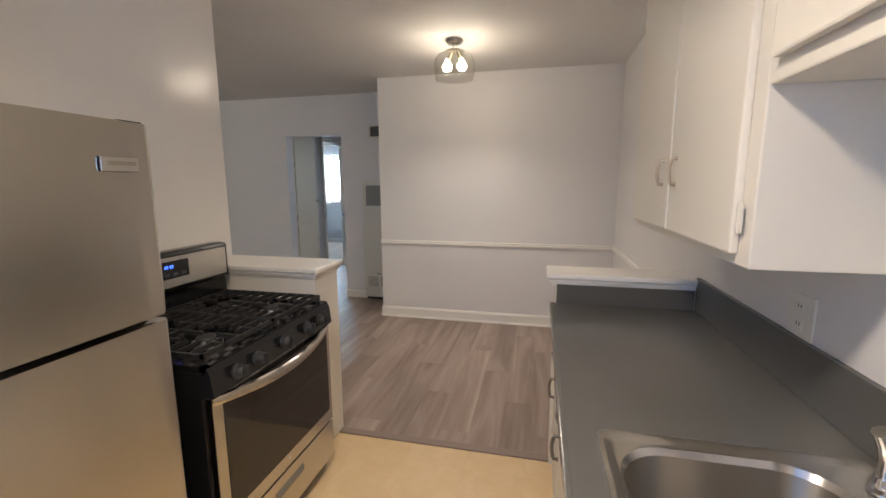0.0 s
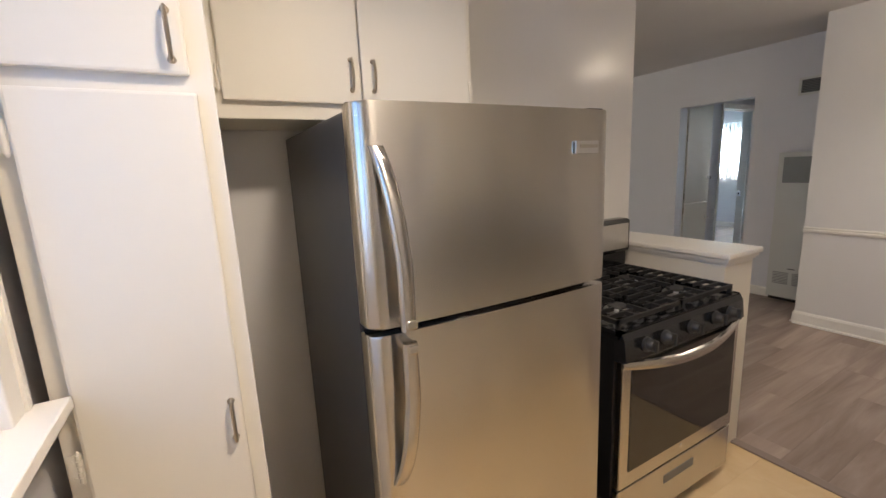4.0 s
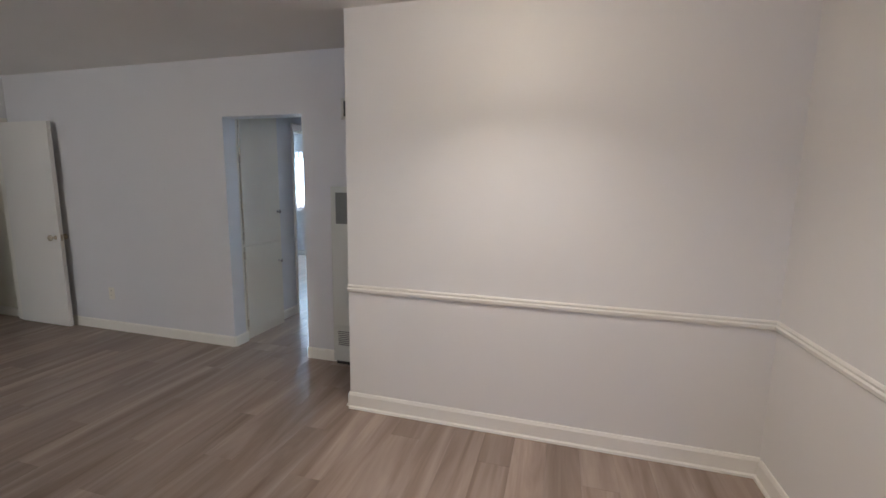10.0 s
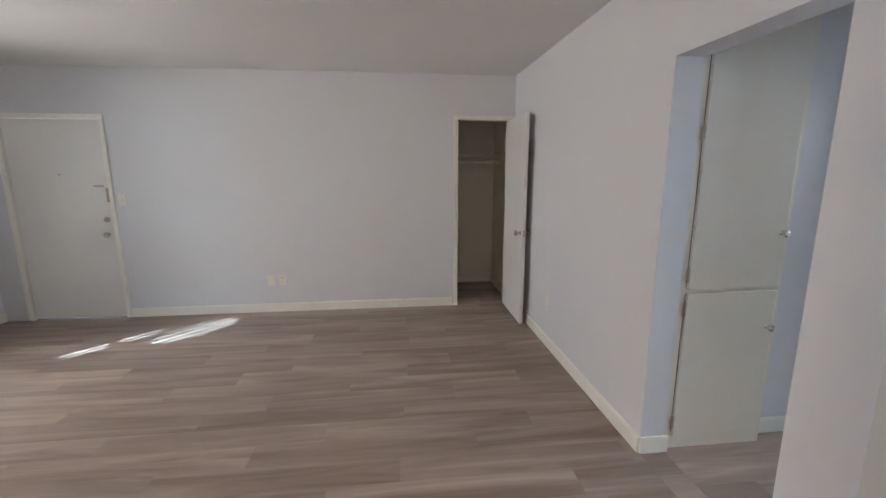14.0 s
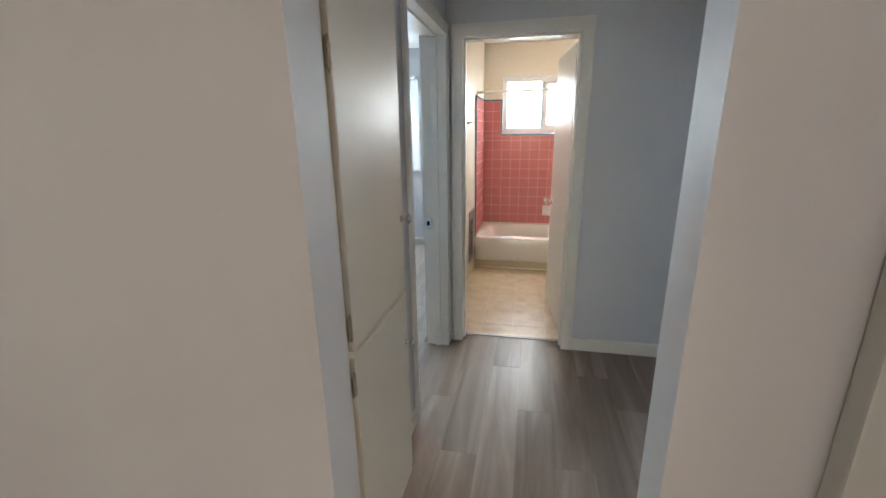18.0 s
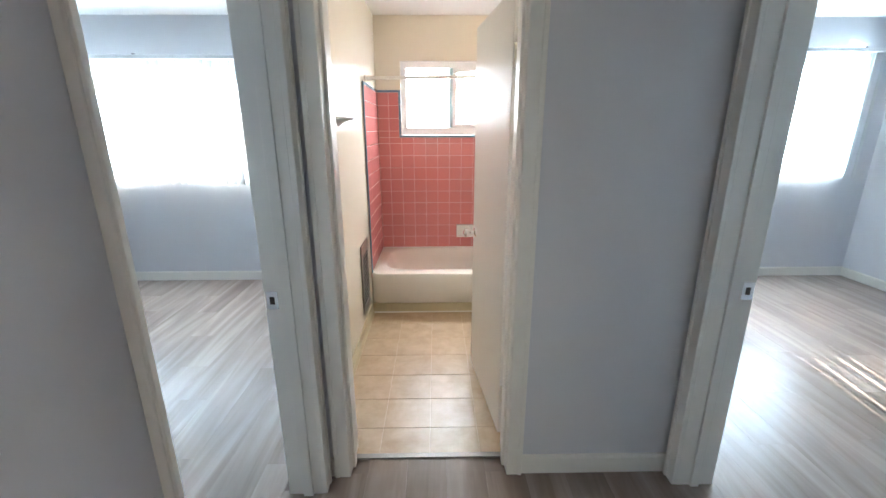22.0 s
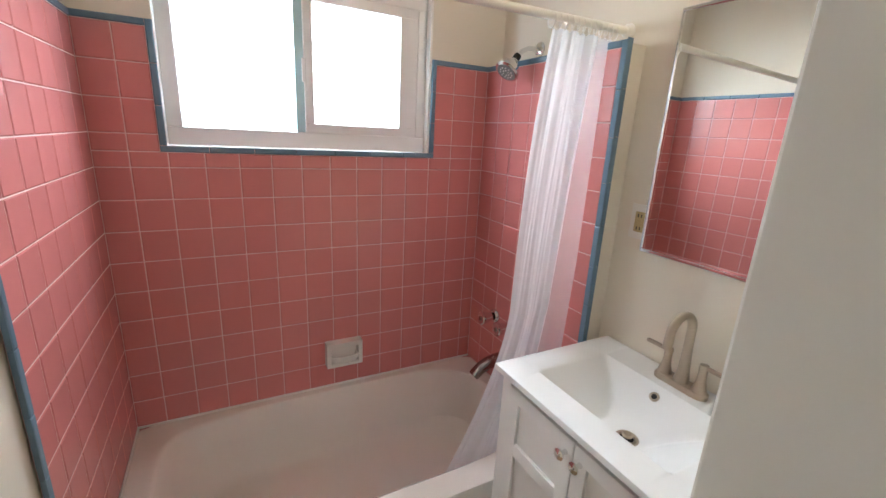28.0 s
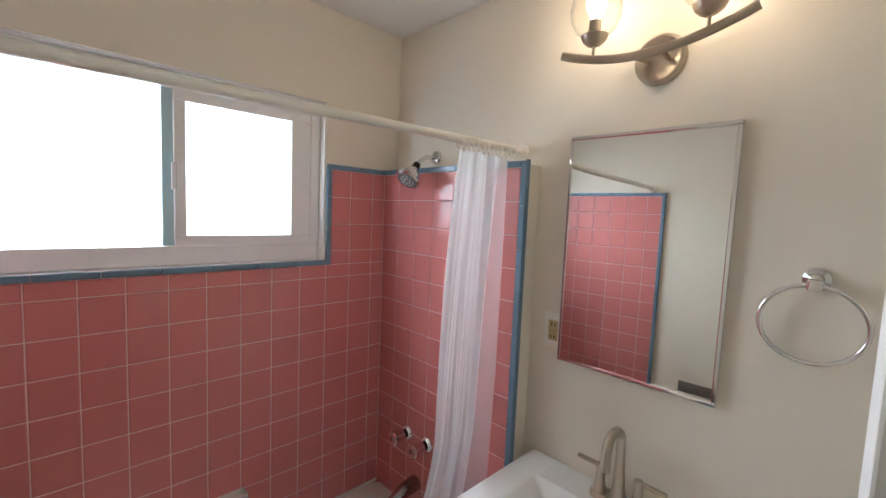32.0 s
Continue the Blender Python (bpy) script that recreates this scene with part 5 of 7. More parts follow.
def vertical_blind(name, x0, x1, z0, z1, y, turn, pitch, label, jitter):
    rng = random.Random(name)
    t = thing(name, ((x0 + x1) / 2, y, z1), label, "blind")
    part("headrail", block(x0 - 0.02, x1 + 0.02, y - 0.022, y + 0.022, z1, z1 + 0.035, 0.004), VINYLW, t)
    for k in range(3):
        xb = x0 + (x1 - x0) * (0.12 + 0.38 * k)
        part("bracket", block(xb - 0.012, xb + 0.012, y - 0.012, y + 0.012, z1 + 0.035, z1 + 0.047, 0.002), GRILLE, t)
    n, rows = 5, 4
    bm = bmesh.new()
    hw, bow = 0.0445, 0.007
    grid = [[bm.verts.new((hw * (2 * i / (n - 1) - 1), bow * (1 - (2 * i / (n - 1) - 1) ** 2), -(z1 - z0) * j / (rows - 1))) for i in range(n)] for j in range(rows)]
    for j in range(rows - 1):
        for i in range(n - 1):
            bm.faces.new((grid[j][i], grid[j][i + 1], grid[j + 1][i + 1], grid[j + 1][i]))
    me = finish("slat", bm, SLAT, True)
    for k in range(int((x1 - x0) / pitch) + 1):
        ob = new("slat", me)
        ob.parent = t
        ob.location = (x0 + 0.03 + k * pitch - (x0 + x1) / 2, 0, -0.002)
        ob.rotation_euler = (radians(rng.uniform(-0.5, 0.5)), radians(rng.uniform(-0.6, 0.6)), radians(turn + rng.uniform(-jitter, jitter)))


# unseen living room blind, added to cut the floor sun patches into stripes
vertical_blind("vertical_blind", -4.46, -2.34, 0.84, 2.14, 1.27, -70, 0.079, "unseen half-turned ivory vertical blind, added over the living room window", 3)
vertical_blind("vertical_blind", -6.56, -4.04, 0.99, 2.095, 10.915, -30, 0.078, "closed ivory vertical blind over the bedroom window", 7)
vertical_blind("vertical_blind", -0.08, 1.43, 1.03, 2.16, 10.915, 33, 0.079, "half-turned ivory vertical blind letting in sun stripes", 5)


# ---- hall ----
def build_linen_cabinet():
    t = thing("linen_cabinet", (-3.06, 6.86, 0), "built-in cream-painted linen cabinet with two stacked doors", "cabinet")
    bm = bmesh.new()
    for y0, y1, z0, z1 in ((6.562, 6.602, 0, H - 0.004), (7.100, 7.135, 0, H - 0.004), (6.602, 7.100, 0, 0.085), (6.602, 7.100, 2.30, H - 0.004), (6.602, 7.1, 0.875, 0.90)):
        cube(bm, -3.139, -3.064, y0, y1, z0, z1)
    part("face_frame", bm, CABINET, t)
    # near-black fill; the shade seen in the door gaps is its colour
    part("shade_fill", block(-3.139, -3.074, 6.602, 7.100, 0.085, 2.30), SLOT, t)
    u = part("upper_door", block(-3.070, -3.050, 6.608, 7.108, 0.897, 2.32, 0.005), CABINET, t)
    knob(u, (-3.050, 7.076, 1.182), (1, 0, 0), 0.019, CHROME, "chrome knob")
    w = part("lower_door", block(-3.070, -3.050, 6.608, 7.108, 0.075, 0.880, 0.005), CABINET, t)
    knob(w, (-3.050, 7.070, 0.686), (1, 0, 0), 0.019, CHROME, "chrome knob")
    for d, zs in ((u, (1.665, 0.975, 2.2)), (w, (0.80, 0.16))):
        for z in zs:
            hinge(d, -3.052, 6.601, z, 1, NICKEL, 0.07)


def build_bath_door():
    ang = math.atan2(9.335 - 8.635, -2.418 + 2.340)
    L = 0.705
    t = thing("bathroom_door", (-2.340, 8.635, 0), "flat white bathroom door standing open against the vanity side", "door")
    m = Matrix.Translation((-2.340, 8.635, 0)) @ Matrix.Rotation(ang, 4, "Z")

    def put(name, bm, material, parent, label="", smooth=False):
        bmesh.ops.transform(bm, matrix=m, verts=bm.verts)
        return part(name, bm, material, parent, label, smooth)

    leaf = put("leaf", block(0.004, L, -0.036, 0, 0.012, 2.020, 0.003), DOORP, t)
    prof = [(0, 0), (0.030, 0), (0.028, 0.006), (0.012, 0.012), (0.011, 0.030), (0.022, 0.038), (0.027, 0.052), (0.024, 0.064), (0.012, 0.070), (0, 0.071)]
    for side, y in ((1, 0.0), (-1, -0.036)):
        put("knob", lathe(prof, (L - 0.062, y, 0.905), (0, side, 0), 22), CHROME, leaf, "polished chrome knob", True)
    put("latch_plate", block(L - 0.001, L + 0.0015, -0.029, -0.007, 0.875, 0.935), CHROME, leaf)
    for z in (0.24, 1.78):
        bm = rod(bmesh.new(), (-0.022, -0.040, z - 0.045), (-0.022, -0.040, z + 0.045), 0.007, seg=12)
        cube(bm, 0.001, 0.004, -0.034, -0.004, z - 0.045, z + 0.045)
        cube(bm, -0.022, 0.003, -0.040, -0.037, z - 0.045, z + 0.045)
        cube(bm, -0.050, -0.022, -0.042, -0.039, z - 0.045, z + 0.045)
        put("hinge", bm, CHROME, leaf, "", True)


def strike(axis, c, u, z, out, label):
    t = thing("strike_plate", (c, u, z) if axis == "x" else (u, c, z), label, "strike plate", "strike plates")
    # the plate lies on a jamb that faces along y (axis x) or along x (axis y)
    if axis == "x":
        part("plate", block(c - 0.022, c + 0.022, *sorted((u, u + out * 0.0025)), z - 0.035, z + 0.035, 0.001), CHROME, t)
        part("latch_hole", block(c - 0.009, c + 0.009, *sorted((u + out * 0.0025, u + out * 0.003)), z - 0.015, z + 0.015), SLOT, t)
    else:
        part("plate", block(*sorted((u, u + out * 0.0025)), c - 0.022, c + 0.022, z - 0.035, z + 0.035, 0.001), CHROME, t)
        part("latch_hole", block(*sorted((u + out * 0.0025, u + out * 0.003)), c - 0.009, c + 0.009, z - 0.015, z + 0.015), SLOT, t)


build_linen_cabinet()
build_bath_door()
strike("x", -3.250, 8.294, 0.895, -1, "chrome strike plate on the bedroom door jamb")
strike("x", -1.469, 8.310, 0.91, -1, "chrome strike plate on the bedroom door jamb")
strike("y", 8.50, -3.035, 0.96, 1, "chrome strike plate on the bathroom door jamb")


# ---- bathroom ----
PITCH, TUBZ, TOP = 0.1135, 0.342, 1.820
BY, LX, RX = 10.945, -3.178, -1.655
lone("tile_bed_north", block(LX - 0.01, RX + 0.01, BY + 0.0008, REAR - 0.001, 0.30, 1.44), GROUT, "pale grout behind the rose wall tiles", "tile backing", kind="structure")
_tb = bmesh.new()
cube(_tb, LX - 0.01, -2.965, BY + 0.0008, REAR - 0.001, 1.44, TOP + 0.02)
cube(_tb, -1.945, RX + 0.01, BY + 0.0008, REAR - 0.001, 1.44, TOP + 0.02)
lone("tile_bed_window", _tb, GROUT, "pale grout beside the bathroom window", "tile backing", kind="structure")
lone("wall_bath_upper", block(-3.19, -2.965, REAR - 0.012, REAR - 0.002, TOP + 0.02, 2.09), B, "cream painted bathroom wall", "wall", kind="structure")
lone("wall_bath_upper", block(-1.945, -1.57, REAR - 0.012, REAR - 0.002, TOP + 0.02, 2.09), B, "cream painted bathroom wall", "wall", kind="structure")
bed_w = lone("tile_bed_west", block(-3.189, LX - 0.0008, 10.165, BY + 0.006, 0.30, TOP + 0.012), GROUT, "pale grout behind the rose wall tiles", "tile backing", kind="structure")
lone("tile_bed_east", block(RX + 0.006, -1.571, 10.162, BY + 0.006, 0.30, TOP + 0.012), B, "furred wall behind the rose tiles at the shower end", "tile backing", kind="structure")
bed_eg = lone("tile_grout_east", block(RX + 0.0008, RX + 0.0058, 10.175, BY + 0.006, 0.30, TOP + 0.006), GROUT, "pale grout behind the rose wall tiles", "tile backing", kind="structure")
bed_n = bpy.data.objects["tile_bed_north"]

_tiles = {}


def tile(parent, axis, c, out, u0, u1, z0, z1, material, name="tile", depth=0.007, gap=0.0032):
    """One glazed tile on a wall face; alike tiles share a mesh."""
    w, h = round(u1 - u0 - gap, 4), round(z1 - z0 - gap, 4)
    if w < 0.008 or h < 0.008:
        return
    key = (axis, w, h, material.name, depth, out)
    if key not in _tiles:
        b, d = min(0.003, w / 4, h / 4), depth
        bm = bmesh.new()
        rings = []
        for inset, o in ((0, 0), (0, d - b * 0.6), (b, d)):
            rings.append([bm.verts.new((out * o, s * (w / 2 - inset), q * (h / 2 - inset)) if axis == "x" else (s * (w / 2 - inset), out * o, q * (h / 2 - inset))) for s, q in ((-1, -1), (1, -1), (1, 1), (-1, 1))])
        for a, bb in zip(rings, rings[1:]):
            for i in range(4):
                bm.faces.new((a[i], a[(i + 1) % 4], bb[(i + 1) % 4], bb[i]))
        bm.faces.new(rings[-1])
        _tiles[key] = finish(name, bm, material)
    ob = new(name, _tiles[key])
    u, z = (u0 + u1) / 2, (z0 + z1) / 2
    ob.location = (c, u, z) if axis == "x" else (u, c, z)
    ob.parent = parent
    return ob


rows = []
z = TOP
while z > TUBZ - 0.02:
    rows.append((max(z - PITCH, TUBZ - 0.012), z))
    z -= PITCH
edges = [LX, *[-2.398 + k * 0.1132 for k in range(-6, 7)], RX]
cols = list(zip(edges, edges[1:]))
WX0, WX1, WZ = -2.985, -1.925, 1.420
for z0, z1 in rows:
    for x0, x1 in cols:
        if z1 <= WZ + 1e-6:
            tile(bed_n, "y", BY + 0.006, -1, x0, x1, z0, z1, PINK)
        elif z0 >= WZ - 1e-6:
            if x1 <= WX0:
                tile(bed_n, "y", BY + 0.006, -1, x0, x1, z0, z1, PINK)
            elif x0 < WX0:
                tile(bed_n, "y", BY + 0.006, -1, x0, WX0, z0, z1, PINK)
            elif x0 >= WX1:
                tile(bed_n, "y", BY + 0.006, -1, x0, x1, z0, z1, PINK)
            elif x1 > WX1:
                tile(bed_n, "y", BY + 0.006, -1, WX1, x1, z0, z1, PINK)
        else:
            tile(bed_n, "y", BY + 0.006, -1, x0, x1, z0, WZ, PINK)
            if x1 <= WX0 or x0 >= WX1:
                tile(bed_n, "y", BY + 0.006, -1, x0, x1, WZ, z1, PINK)
            elif x0 < WX0 and WX0 - x0 > 0.02:
                tile(bed_n, "y", BY + 0.006, -1, x0, WX0, WZ, z1, PINK)
            elif x1 > WX1 and x1 - WX1 > 0.02:
                tile(bed_n, "y", BY + 0.006, -1, WX1, x1, WZ, z1, PINK)
    for k in range(8):
        y1 = BY - k * PITCH
        y0 = max(y1 - PITCH, 10.178)
        if y1 > 10.185:
            tile(bed_w, "x", LX - 0.006, 1, y0, y1, z0, z1, PINK)
        y0 = max(y1 - PITCH, 10.18)
        if y1 > 10.19:
            tile(bed_eg, "x", RX + 0.005, -1, y0, y1, z0, z1, PINK)
# slate-blue bullnose trim
TW, TL = 0.022, 0.152
bt = thing("tile_trim", (-2.4, BY, 1.42), "slate-blue glazed bullnose trim round the rose tiles and window", "tile trim")
bt.matrix_world = Matrix.Identity(4)


def trim_run(axis, c, out, u0, u1, z0, z1):
    """A run of trim pieces along its longer side."""
    if u1 - u0 > z1 - z0:
        n = max(1, round((u1 - u0) / TL))
        for k in range(n):
            tile(bt, axis, c, out, u0 + (u1 - u0) * k / n, u0 + (u1 - u0) * (k + 1) / n, z0, z1, BLUE, "trim_piece", 0.011, 0.0014)
    else:
        n = max(1, round((z1 - z0) / TL))
        for k in range(n):
            tile(bt, axis, c, out, u0, u1, z0 + (z1 - z0) * k / n, z0 + (z1 - z0) * (k + 1) / n, BLUE, "trim_piece", 0.011, 0.0014)


trim_run("y", BY + 0.006, -1, LX, WX0, TOP, TOP + TW)
trim_run("y", BY + 0.006, -1, WX1, RX, TOP, TOP + TW)
trim_run("y", BY + 0.004, -1, WX0, WX1, WZ, WZ + TW)
trim_run("y", BY + 0.004, -1, WX0, WX0 + TW, WZ + TW, TOP + TW)
trim_run("y", BY + 0.004, -1, WX1 - TW, WX1, WZ + TW, TOP + TW)
trim_run("x", LX - 0.006, 1, 10.178, BY, TOP, TOP + TW)
trim_run("x", LX - 0.006, 1, 10.156, 10.178, TUBZ, TOP + TW)
trim_run("x", RX + 0.006, -1, 10.18, BY, TOP, TOP + TW)
trim_run("x", RX + 0.006, -1, 10.156, 10.18, 0.36, TOP + TW)
for k in range(10):
    z0 = 0.36 + k * 0.1487
    tile(bt, "y", 10.162, -1, RX - 0.002, RX + 0.022, z0, z0 + 0.1487, BLUE, "trim_piece", 0.004, 0.0014)

lone("window_reveal_bath", block(-1.957, -1.946, 10.952, 11.04, 1.44, 2.085), TRIM, "white painted window reveal", "window reveal", kind="structure")


def build_bath_window():
    x0, x1, z0, z1, yc = -2.962, -1.948, 1.443, 2.083, 11.02
    t = tagged(thing("window_bath", ((x0 + x1) / 2, yc, z0), "white vinyl sliding bathroom window with frosted glass", "window"), kind="structure")
    b, bb = 0.05, 0.066
    for a in ((x0, x1, z0, z0 + bb), (x0, x1, z1 - b, z1), (x0, x0 + b, z0 + bb, z1 - b), (x1 - b, x1, z0 + bb, z1 - b)):
        part("window_frame", block(a[0], a[1], yc - 0.03, yc + 0.03, a[2], a[3], 0.004), VINYLW, t)
    xm = -2.487
    g = part("pane", block(x0 + b - 0.003, xm, yc + 0.006, yc + 0.010, z0 + bb - 0.003, z1 - b + 0.003), FROST, t, "frosted pane")
    g.visible_shadow = False
    part("meeting_stile", block(xm - 0.027, xm + 0.012, yc - 0.012, yc + 0.012, z0 + bb, z1 - b, 0.002), paint("aqua_tinted_stile", (0.45, 0.62, 0.66), 0.4), t)
    s = 0.036
    a0, a1 = xm + 0.006, x1 - b + 0.004
    sash = part("sash", block(a0, a1, yc - 0.026, yc - 0.002, z0 + bb - 0.004, z0 + bb + s, 0.003), VINYLW, t)
    for c in ((a0, a1, z1 - b - s, z1 - b + 0.004), (a0, a0 + s, z0 + bb + s, z1 - b - s), (a1 - s * 2.3, a1, z0 + bb + s, z1 - b - s)):
        part("sash_rail", block(c[0], c[1], yc - 0.026, yc - 0.002, c[2], c[3], 0.003), VINYLW, sash)
    g = part("pane", block(a0 + s - 0.003, a1 - s * 2.3 + 0.003, yc - 0.016, yc - 0.012, z0 + bb + s - 0.003, z1 - b - s + 0.003), FROST, sash, "frosted pane")
    g.visible_shadow = False
    part("finger_pull", block(xm - 0.004, xm + 0.012, yc - 0.036, yc - 0.026, 1.70, 1.79, 0.004), VINYLW, sash)


build_bath_window()


def build_tub():
    t = thing("bathtub", (-2.415, 10.54, 0), "warm white enamelled alcove bathtub", "bathtub")
    x0, x1, y0, y1 = LX - 0.004, RX + 0.004, 10.135, BY + 0.004
    N = 72

    def rect(x0, x1, y0, y1, z):
        cx, cy, hx, hy = (x0 + x1) / 2, (y0 + y1) / 2, (x1 - x0) / 2, (y1 - y0) / 2
        out = []
        for k in range(N):
            a = 2 * math.pi * (k + 0.5) / N
            c, s = math.cos(a), math.sin(a)
            f = 1 / max(abs(c), abs(s))
            out.append((cx + hx * c * f, cy + hy * s * f, z))
        return out

    def oval(x0, x1, y0, y1, z, p):
        cx, cy, hx, hy = (x0 + x1) / 2, (y0 + y1) / 2, (x1 - x0) / 2, (y1 - y0) / 2
        out = []
        for k in range(N):
            a = 2 * math.pi * (k + 0.5) / N
            c, s = math.cos(a), math.sin(a)
            f = (abs(c) ** p + abs(s) ** p) ** (-1 / p)
            out.append((cx + hx * c * f, cy + hy * s * f, z))
        return out

    z = TUBZ
    rings = [rect(x0, x1, y0 + 0.012, y1, 0.075), rect(x0, x1, y0, y1, 0.10), rect(x0, x1, y0 + 0.002, y1, z - 0.03), rect(x0, x1, y0 + 0.012, y1, z - 0.006), rect(x0 + 0.004, x1 - 0.004, y0 + 0.03, y1 - 0.004, z),
             oval(x0 + 0.085, x1 - 0.065, y0 + 0.105, y1 - 0.045, z, 5.5), oval(x0 + 0.10, x1 - 0.078, y0 + 0.118, y1 - 0.056, z - 0.012, 5), oval(x0 + 0.15, x1 - 0.095, y0 + 0.135, y1 - 0.075, z - 0.12, 4.5),
             oval(x0 + 0.22, x1 - 0.115, y0 + 0.16, y1 - 0.10, 0.10, 4), oval(x0 + 0.28, x1 - 0.16, y0 + 0.20, y1 - 0.14, 0.065, 3.6), oval(x0 + 0.6, x1 - 0.5, y0 + 0.36, y1 - 0.30, 0.06, 2.5)]
    bm = bmesh.new()
    vr = [[bm.verts.new(p) for p in r] for r in rings]
    for a, b in zip(vr, vr[1:]):
        for i in range(N):
            j = (i + 1) % N
            bm.faces.new((a[i], a[j], b[j], b[i]))
    bm.faces.new(vr[-1])
    part("basin", bm, TUBM, t, smooth=True)
    part("base_strip", block(x0, x1, 10.128, 10.15, 0, 0.078, 0.003), COVE, t, "yellowed vinyl strip along the floor")
    part("caulk", block(x0 + 0.01, x1 - 0.01, 10.121, 10.130, -0.002, 0.009, 0.003), PORC, t, "white caulk line")
    part("caulk", block(x0, x1, BY - 0.008, BY + 0.003, z - 0.002, z + 0.006, 0.002), PORC, t)
    part("caulk", block(LX, LX + 0.008, 10.17, BY, z - 0.002, z + 0.006, 0.002), PORC, t)
    part("drain", lathe([(0, 0.002), (0.026, 0.002), (0.03, 0), (0, 0)], (-1.93, 10.53, 0.064), seg=20), NICKEL, t, "brass-stained drain", True)
    part("overflow", lathe([(0, 0.008), (0.03, 0.006), (0.036, 0), (0, 0)], (-1.752, 10.56, 0.225), (-1, 0, 0.15), 20), CHROME, t, "chrome overflow plate", True)


build_tub()


def build_shower_fittings():
    s = thing("shower_fixture", (-1.575, 10.686, 1.89), "chrome shower head on a bent arm", "shower head")
    part("flange", lathe([(0, 0), (0.030, 0), (0.028, 0.006), (0.014, 0.014), (0, 0.014)], (-1.571, 10.686, 1.893), (-1, 0, 0), 24), CHROME, s, smooth=True)
    part("arm", tube([(-1.58, 10.686, 1.893), (-1.64, 10.676, 1.888), (-1.68, 10.668, 1.868), (-1.715, 10.66, 1.838)], 0.0095, 12), CHROME, s, smooth=True)
    ax = Vector((-0.62, -0.10, -0.78)).normalized()
    part("swivel", rod(bmesh.new(), (-1.700, 10.662, 1.851), (-1.716, 10.659, 1.832), 0.0155, seg=16), BLACK, s, "black plastic swivel collar", True)
    part("head", lathe([(0, -0.01), (0.013, -0.01), (0.014, 0.012), (0.017, 0.02), (0.036, 0.04), (0.050, 0.062), (0.052, 0.074), (0.045, 0.079), (0, 0.079)], (-1.708, 10.66, 1.842), ax, 28), CHROME, s, smooth=True)
    part("spray_face", lathe([(0, 0), (0.042, 0), (0.040, 0.002), (0, 0.002)], Vector((-1.708, 10.66, 1.842)) + ax * 0.0785, ax, 24), GRILLE, s, "grey spray face", True)
    e1 = ax.orthogonal().normalized()
    e2 = ax.cross(e1)
    face = Vector((-1.708, 10.66, 1.842)) + ax * 0.0805
    for n, rr in ((6, 0.013), (11, 0.026)):
        for k in range(n):
            c = face + (e1 * math.cos(2 * math.pi * k / n) + e2 * math.sin(2 * math.pi * k / n)) * rr
            part("nozzle", rod(bmesh.new(), c, c + ax * 0.003, 0.003, 0.002, seg=8), PLASTIC, s)
    for y in (10.715, 10.585):
        h = thing("tub_valve", (RX, y, 0.66), "chrome tub valve handle on the tiles", "valve", "tub valves")
        part("escutcheon", lathe([(0, 0), (0.034, 0), (0.033, 0.006), (0.024, 0.014), (0, 0.014)], (RX - 0.002, y, 0.678), (-1, 0, 0), 24), CHROME, h, smooth=True)
        # solid black ring in place of the shaded gap behind the handle
        part("collar", lathe([(0, 0.012), (0.018, 0.012), (0.018, 0.026), (0, 0.026)], (RX - 0.002, y, 0.678), (-1, 0, 0), 20), BLACK, h, "black collar drawn as the dark gap behind the handle", True)
        g = part("handle", lathe([(0, 0.025), (0.020, 0.025), (0.022, 0.034), (0.032, 0.072), (0.032, 0.082), (0.027, 0.086), (0, 0.086)], (RX - 0.002, y, 0.678), (-1, 0, 0), 10), CHROME, h, "faceted chrome handle")
        part("button", lathe([(0, 0), (0.012, 0), (0.010, 0.003), (0, 0.003)], (RX - 0.088, y, 0.678), (-1, 0, 0), 16), DARKCHROME, g, "", True)
    p = thing("tub_spout", (RX, 10.645, 0.46), "dark chrome tub spout with a flared lip", "spout")
    bm = bmesh.new()
    rings = []
    for dx, zc, hw, hz in ((0.0, 0.478, 0.034, 0.030), (0.03, 0.477, 0.032, 0.029), (0.075, 0.468, 0.029, 0.027), (0.112, 0.450, 0.027, 0.026), (0.140, 0.428, 0.028, 0.022), (0.150, 0.418, 0.026, 0.016)):
        rings.append([bm.verts.new((RX - 0.001 - dx - 0.014 * math.sin(a * math.pi / 8) * dx / 0.15, 10.645 + hw * math.copysign(abs(math.cos(a * math.pi / 8)) ** 0.75, math.cos(a * math.pi / 8)), zc + hz * math.sin(a * math.pi / 8))) for a in range(16)])
    for a, b in zip(rings, rings[1:]):
        for q in range(16):
            bm.faces.new((a[q], a[(q + 1) % 16], b[(q + 1) % 16], b[q]))
    bm.faces.new(rings[0][::-1])
    bm.faces.new(rings[-1])
    part("body", bm, DARKCHROME, p, smooth=True)
    r = thing("curtain_rod", (-2.4, 10.235, 1.87), "white shower curtain rod across the tub", "rod")
    part("bar", rod(bmesh.new(), (-3.176, 10.235, 1.866), (-1.574, 10.235, 1.886), 0.0125, seg=18), TRIM, r, smooth=True)
    for x, o in ((-3.176, 1), (-1.574, -1)):
        part("flange", lathe([(0, 0), (0.024, 0), (0.021, 0.012), (0.014, 0.018), (0, 0.018)], (x - o * 0.002, 10.235, 1.866 if o > 0 else 1.886), (o, 0, 0), 20), TRIM, r, smooth=True)


build_shower_fittings()


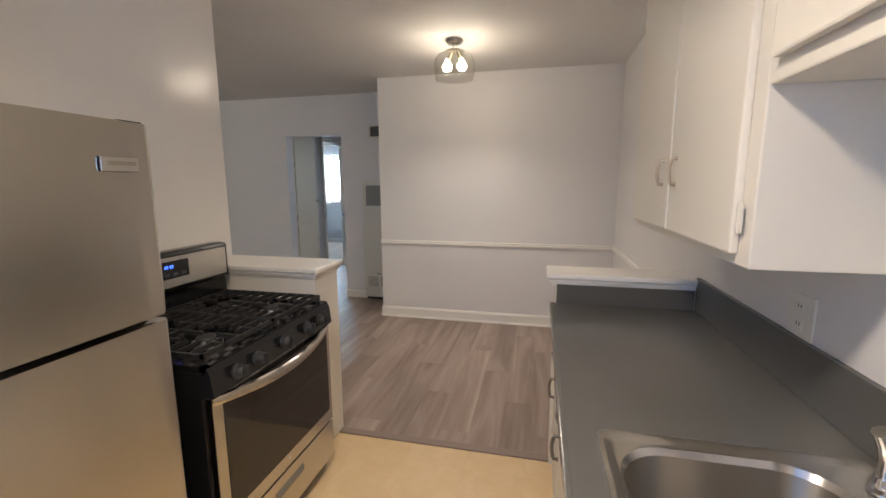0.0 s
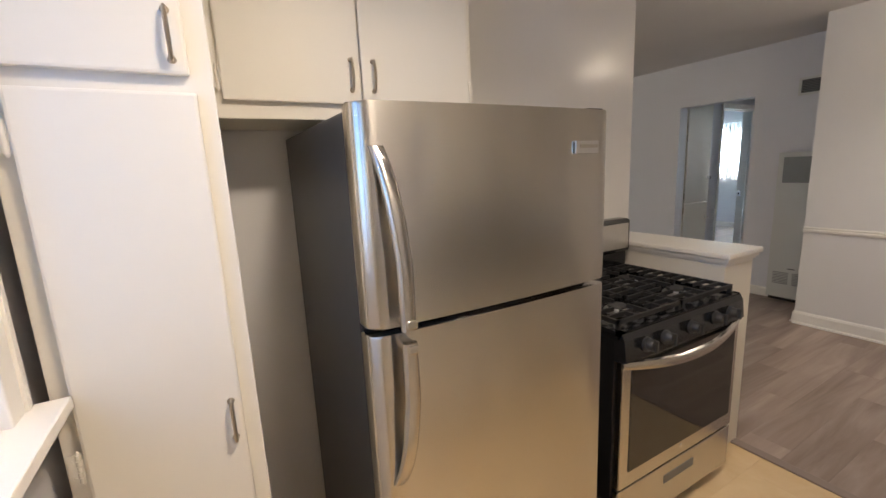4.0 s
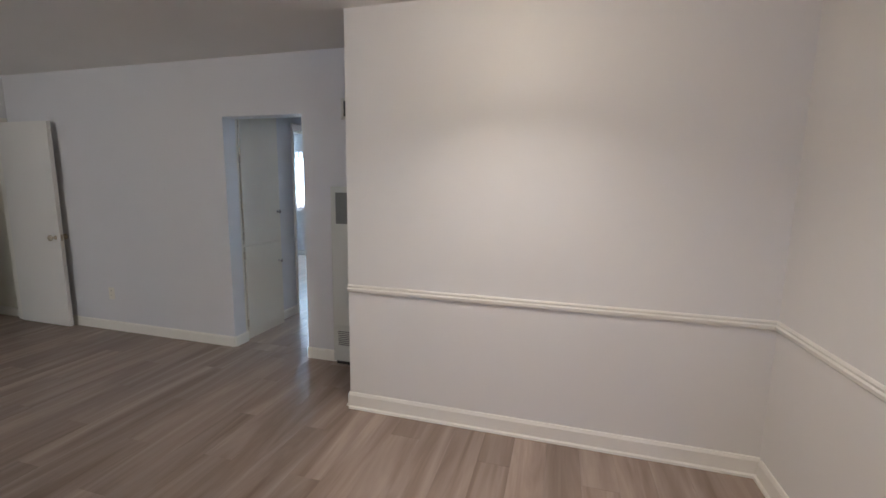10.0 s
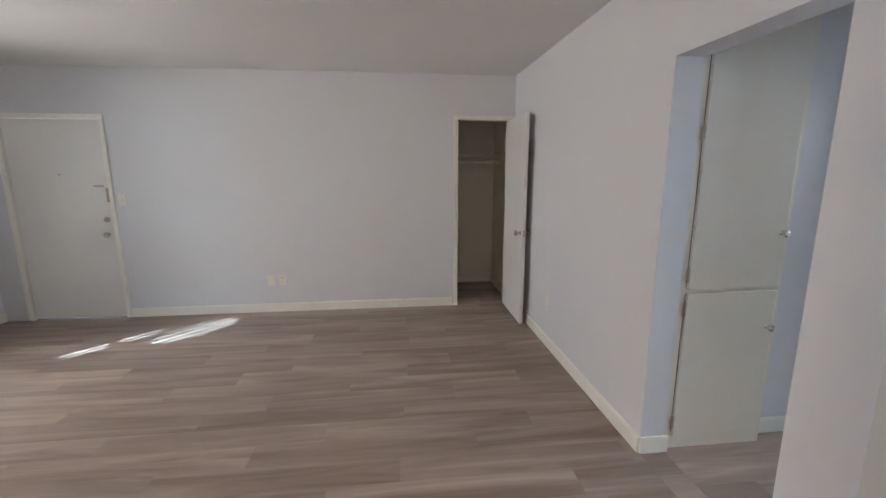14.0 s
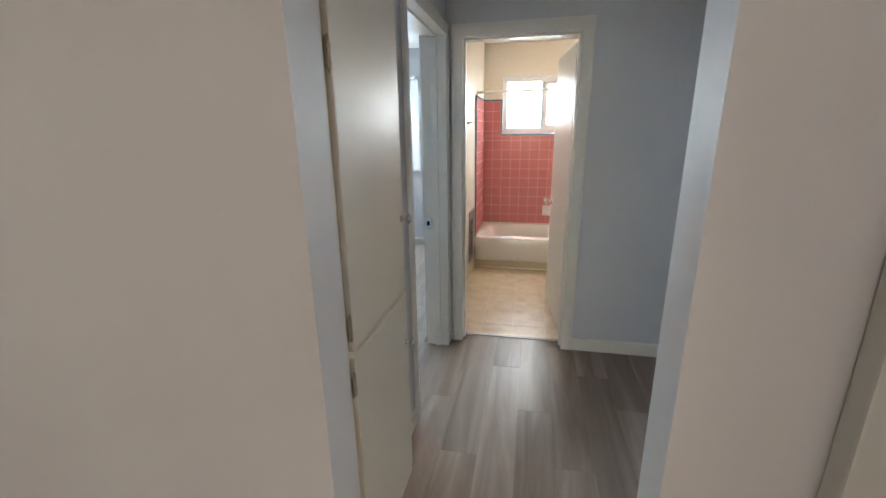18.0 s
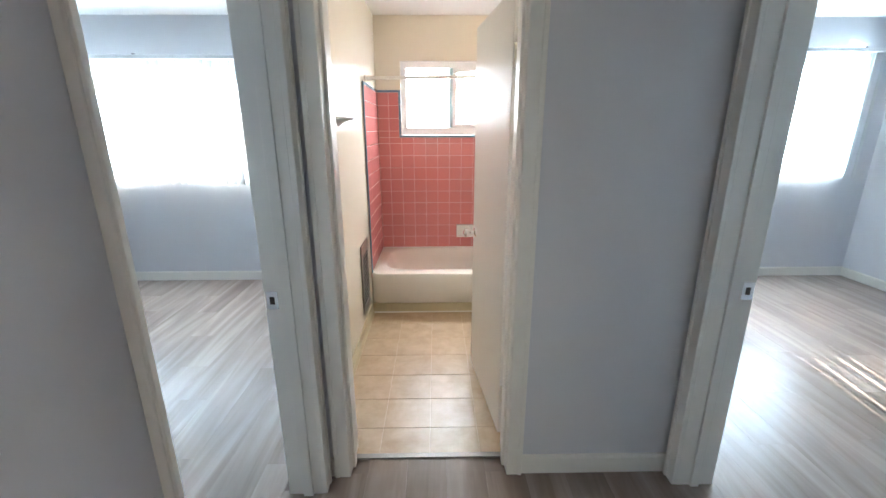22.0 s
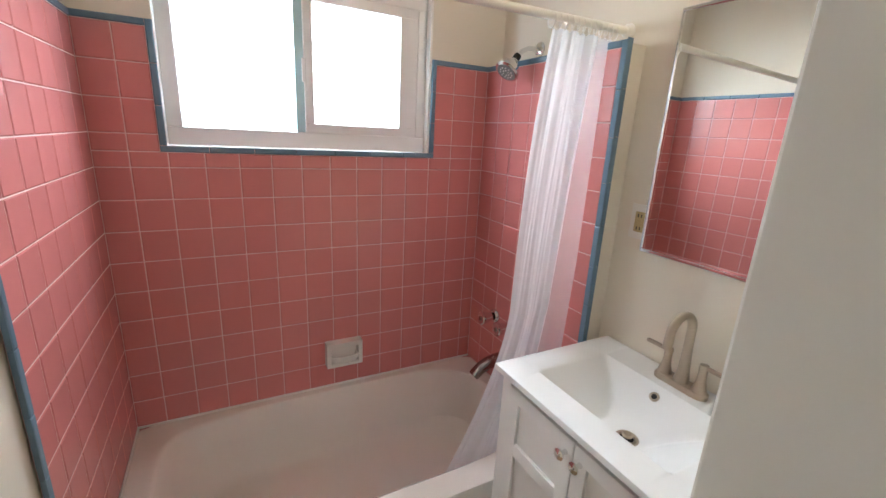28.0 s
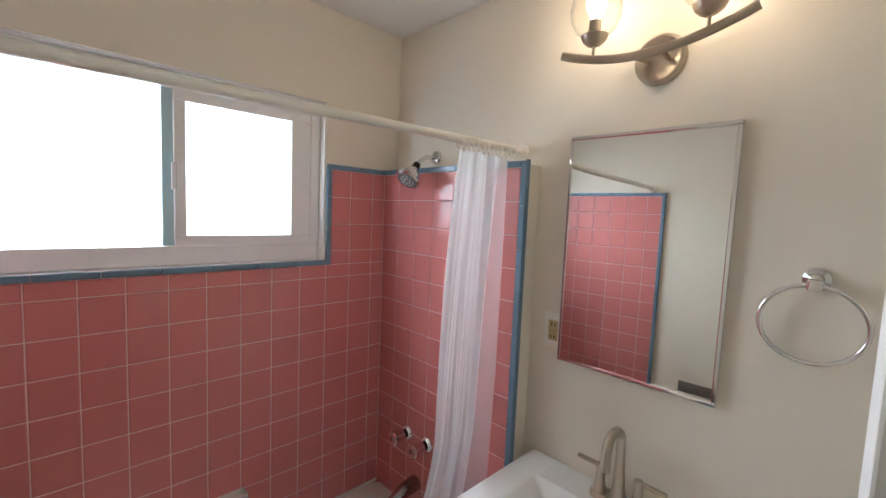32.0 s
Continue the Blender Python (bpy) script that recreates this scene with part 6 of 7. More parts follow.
def build_curtain():
    t = thing("shower_curtain", (-1.85, 10.2, 1.86), "translucent white plastic shower curtain drawn aside into the tub", "shower curtain")
    bm = bmesh.new()
    nu, nz = 150, 36
    grid = []
    for j in range(nz + 1):
        z = 1.852 - (1.852 - 0.20) * j / nz
        f = max(0.0, (0.95 - z) / 0.75)
        left = -1.940 + 0.02 * math.sin(z * 3) + 0.062 * max(0.0, (z - 0.95) / 0.9) - 0.21 * f ** 1.4
        right = -1.712 - 0.065 * min(1, (1.852 - z) / 0.95) - 0.03 * f
        row = []
        for i in range(nu + 1):
            u = i / nu
            down = (1.852 - z) / 1.65
            y = 10.235 + 0.08 * f ** 1.2
            y += 0.013 * math.sin(2 * math.pi * 1.7 * u ** 1.25 + 1.3 * math.sin(1.4 * z) + 0.4) * (0.5 + 0.5 * down)
            y += 0.006 * math.sin(2 * math.pi * (4.6 * u + 0.35 * math.sin(3 * u + 1.7 * z))) * (1 - 0.55 * down)
            y += 0.0035 * math.sin(31 * u * u + 2.3 * z) * math.sin(4.1 * u + 1.1 * z)
            y += 0.0012 * math.sin(83 * u + 3.1 * math.sin(2.2 * z)) * math.sin(9 * u + 1.7 * z + 0.6)
            row.append(bm.verts.new((left + (right - left) * u, y, z)))
        grid.append(row)
    for j in range(nz):
        for i in range(nu):
            bm.faces.new((grid[j][i], grid[j][i + 1], grid[j + 1][i + 1], grid[j + 1][i]))
    part("sheet", bm, CURTAIN, t, smooth=True)
    bm = bmesh.new()
    grid = []
    for j in range(nz + 1):
        z = 1.850 - (1.850 - 0.62) * j / nz
        left = -1.740 - 0.065 * min(1, (1.852 - z) / 0.95)
        right = -1.628 - 0.055 * ((1.85 - z) / 1.23) ** 1.3
        grid.append([bm.verts.new((left + (right - left) * i / 24, 10.240 + 0.006 * math.sin(5.5 * i / 24 + 0.9 * z), z)) for i in range(25)])
    for j in range(nz):
        for i in range(24):
            bm.faces.new((grid[j][i], grid[j][i + 1], grid[j + 1][i + 1], grid[j + 1][i]))
    part("loose_edge", bm, CURTAIN_THIN, t, "single see-through layer", True)
    for k in range(12):
        x = -1.900 + k * 0.0235
        ring = [(x, 10.235 + 0.018 * math.cos(a * math.pi / 8), 1.870 + 0.022 * math.sin(a * math.pi / 8)) for a in range(16)]
        part("ring", tube(ring, 0.0022, 6, closed=True), TRIM, t, smooth=True)


build_curtain()


def build_soap_dish():
    x0, x1, z0, z1 = -2.440, -2.274, 0.458, 0.578
    yf = BY - 0.002
    t = thing("soap_dish", (-2.367, yf, z0), "white ceramic soap dish set in the tiles", "soap dish")
    bm = bmesh.new()
    cube(bm, x0, x1, yf - 0.004, yf + 0.002, z0, z1)
    for a in ((x0, x1, z1 - 0.022, z1), (x0, x0 + 0.020, z0, z1), (x1 - 0.020, x1, z0, z1), (x0, x1, z0, z0 + 0.014)):
        cube(bm, a[0], a[1], yf - 0.046, yf - 0.004, a[2], a[3])
    bmesh.ops.bevel(bm, geom=list(bm.edges), offset=0.003, segments=2, profile=0.6, affect="EDGES")
    part("back", bm, PORC, t)
    # a deep rounded tray with an open top
    bm = bmesh.new()
    rings = []
    for inset, out, z in ((0.026, 0.026, z0 + 0.008), (0.014, 0.046, z0 + 0.018), (0.009, 0.056, z0 + 0.046), (0.010, 0.058, z0 + 0.054), (0.015, 0.055, z0 + 0.057), (0.022, 0.047, z0 + 0.053), (0.028, 0.040, z0 + 0.032), (0.036, 0.030, z0 + 0.026)):
        a0, a1, ring = x0 + inset, x1 - inset, []
        r = min(out * 0.8, 0.034)
        ring.append(bm.verts.new((a0, yf - 0.003, z)))
        for k in range(7):
            a = math.pi / 2 * k / 6
            ring.append(bm.verts.new((a0 + r - r * math.cos(a), yf - (out - r) - r * math.sin(a), z)))
        for k in range(7):
            a = math.pi / 2 * (1 - k / 6)
            ring.append(bm.verts.new((a1 - r + r * math.cos(a), yf - (out - r) - r * math.sin(a), z)))
        ring.append(bm.verts.new((a1, yf - 0.003, z)))
        rings.append(ring)
    for p, q in zip(rings, rings[1:]):
        for i in range(len(p) - 1):
            bm.faces.new((p[i], p[i + 1], q[i + 1], q[i]))
    bm.faces.new(rings[0][::-1])
    bm.faces.new(rings[-1])
    part("tray", bm, PORC, t, smooth=True)


build_soap_dish()


def build_vanity():
    x0, x1, y0, y1, z = -2.050, -1.573, 9.497, 10.103, 0.84
    t = thing("vanity", (-1.82, 9.8, 0), "white shaker vanity cabinet on tapered legs", "vanity")
    part("body", block(x0 + 0.02, x1, y0 + 0.012, y1 - 0.012, 0.335, z - 0.135), VANW, t)
    for a, b in ((y0 + 0.012, y0 + 0.028), (y1 - 0.028, y1 - 0.012)):
        part("side_panel", block(x0 + 0.02, x1, a, b, z - 0.135, z - 0.022), VANW, t)
    for x in (x0 + 0.022, x1 - 0.022):
        for y in (y0 + 0.02, y1 - 0.02):
            bm = bmesh.new()
            w1, w0 = 0.021, 0.013
            lo = [bm.verts.new((x + a * w0, y + b * w0, 0)) for a, b in ((-1, -1), (1, -1), (1, 1), (-1, 1))]
            mi = [bm.verts.new((x + a * w1, y + b * w1, 0.32)) for a, b in ((-1, -1), (1, -1), (1, 1), (-1, 1))]
            hi = [bm.verts.new((x + a * w1, y + b * w1, z - 0.022)) for a, b in ((-1, -1), (1, -1), (1, 1), (-1, 1))]
            for p, q in ((lo, mi), (mi, hi)):
                for i in range(4):
                    bm.faces.new((p[i], p[(i + 1) % 4], q[(i + 1) % 4], q[i]))
            bm.faces.new(lo[::-1])
            bm.faces.new(hi)
            part("leg", bm, VANW, t)
    part("apron", block(x0 + 0.004, x0 + 0.02, y0 + 0.04, y1 - 0.04, 0.315, 0.352, 0.002), VANW, t)
    part("top_rail", block(x0 + 0.004, x0 + 0.02, y0 + 0.04, y1 - 0.04, 0.792, z - 0.022), VANW, t)
    part("bottom_shelf", block(x0 + 0.02, x1 - 0.01, y0 + 0.01, y1 - 0.01, 0.13, 0.15, 0.003), VANW, t)
    ym = 9.785
    for a, b, ky in ((y0 + 0.042, ym - 0.0015, ym - 0.026), (ym + 0.0015, y1 - 0.042, ym + 0.026)):
        d = part("door", block(x0 + 0.007, x0 + 0.015, a, b, 0.356, 0.788), VANW, t)
        s = 0.045
        for c in ((a, b, 0.356, 0.356 + s), (a, b, 0.788 - s, 0.788), (a, a + s, 0.356 + s, 0.788 - s), (b - s, b, 0.356 + s, 0.788 - s), (a + s, b - s, 0.560, 0.604)):
            part("rail" if c[1] - c[0] > c[3] - c[2] else "stile", block(x0 - 0.003, x0 + 0.0075, *c, 0.0018), VANW, d)
        prof = [(0, 0), (0.008, 0), (0.006, 0.006), (0.005, 0.014), (0.010, 0.018), (0.0155, 0.021), (0.0160, 0.025), (0.012, 0.029), (0, 0.031)]
        part("knob", lathe(prof, (x0 - 0.003, ky, 0.742), (-1, 0, 0), 22), CHROME, d, "polished chrome knob", True)
    # ceramic top with a moulded rectangular basin
    s = thing("vanity_sink", (-1.82, 9.8, z - 0.02), "white ceramic vanity top with a moulded rectangular basin", "sink")
    tx0, tx1, ty0, ty1 = -2.074, -1.574, 9.478, 10.122
    bx0, bx1, by0, by1 = -1.980, -1.690, 9.578, 10.036
    nx, ny = 30, 44
    bm = bmesh.new()

    def depth(x, y):
        if not (bx0 <= x <= bx1 and by0 <= y <= by1):
            return 0.0
        front = (x - bx0) * 3.2
        side = min(y - by0, by1 - y) * 0.66
        back = 0.104 * (1 - (1 - min(1.0, (bx1 - x) / 0.16)) ** 2.2)
        return -min(front, side, back, 0.104)

    xs = sorted({tx0, tx0 + 0.004, tx1, *[bx0 + (bx1 - bx0) * k / nx for k in range(nx + 1)]})
    ys = sorted({ty0, ty0 + 0.004, ty1 - 0.004, ty1, *[by0 + (by1 - by0) * k / ny for k in range(ny + 1)]})
    g = [[bm.verts.new((x, y, z - (0.003 if x == tx0 or y in (ty0, ty1) else 0) + depth(x, y))) for y in ys] for x in xs]
    for i in range(len(xs) - 1):
        for j in range(len(ys) - 1):
            bm.faces.new((g[i][j], g[i + 1][j], g[i + 1][j + 1], g[i][j + 1]))
    rim = [g[i][0] for i in range(len(xs))] + [g[-1][j] for j in range(1, len(ys))] + [g[i][-1] for i in range(len(xs) - 2, -1, -1)] + [g[0][j] for j in range(len(ys) - 2, 0, -1)]
    low = [bm.verts.new((v.co.x, v.co.y, z - 0.021)) for v in rim]
    for i in range(len(rim)):
        j = (i + 1) % len(rim)
        bm.faces.new((rim[i], rim[j], low[j], low[i]))
    part("basin", bm, VANTOP, s, smooth=True)
    dx, dz = -1.850, z - 0.104
    part("drain", lathe([(0.019, 0.001), (0.022, 0.004), (0.030, 0.004), (0.033, 0.0), (0.019, 0.0)], (dx, 9.785, dz), seg=28), NICKEL, s, "brushed nickel drain ring", True)
    part("drain_well", lathe([(0, 0.0006), (0.020, 0.0006), (0.020, 0), (0, 0)], (dx, 9.785, dz), seg=24), SLOT, s)
    part("stopper", lathe([(0, 0.016), (0.012, 0.015), (0.0155, 0.011), (0.014, 0.008), (0.004, 0.006), (0.004, 0), (0, 0)], (dx, 9.785, dz), seg=24), NICKEL, s, "pop-up stopper", True)
    ox = -1.712
    oz = z + depth(ox, 9.815) + 0.0005
    part("overflow", lathe([(0.008, 0.002), (0.010, 0.0035), (0.0145, 0.0025), (0.015, 0), (0.008, 0)], (ox, 9.815, oz), (-0.70, 0, 0.72), 20), NICKEL, s, "nickel overflow ring", True)
    part("overflow_hole", lathe([(0, 0.0016), (0.0085, 0.0016), (0.0085, 0), (0, 0)], (ox, 9.815, oz), (-0.70, 0, 0.72), 16), SLOT, s)
    f = thing("bathroom_faucet", (-1.63, 9.795, z), "brushed nickel two-handle gooseneck faucet on the vanity", "faucet")
    fx, fy = -1.632, 9.795
    ring = []
    for k in range(40):
        a = 2 * math.pi * k / 40
        ring.append((fx + 0.026 * math.sin(a), fy + (0.055 if math.cos(a) > 0 else -0.055) + 0.026 * math.cos(a)))
    bm = bmesh.new()
    lv = [[bm.verts.new((fx + (p[0] - fx) * q, fy + (p[1] - fy) * q, zz)) for p in ring] for q, zz in ((1.0, z), (1.0, z + 0.012), (0.93, z + 0.018))]
    for a, b in zip(lv, lv[1:]):
        for i in range(40):
            bm.faces.new((a[i], a[(i + 1) % 40], b[(i + 1) % 40], b[i]))
    bm.faces.new(lv[-1])
    part("base_plate", bm, NICKEL, f, smooth=True)
    pts = [(fx, fy, z + 0.015), (fx, fy, z + 0.05), (fx - 0.002, fy, z + 0.11), (fx - 0.004, fy, z + 0.165)]
    rad = [0.023, 0.017, 0.0135, 0.0125]
    for k in range(1, 13):
        a = math.pi * k / 12 * 1.04
        pts.append((fx - 0.004 - 0.049 * (1 - math.cos(a)), fy, z + 0.185 + 0.052 * math.sin(a)))
        rad.append(0.0125)
    pts += [(fx - 0.103, fy, z + 0.155), (fx - 0.104, fy, z + 0.145)]
    rad += [0.0128, 0.0128]
    part("spout", tube(pts, 0.0125, 16, rad), NICKEL, f, "gooseneck spout", True)
    for o in (-1, 1):
        h = part("handle", lathe([(0, 0), (0.022, 0), (0.018, 0.012), (0.013, 0.035), (0.0115, 0.055), (0.0125, 0.078), (0.0115, 0.084), (0, 0.086)], (fx, fy + o * 0.054, z + 0.016), seg=20), NICKEL, f, smooth=True)
        part("lever", block(fx - 0.007, fx + 0.007, *sorted((fy + o * 0.050, fy + o * 0.128)), z + 0.088, z + 0.098, 0.003), NICKEL, h)


build_vanity()


def build_mirror():
    y0, y1, z0, z1, xf = 9.590, 10.042, 1.191, 1.913, -1.586
    t = thing("mirror", (-1.58, 9.816, z0), "frameless-look wall mirror in a thin chrome frame above the vanity", "mirror")
    part("backing", block(xf + 0.0135, -1.571, y0 + 0.004, y1 - 0.004, z0 + 0.004, z1 - 0.004), DARKGREY, t)
    bm = block(xf + 0.0040, xf + 0.0055, y0 + 0.008, y1 - 0.008, z0 + 0.008, z1 - 0.008)
    for v in bm.verts:
        v.co.x -= 0.034 * (v.co.y - (y0 + y1) / 2)
    part("mirror_glass", bm, MIRROR, t, "silvered glass, hung slightly askew")
    for a, b, c, d in ((y0, y1, z0, z0 + 0.011), (y0, y1, z1 - 0.011, z1), (y0, y0 + 0.011, z0 + 0.011, z1 - 0.011), (y1 - 0.011, y1, z0 + 0.011, z1 - 0.011)):
        part("frame_bar", block(xf - 0.004, xf + 0.014, a, b, c, d, 0.003), CHROME, t, "thin chrome frame")


build_mirror()


def build_sconce():
    cy, cz, x = 9.798, 2.085, -1.685
    t = thing("vanity_light", (-1.57, cy, cz), "brushed nickel two-light vanity sconce with clear tulip shades, lit", "wall lamp")
    part("backplate", lathe([(0, 0.016), (0.046, 0.016), (0.052, 0.019), (0.058, 0.020), (0.064, 0.016), (0.068, 0.006), (0.068, 0), (0, 0)], (-1.571, cy, cz + 0.015), (-1, 0, 0), 36), NICKEL, t, smooth=True)
    for o in (-0.035, 0.035):
        part("arm", tube([(-1.585, cy + o * 0.7, cz + 0.010), (-1.63, cy + o * 0.9, cz + 0.006), (x, cy + o, cz + 0.004)], 0.006, 10), NICKEL, t, smooth=True)
    pts = [(x, cy + 0.236 * k / 10, cz + 0.048 * (k / 10) ** 2) for k in range(-10, 11)]
    part("bow_bar", tube(pts, 0.0085, 8, flat=1.45), NICKEL, t, "bowed nickel bar", True)
    for o in (-0.140, 0.140):
        z = cz + 0.048 * (0.14 / 0.236) ** 2
        part("post", rod(bmesh.new(), (x, cy + o, z), (x, cy + o, z + 0.038), 0.0045, seg=10), NICKEL, t, smooth=True)
        c = part("cup", lathe([(0, 0), (0.008, 0), (0.020, 0.005), (0.032, 0.016), (0.037, 0.028), (0.036, 0.031), (0, 0.030)], (x, cy + o, z + 0.034), seg=24), NICKEL, t, smooth=True)
        part("socket", lathe([(0, 0), (0.016, 0), (0.016, 0.04), (0, 0.04)], (x, cy + o, z + 0.064), seg=18), NICKEL, c, smooth=True)
        prof = [(0.029, 0.064), (0.052, 0.078), (0.066, 0.105), (0.069, 0.135), (0.062, 0.165), (0.050, 0.195), (0.048, 0.195), (0.060, 0.165), (0.067, 0.135), (0.064, 0.106), (0.050, 0.080), (0.029, 0.066)]
        s = part("shade", lathe(prof, (x, cy + o, z), seg=32), THINGLASS, t, "clear glass tulip shade", True)
        s.visible_shadow = False
        b = part("bulb", lathe([(0, 0.104), (0.013, 0.104), (0.014, 0.115), (0.026, 0.140), (0.026, 0.158), (0.016, 0.174), (0, 0.18)], (x, cy + o, z), seg=20), BULB, t, "lit bulb", True)
        b.visible_shadow = False


build_sconce()
plate("outlet_plate", "x", -1.57, -1, 10.070, 1.281, "white outlet plate with a tan ground-fault socket by the mirror", "gfci", GOLDPL)


def build_towel_fittings():
    t = thing("towel_ring", (-1.57, 9.428, 1.54), "chrome towel ring on a round wall mount", "towel ring")
    part("mount", lathe([(0, 0), (0.026, 0), (0.025, 0.007), (0.014, 0.012), (0.012, 0.03), (0, 0.031)], (-1.571, 9.428, 1.546), (-1, 0, 0), 24), CHROME, t, smooth=True)
    part("clasp", block(-1.612, -1.588, 9.414, 9.442, 1.522, 1.548, 0.005), CHROME, t)
    part("ring", tube([(-1.602, 9.428 + 0.092 * math.sin(k * math.pi / 32), 1.448 + 0.086 * math.cos(k * math.pi / 32)) for k in range(64)], 0.0055, 10, closed=True), CHROME, t, smooth=True)
    t = thing("towel_bar", (-3.19, 9.2, 1.56), "chrome towel bar on two flared posts", "towel bar")
    for y in (8.800, 9.270):
        part("post", tube([(-3.189, y, 1.545), (-3.16, y, 1.552), (-3.12, y, 1.560), (-3.098, y, 1.562)], 0.014, 14, [0.030, 0.019, 0.012, 0.014], flat=1.15), SATIN, t, "flared post", True)
    part("bar", rod(bmesh.new(), (-3.100, 8.785, 1.562), (-3.100, 9.295, 1.562), 0.0095, seg=16), SATIN, t, smooth=True)
    v = thing("heater_grille", (-3.19, 9.86, 0.17), "chrome-plated wall heater grille with slanted louvres", "vent")
    y0, y1, z0, z1, x = 9.715, 10.000, 0.165, 0.692, -3.188
    part("backing", block(x, x + 0.003, y0 + 0.01, y1 - 0.01, z0 + 0.01, z1 - 0.01), SLOT, v)
    bm = bmesh.new()
    for a in ((y0, y1, z0, z0 + 0.04), (y0, y1, z1 - 0.085, z1), (y0, y0 + 0.035, z0 + 0.04, z1 - 0.085), (y1 - 0.035, y1, z0 + 0.04, z1 - 0.085)):
        cube(bm, x + 0.003, x + 0.012, *a)
    part("frame", bm, GRILLEW, v)
    for c in (0, 1):
        ya, yb = (y0 + 0.035, (y0 + y1) / 2 - 0.004) if c == 0 else ((y0 + y1) / 2 + 0.004, y1 - 0.035)
        for k in range(12):
            z = z0 + 0.052 + k * 0.0328
            bm = bmesh.new()
            vs = [bm.verts.new(p) for p in ((x + 0.004, ya, z), (x + 0.012, ya, z + 0.010), (x + 0.012, yb, z + 0.010), (x + 0.004, yb, z), (x + 0.004, ya, z + 0.003), (x + 0.012, ya, z + 0.013), (x + 0.012, yb, z + 0.013), (x + 0.004, yb, z + 0.003))]
            for q in ((0, 1, 2, 3), (7, 6, 5, 4), (0, 4, 5, 1), (1, 5, 6, 2), (2, 6, 7, 3), (3, 7, 4, 0)):
                bm.faces.new([vs[i] for i in q])
            # lighter chrome than the frame, as if catching the window
            part("louvre", bm, SATIN, v)
    for y in (y0 + 0.03, y1 - 0.03):
        part("screw", lathe([(0, 0.003), (0.005, 0.002), (0.006, 0), (0, 0)], (x + 0.012, y, z1 - 0.02), (1, 0, 0), 12), GRILLEW, v, smooth=True)


build_towel_fittings()


def build_toilet():
    t = thing("toilet", (-1.9, 9.02, 0), "white porcelain toilet with a closed seat beside the vanity", "toilet")
    cy = 9.0
    part("tank", block(-1.765, -1.585, cy - 0.205, cy + 0.205, 0.375, 0.70, 0.02, 3), PORC, t, smooth=True)
    part("tank_lid", block(-1.775, -1.582, cy - 0.215, cy + 0.215, 0.70, 0.735, 0.012, 3), PORC, t, smooth=True)
    part("flush_lever", block(-1.785, -1.765, cy + 0.10, cy + 0.17, 0.635, 0.655, 0.006), CHROME, t)

    def ring(cx, hx, hy, z, n=36):
        return [(cx + hx * math.cos(2 * math.pi * k / n), cy + hy * math.sin(2 * math.pi * k / n) * (0.88 + 0.12 * math.cos(2 * math.pi * k / n)), z) for k in range(n)]

    def loft(rings, cap=True):
        bm = bmesh.new()
        vr = [[bm.verts.new(p) for p in r] for r in rings]
        n = len(vr[0])
        for a, b in zip(vr, vr[1:]):
            for i in range(n):
                bm.faces.new((a[i], a[(i + 1) % n], b[(i + 1) % n], b[i]))
        if cap:
            bm.faces.new(vr[0][::-1])
            bm.faces.new(vr[-1])
        return bm

    part("bowl", loft([ring(-1.90, 0.20, 0.11, 0), ring(-1.90, 0.19, 0.10, 0.03), ring(-1.91, 0.17, 0.095, 0.14), ring(-1.96, 0.22, 0.15, 0.27), ring(-1.985, 0.245, 0.178, 0.355), ring(-1.985, 0.248, 0.18, 0.385)]), PORC, t, smooth=True)
    part("seat", loft([ring(-1.98, 0.250, 0.182, 0.386), ring(-1.98, 0.254, 0.186, 0.394), ring(-1.98, 0.250, 0.182, 0.404)]), VANW, t, smooth=True)
    part("seat_lid", loft([ring(-1.98, 0.250, 0.182, 0.405), ring(-1.98, 0.253, 0.185, 0.414), ring(-1.98, 0.235, 0.165, 0.425)]), VANW, t, smooth=True)


build_toilet()


# ---- floor pieces ----
def lay_planks(parent, x0, x1, y0, y1, holes=(), width=0.178, length=1.22, seed=3):
    """Planks that run along y, each an object; alike planks share a mesh."""
    rng = random.Random(seed)
    meshes = {}

    def lay(xa, xb, ya, yb):
        w, l = round(xb - xa - 0.0004, 4), round(yb - ya - 0.0004, 4)
        if w < 0.02 or l < 0.03:
            return
        if (w, l) not in meshes:
            bm, b = bmesh.new(), 0.0003
            rings = [[bm.verts.new((s * (w / 2 - i), q * (l / 2 - i), z)) for s, q in ((-1, -1), (1, -1), (1, 1), (-1, 1))] for i, z in ((0, -0.008), (0, -0.0006), (b, 0))]
            for a, c in zip(rings, rings[1:]):
                for i in range(4):
                    bm.faces.new((a[i], a[(i + 1) % 4], c[(i + 1) % 4], c[i]))
            bm.faces.new(rings[-1])
            meshes[w, l] = finish("plank", bm, PLANK)
        ob = new("plank", meshes[w, l])
        ob.location = ((xa + xb) / 2, (ya + yb) / 2, -0.004 + 0.004)
        ob.parent = parent

    k, x = 0, x0
    while x < x1 - 0.005:
        xb = min(x + width, x1)
        y = y0 - (k * 0.41 + rng.uniform(0, 0.12)) % length
        while y < y1 - 0.005:
            ya, yb = max(y, y0), min(y + length, y1)
            spans = [(ya, yb)]
            for hx0, hx1, hy0, hy1 in holes:
                if x < hx1 - 0.02 and xb > hx0 + 0.02:
                    spans = [s for a, b in spans for s in ((a, min(b, hy0)), (max(a, hy1), b)) if s[1] - s[0] > 0.02]
            for a, b in spans:
                lay(x, xb, a, b)
            y += length
        x = xb
        k += 1


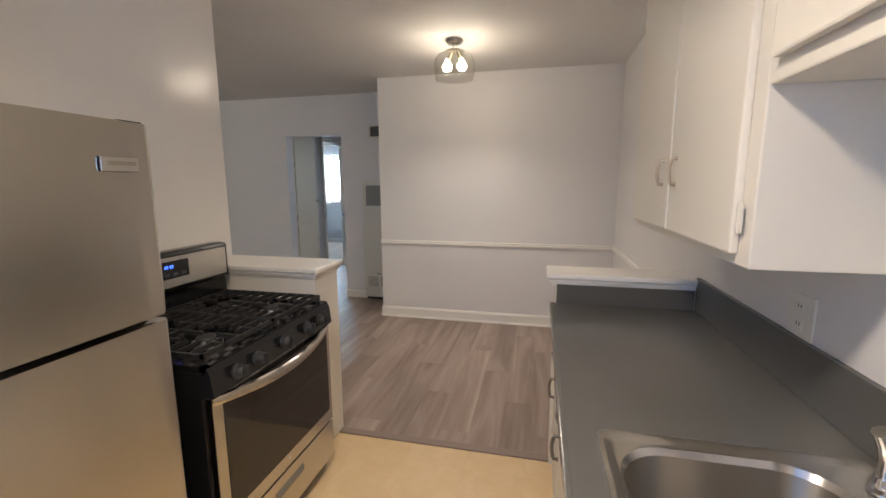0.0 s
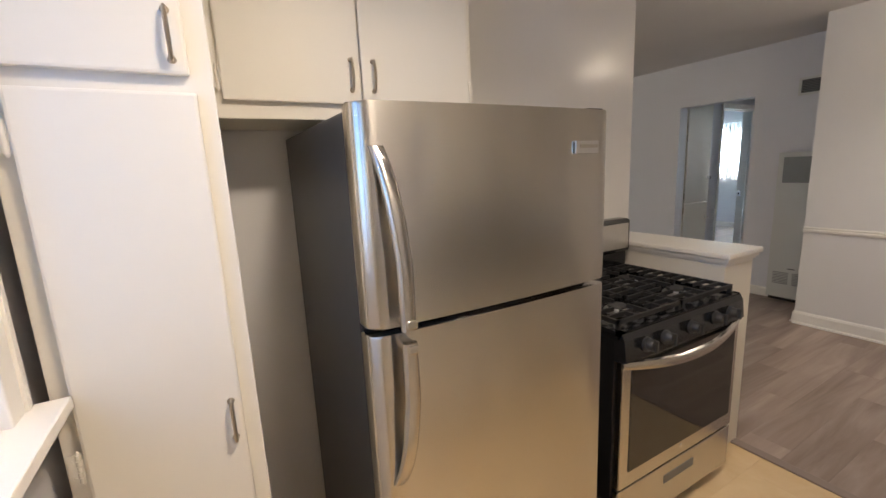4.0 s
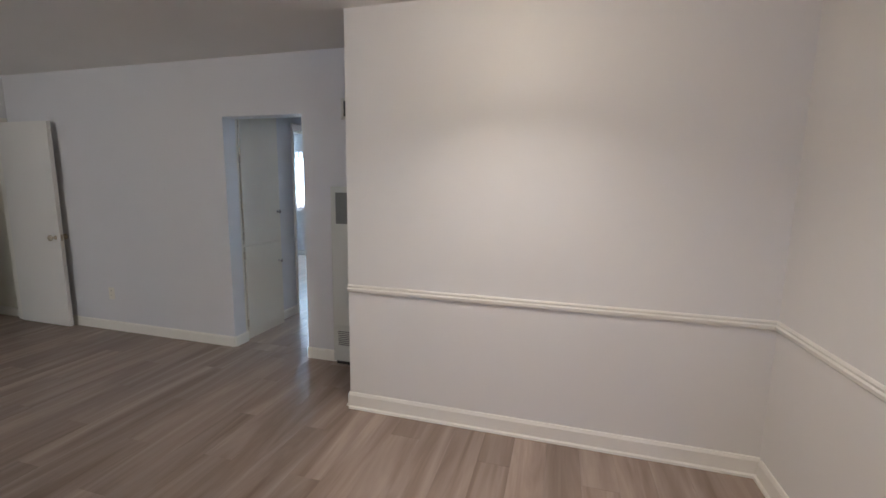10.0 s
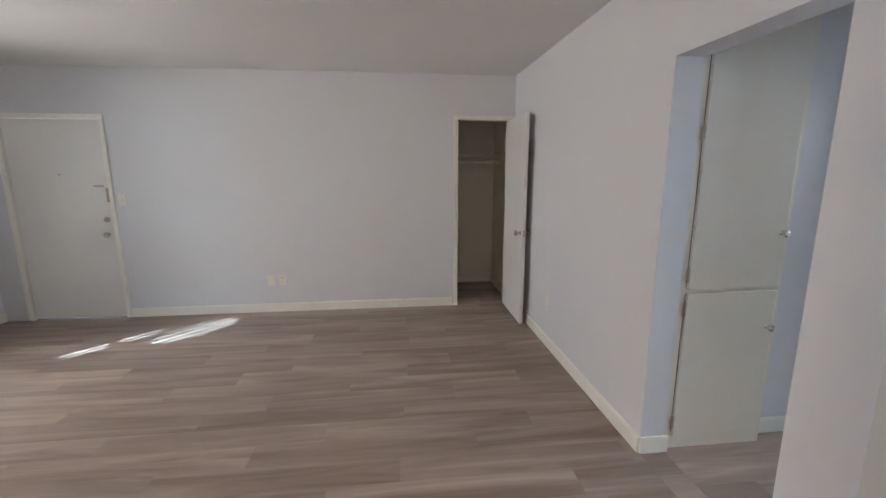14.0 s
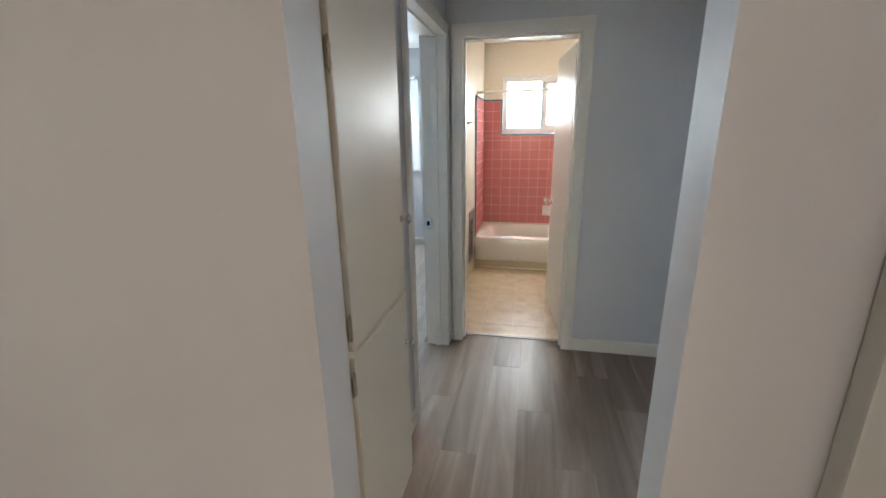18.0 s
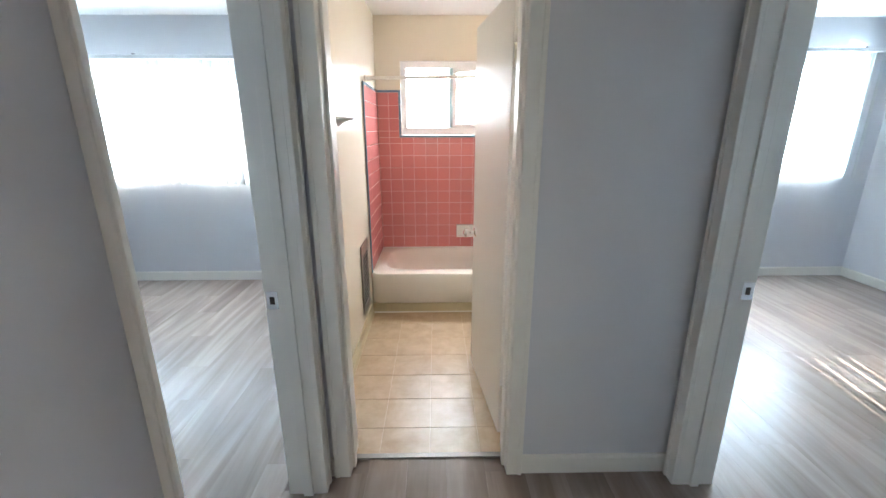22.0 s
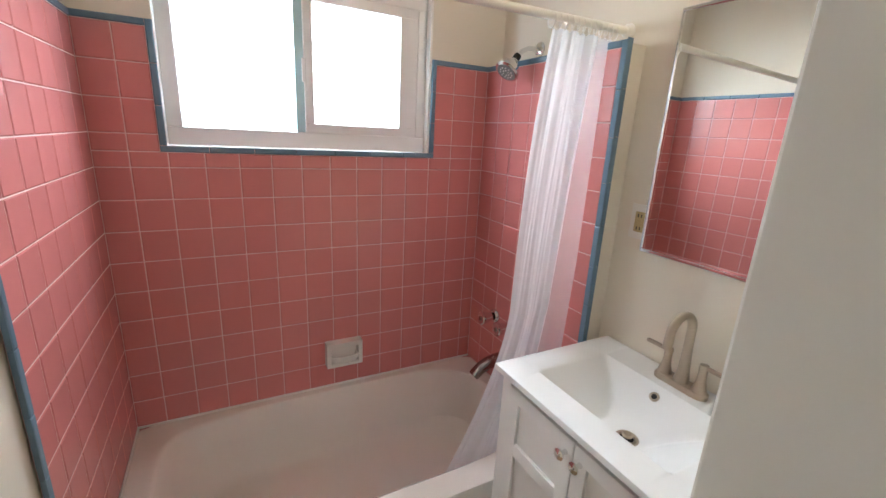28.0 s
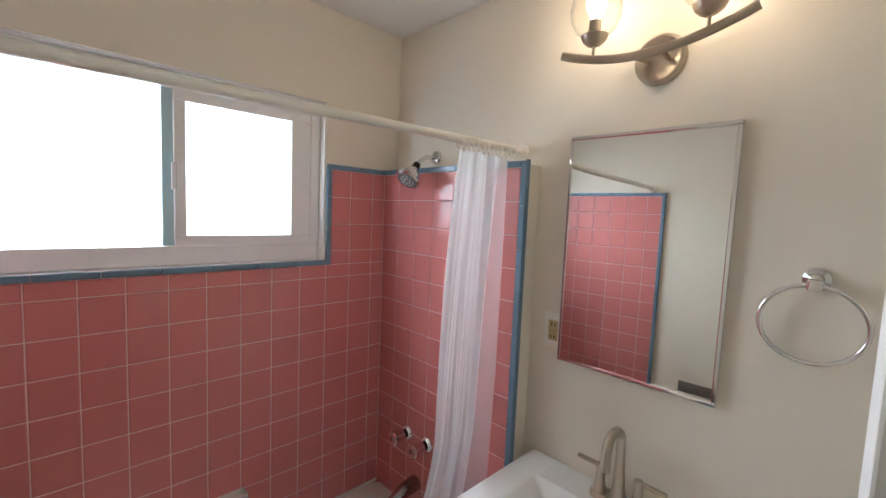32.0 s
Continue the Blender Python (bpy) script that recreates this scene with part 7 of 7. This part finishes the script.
lay_planks(floor, -5.645, 0.75, 1.2, 6.42, ((-1.87, 0.76, 1.0, 3.71), (-1.57, 0.76, 5.80, 6.5)), seed=3)
lay_planks(floor, -3.047, -2.292, 6.42, 6.56, seed=4)
lay_planks(floor, -3.14, -1.60, 6.56, 8.50, ((-2.319, -1.59, 8.40, 8.6), (-3.20, -3.053, 8.40, 8.6)), seed=5)
lay_planks(floor, -7.0, -3.31, 7.0, REAR, seed=6)
lay_planks(floor, -3.31, -3.14, 7.472, 8.312, seed=9)
lay_planks(floor, -1.43, 1.65, 7.0, REAR, seed=7)
lay_planks(floor, -1.60, -1.43, 7.426, 8.328, seed=10)
lay_planks(floor, -6.6, -5.645, 5.3, 6.42, ((-5.765, -5.64, 5.2, 5.81),), seed=8)


def lay_tiles(parent, x0, x1, y0, y1, size, material, ox=0.0, oy=0.0, gap=0.0014):
    meshes = {}
    x = x0 - ox
    while x < x1:
        y = y0 - oy
        while y < y1:
            xa, xb, ya, yb = max(x, x0), min(x + size, x1), max(y, y0), min(y + size, y1)
            w, l = round(xb - xa - gap, 4), round(yb - ya - gap, 4)
            if w > 0.01 and l > 0.01:
                if (w, l) not in meshes:
                    bm, b = bmesh.new(), gap * 0.7
                    rings = [[bm.verts.new((s * (w / 2 - i), q * (l / 2 - i), z)) for s, q in ((-1, -1), (1, -1), (1, 1), (-1, 1))] for i, z in ((0, -0.004), (0, -0.0005), (b, 0))]
                    for a, c in zip(rings, rings[1:]):
                        for i in range(4):
                            bm.faces.new((a[i], a[(i + 1) % 4], c[(i + 1) % 4], c[i]))
                    bm.faces.new(rings[-1])
                    meshes[w, l] = finish("floor_tile", bm, material)
                ob = new("floor_tile", meshes[w, l])
                ob.location = ((xa + xb) / 2, (ya + yb) / 2, -0.001)
                ob.parent = parent
            y += size
        x += size


lay_tiles(kitchen_floor, -1.755, 0.75, 1.2, 3.69, 0.305, KFLOOR, 0.05, 0.1, 0.0004)
lay_tiles(bath_floor, -3.19, -1.57, 8.51, 10.14, 0.243, BFLOOR, 0.221, 0.055, 0.0020)
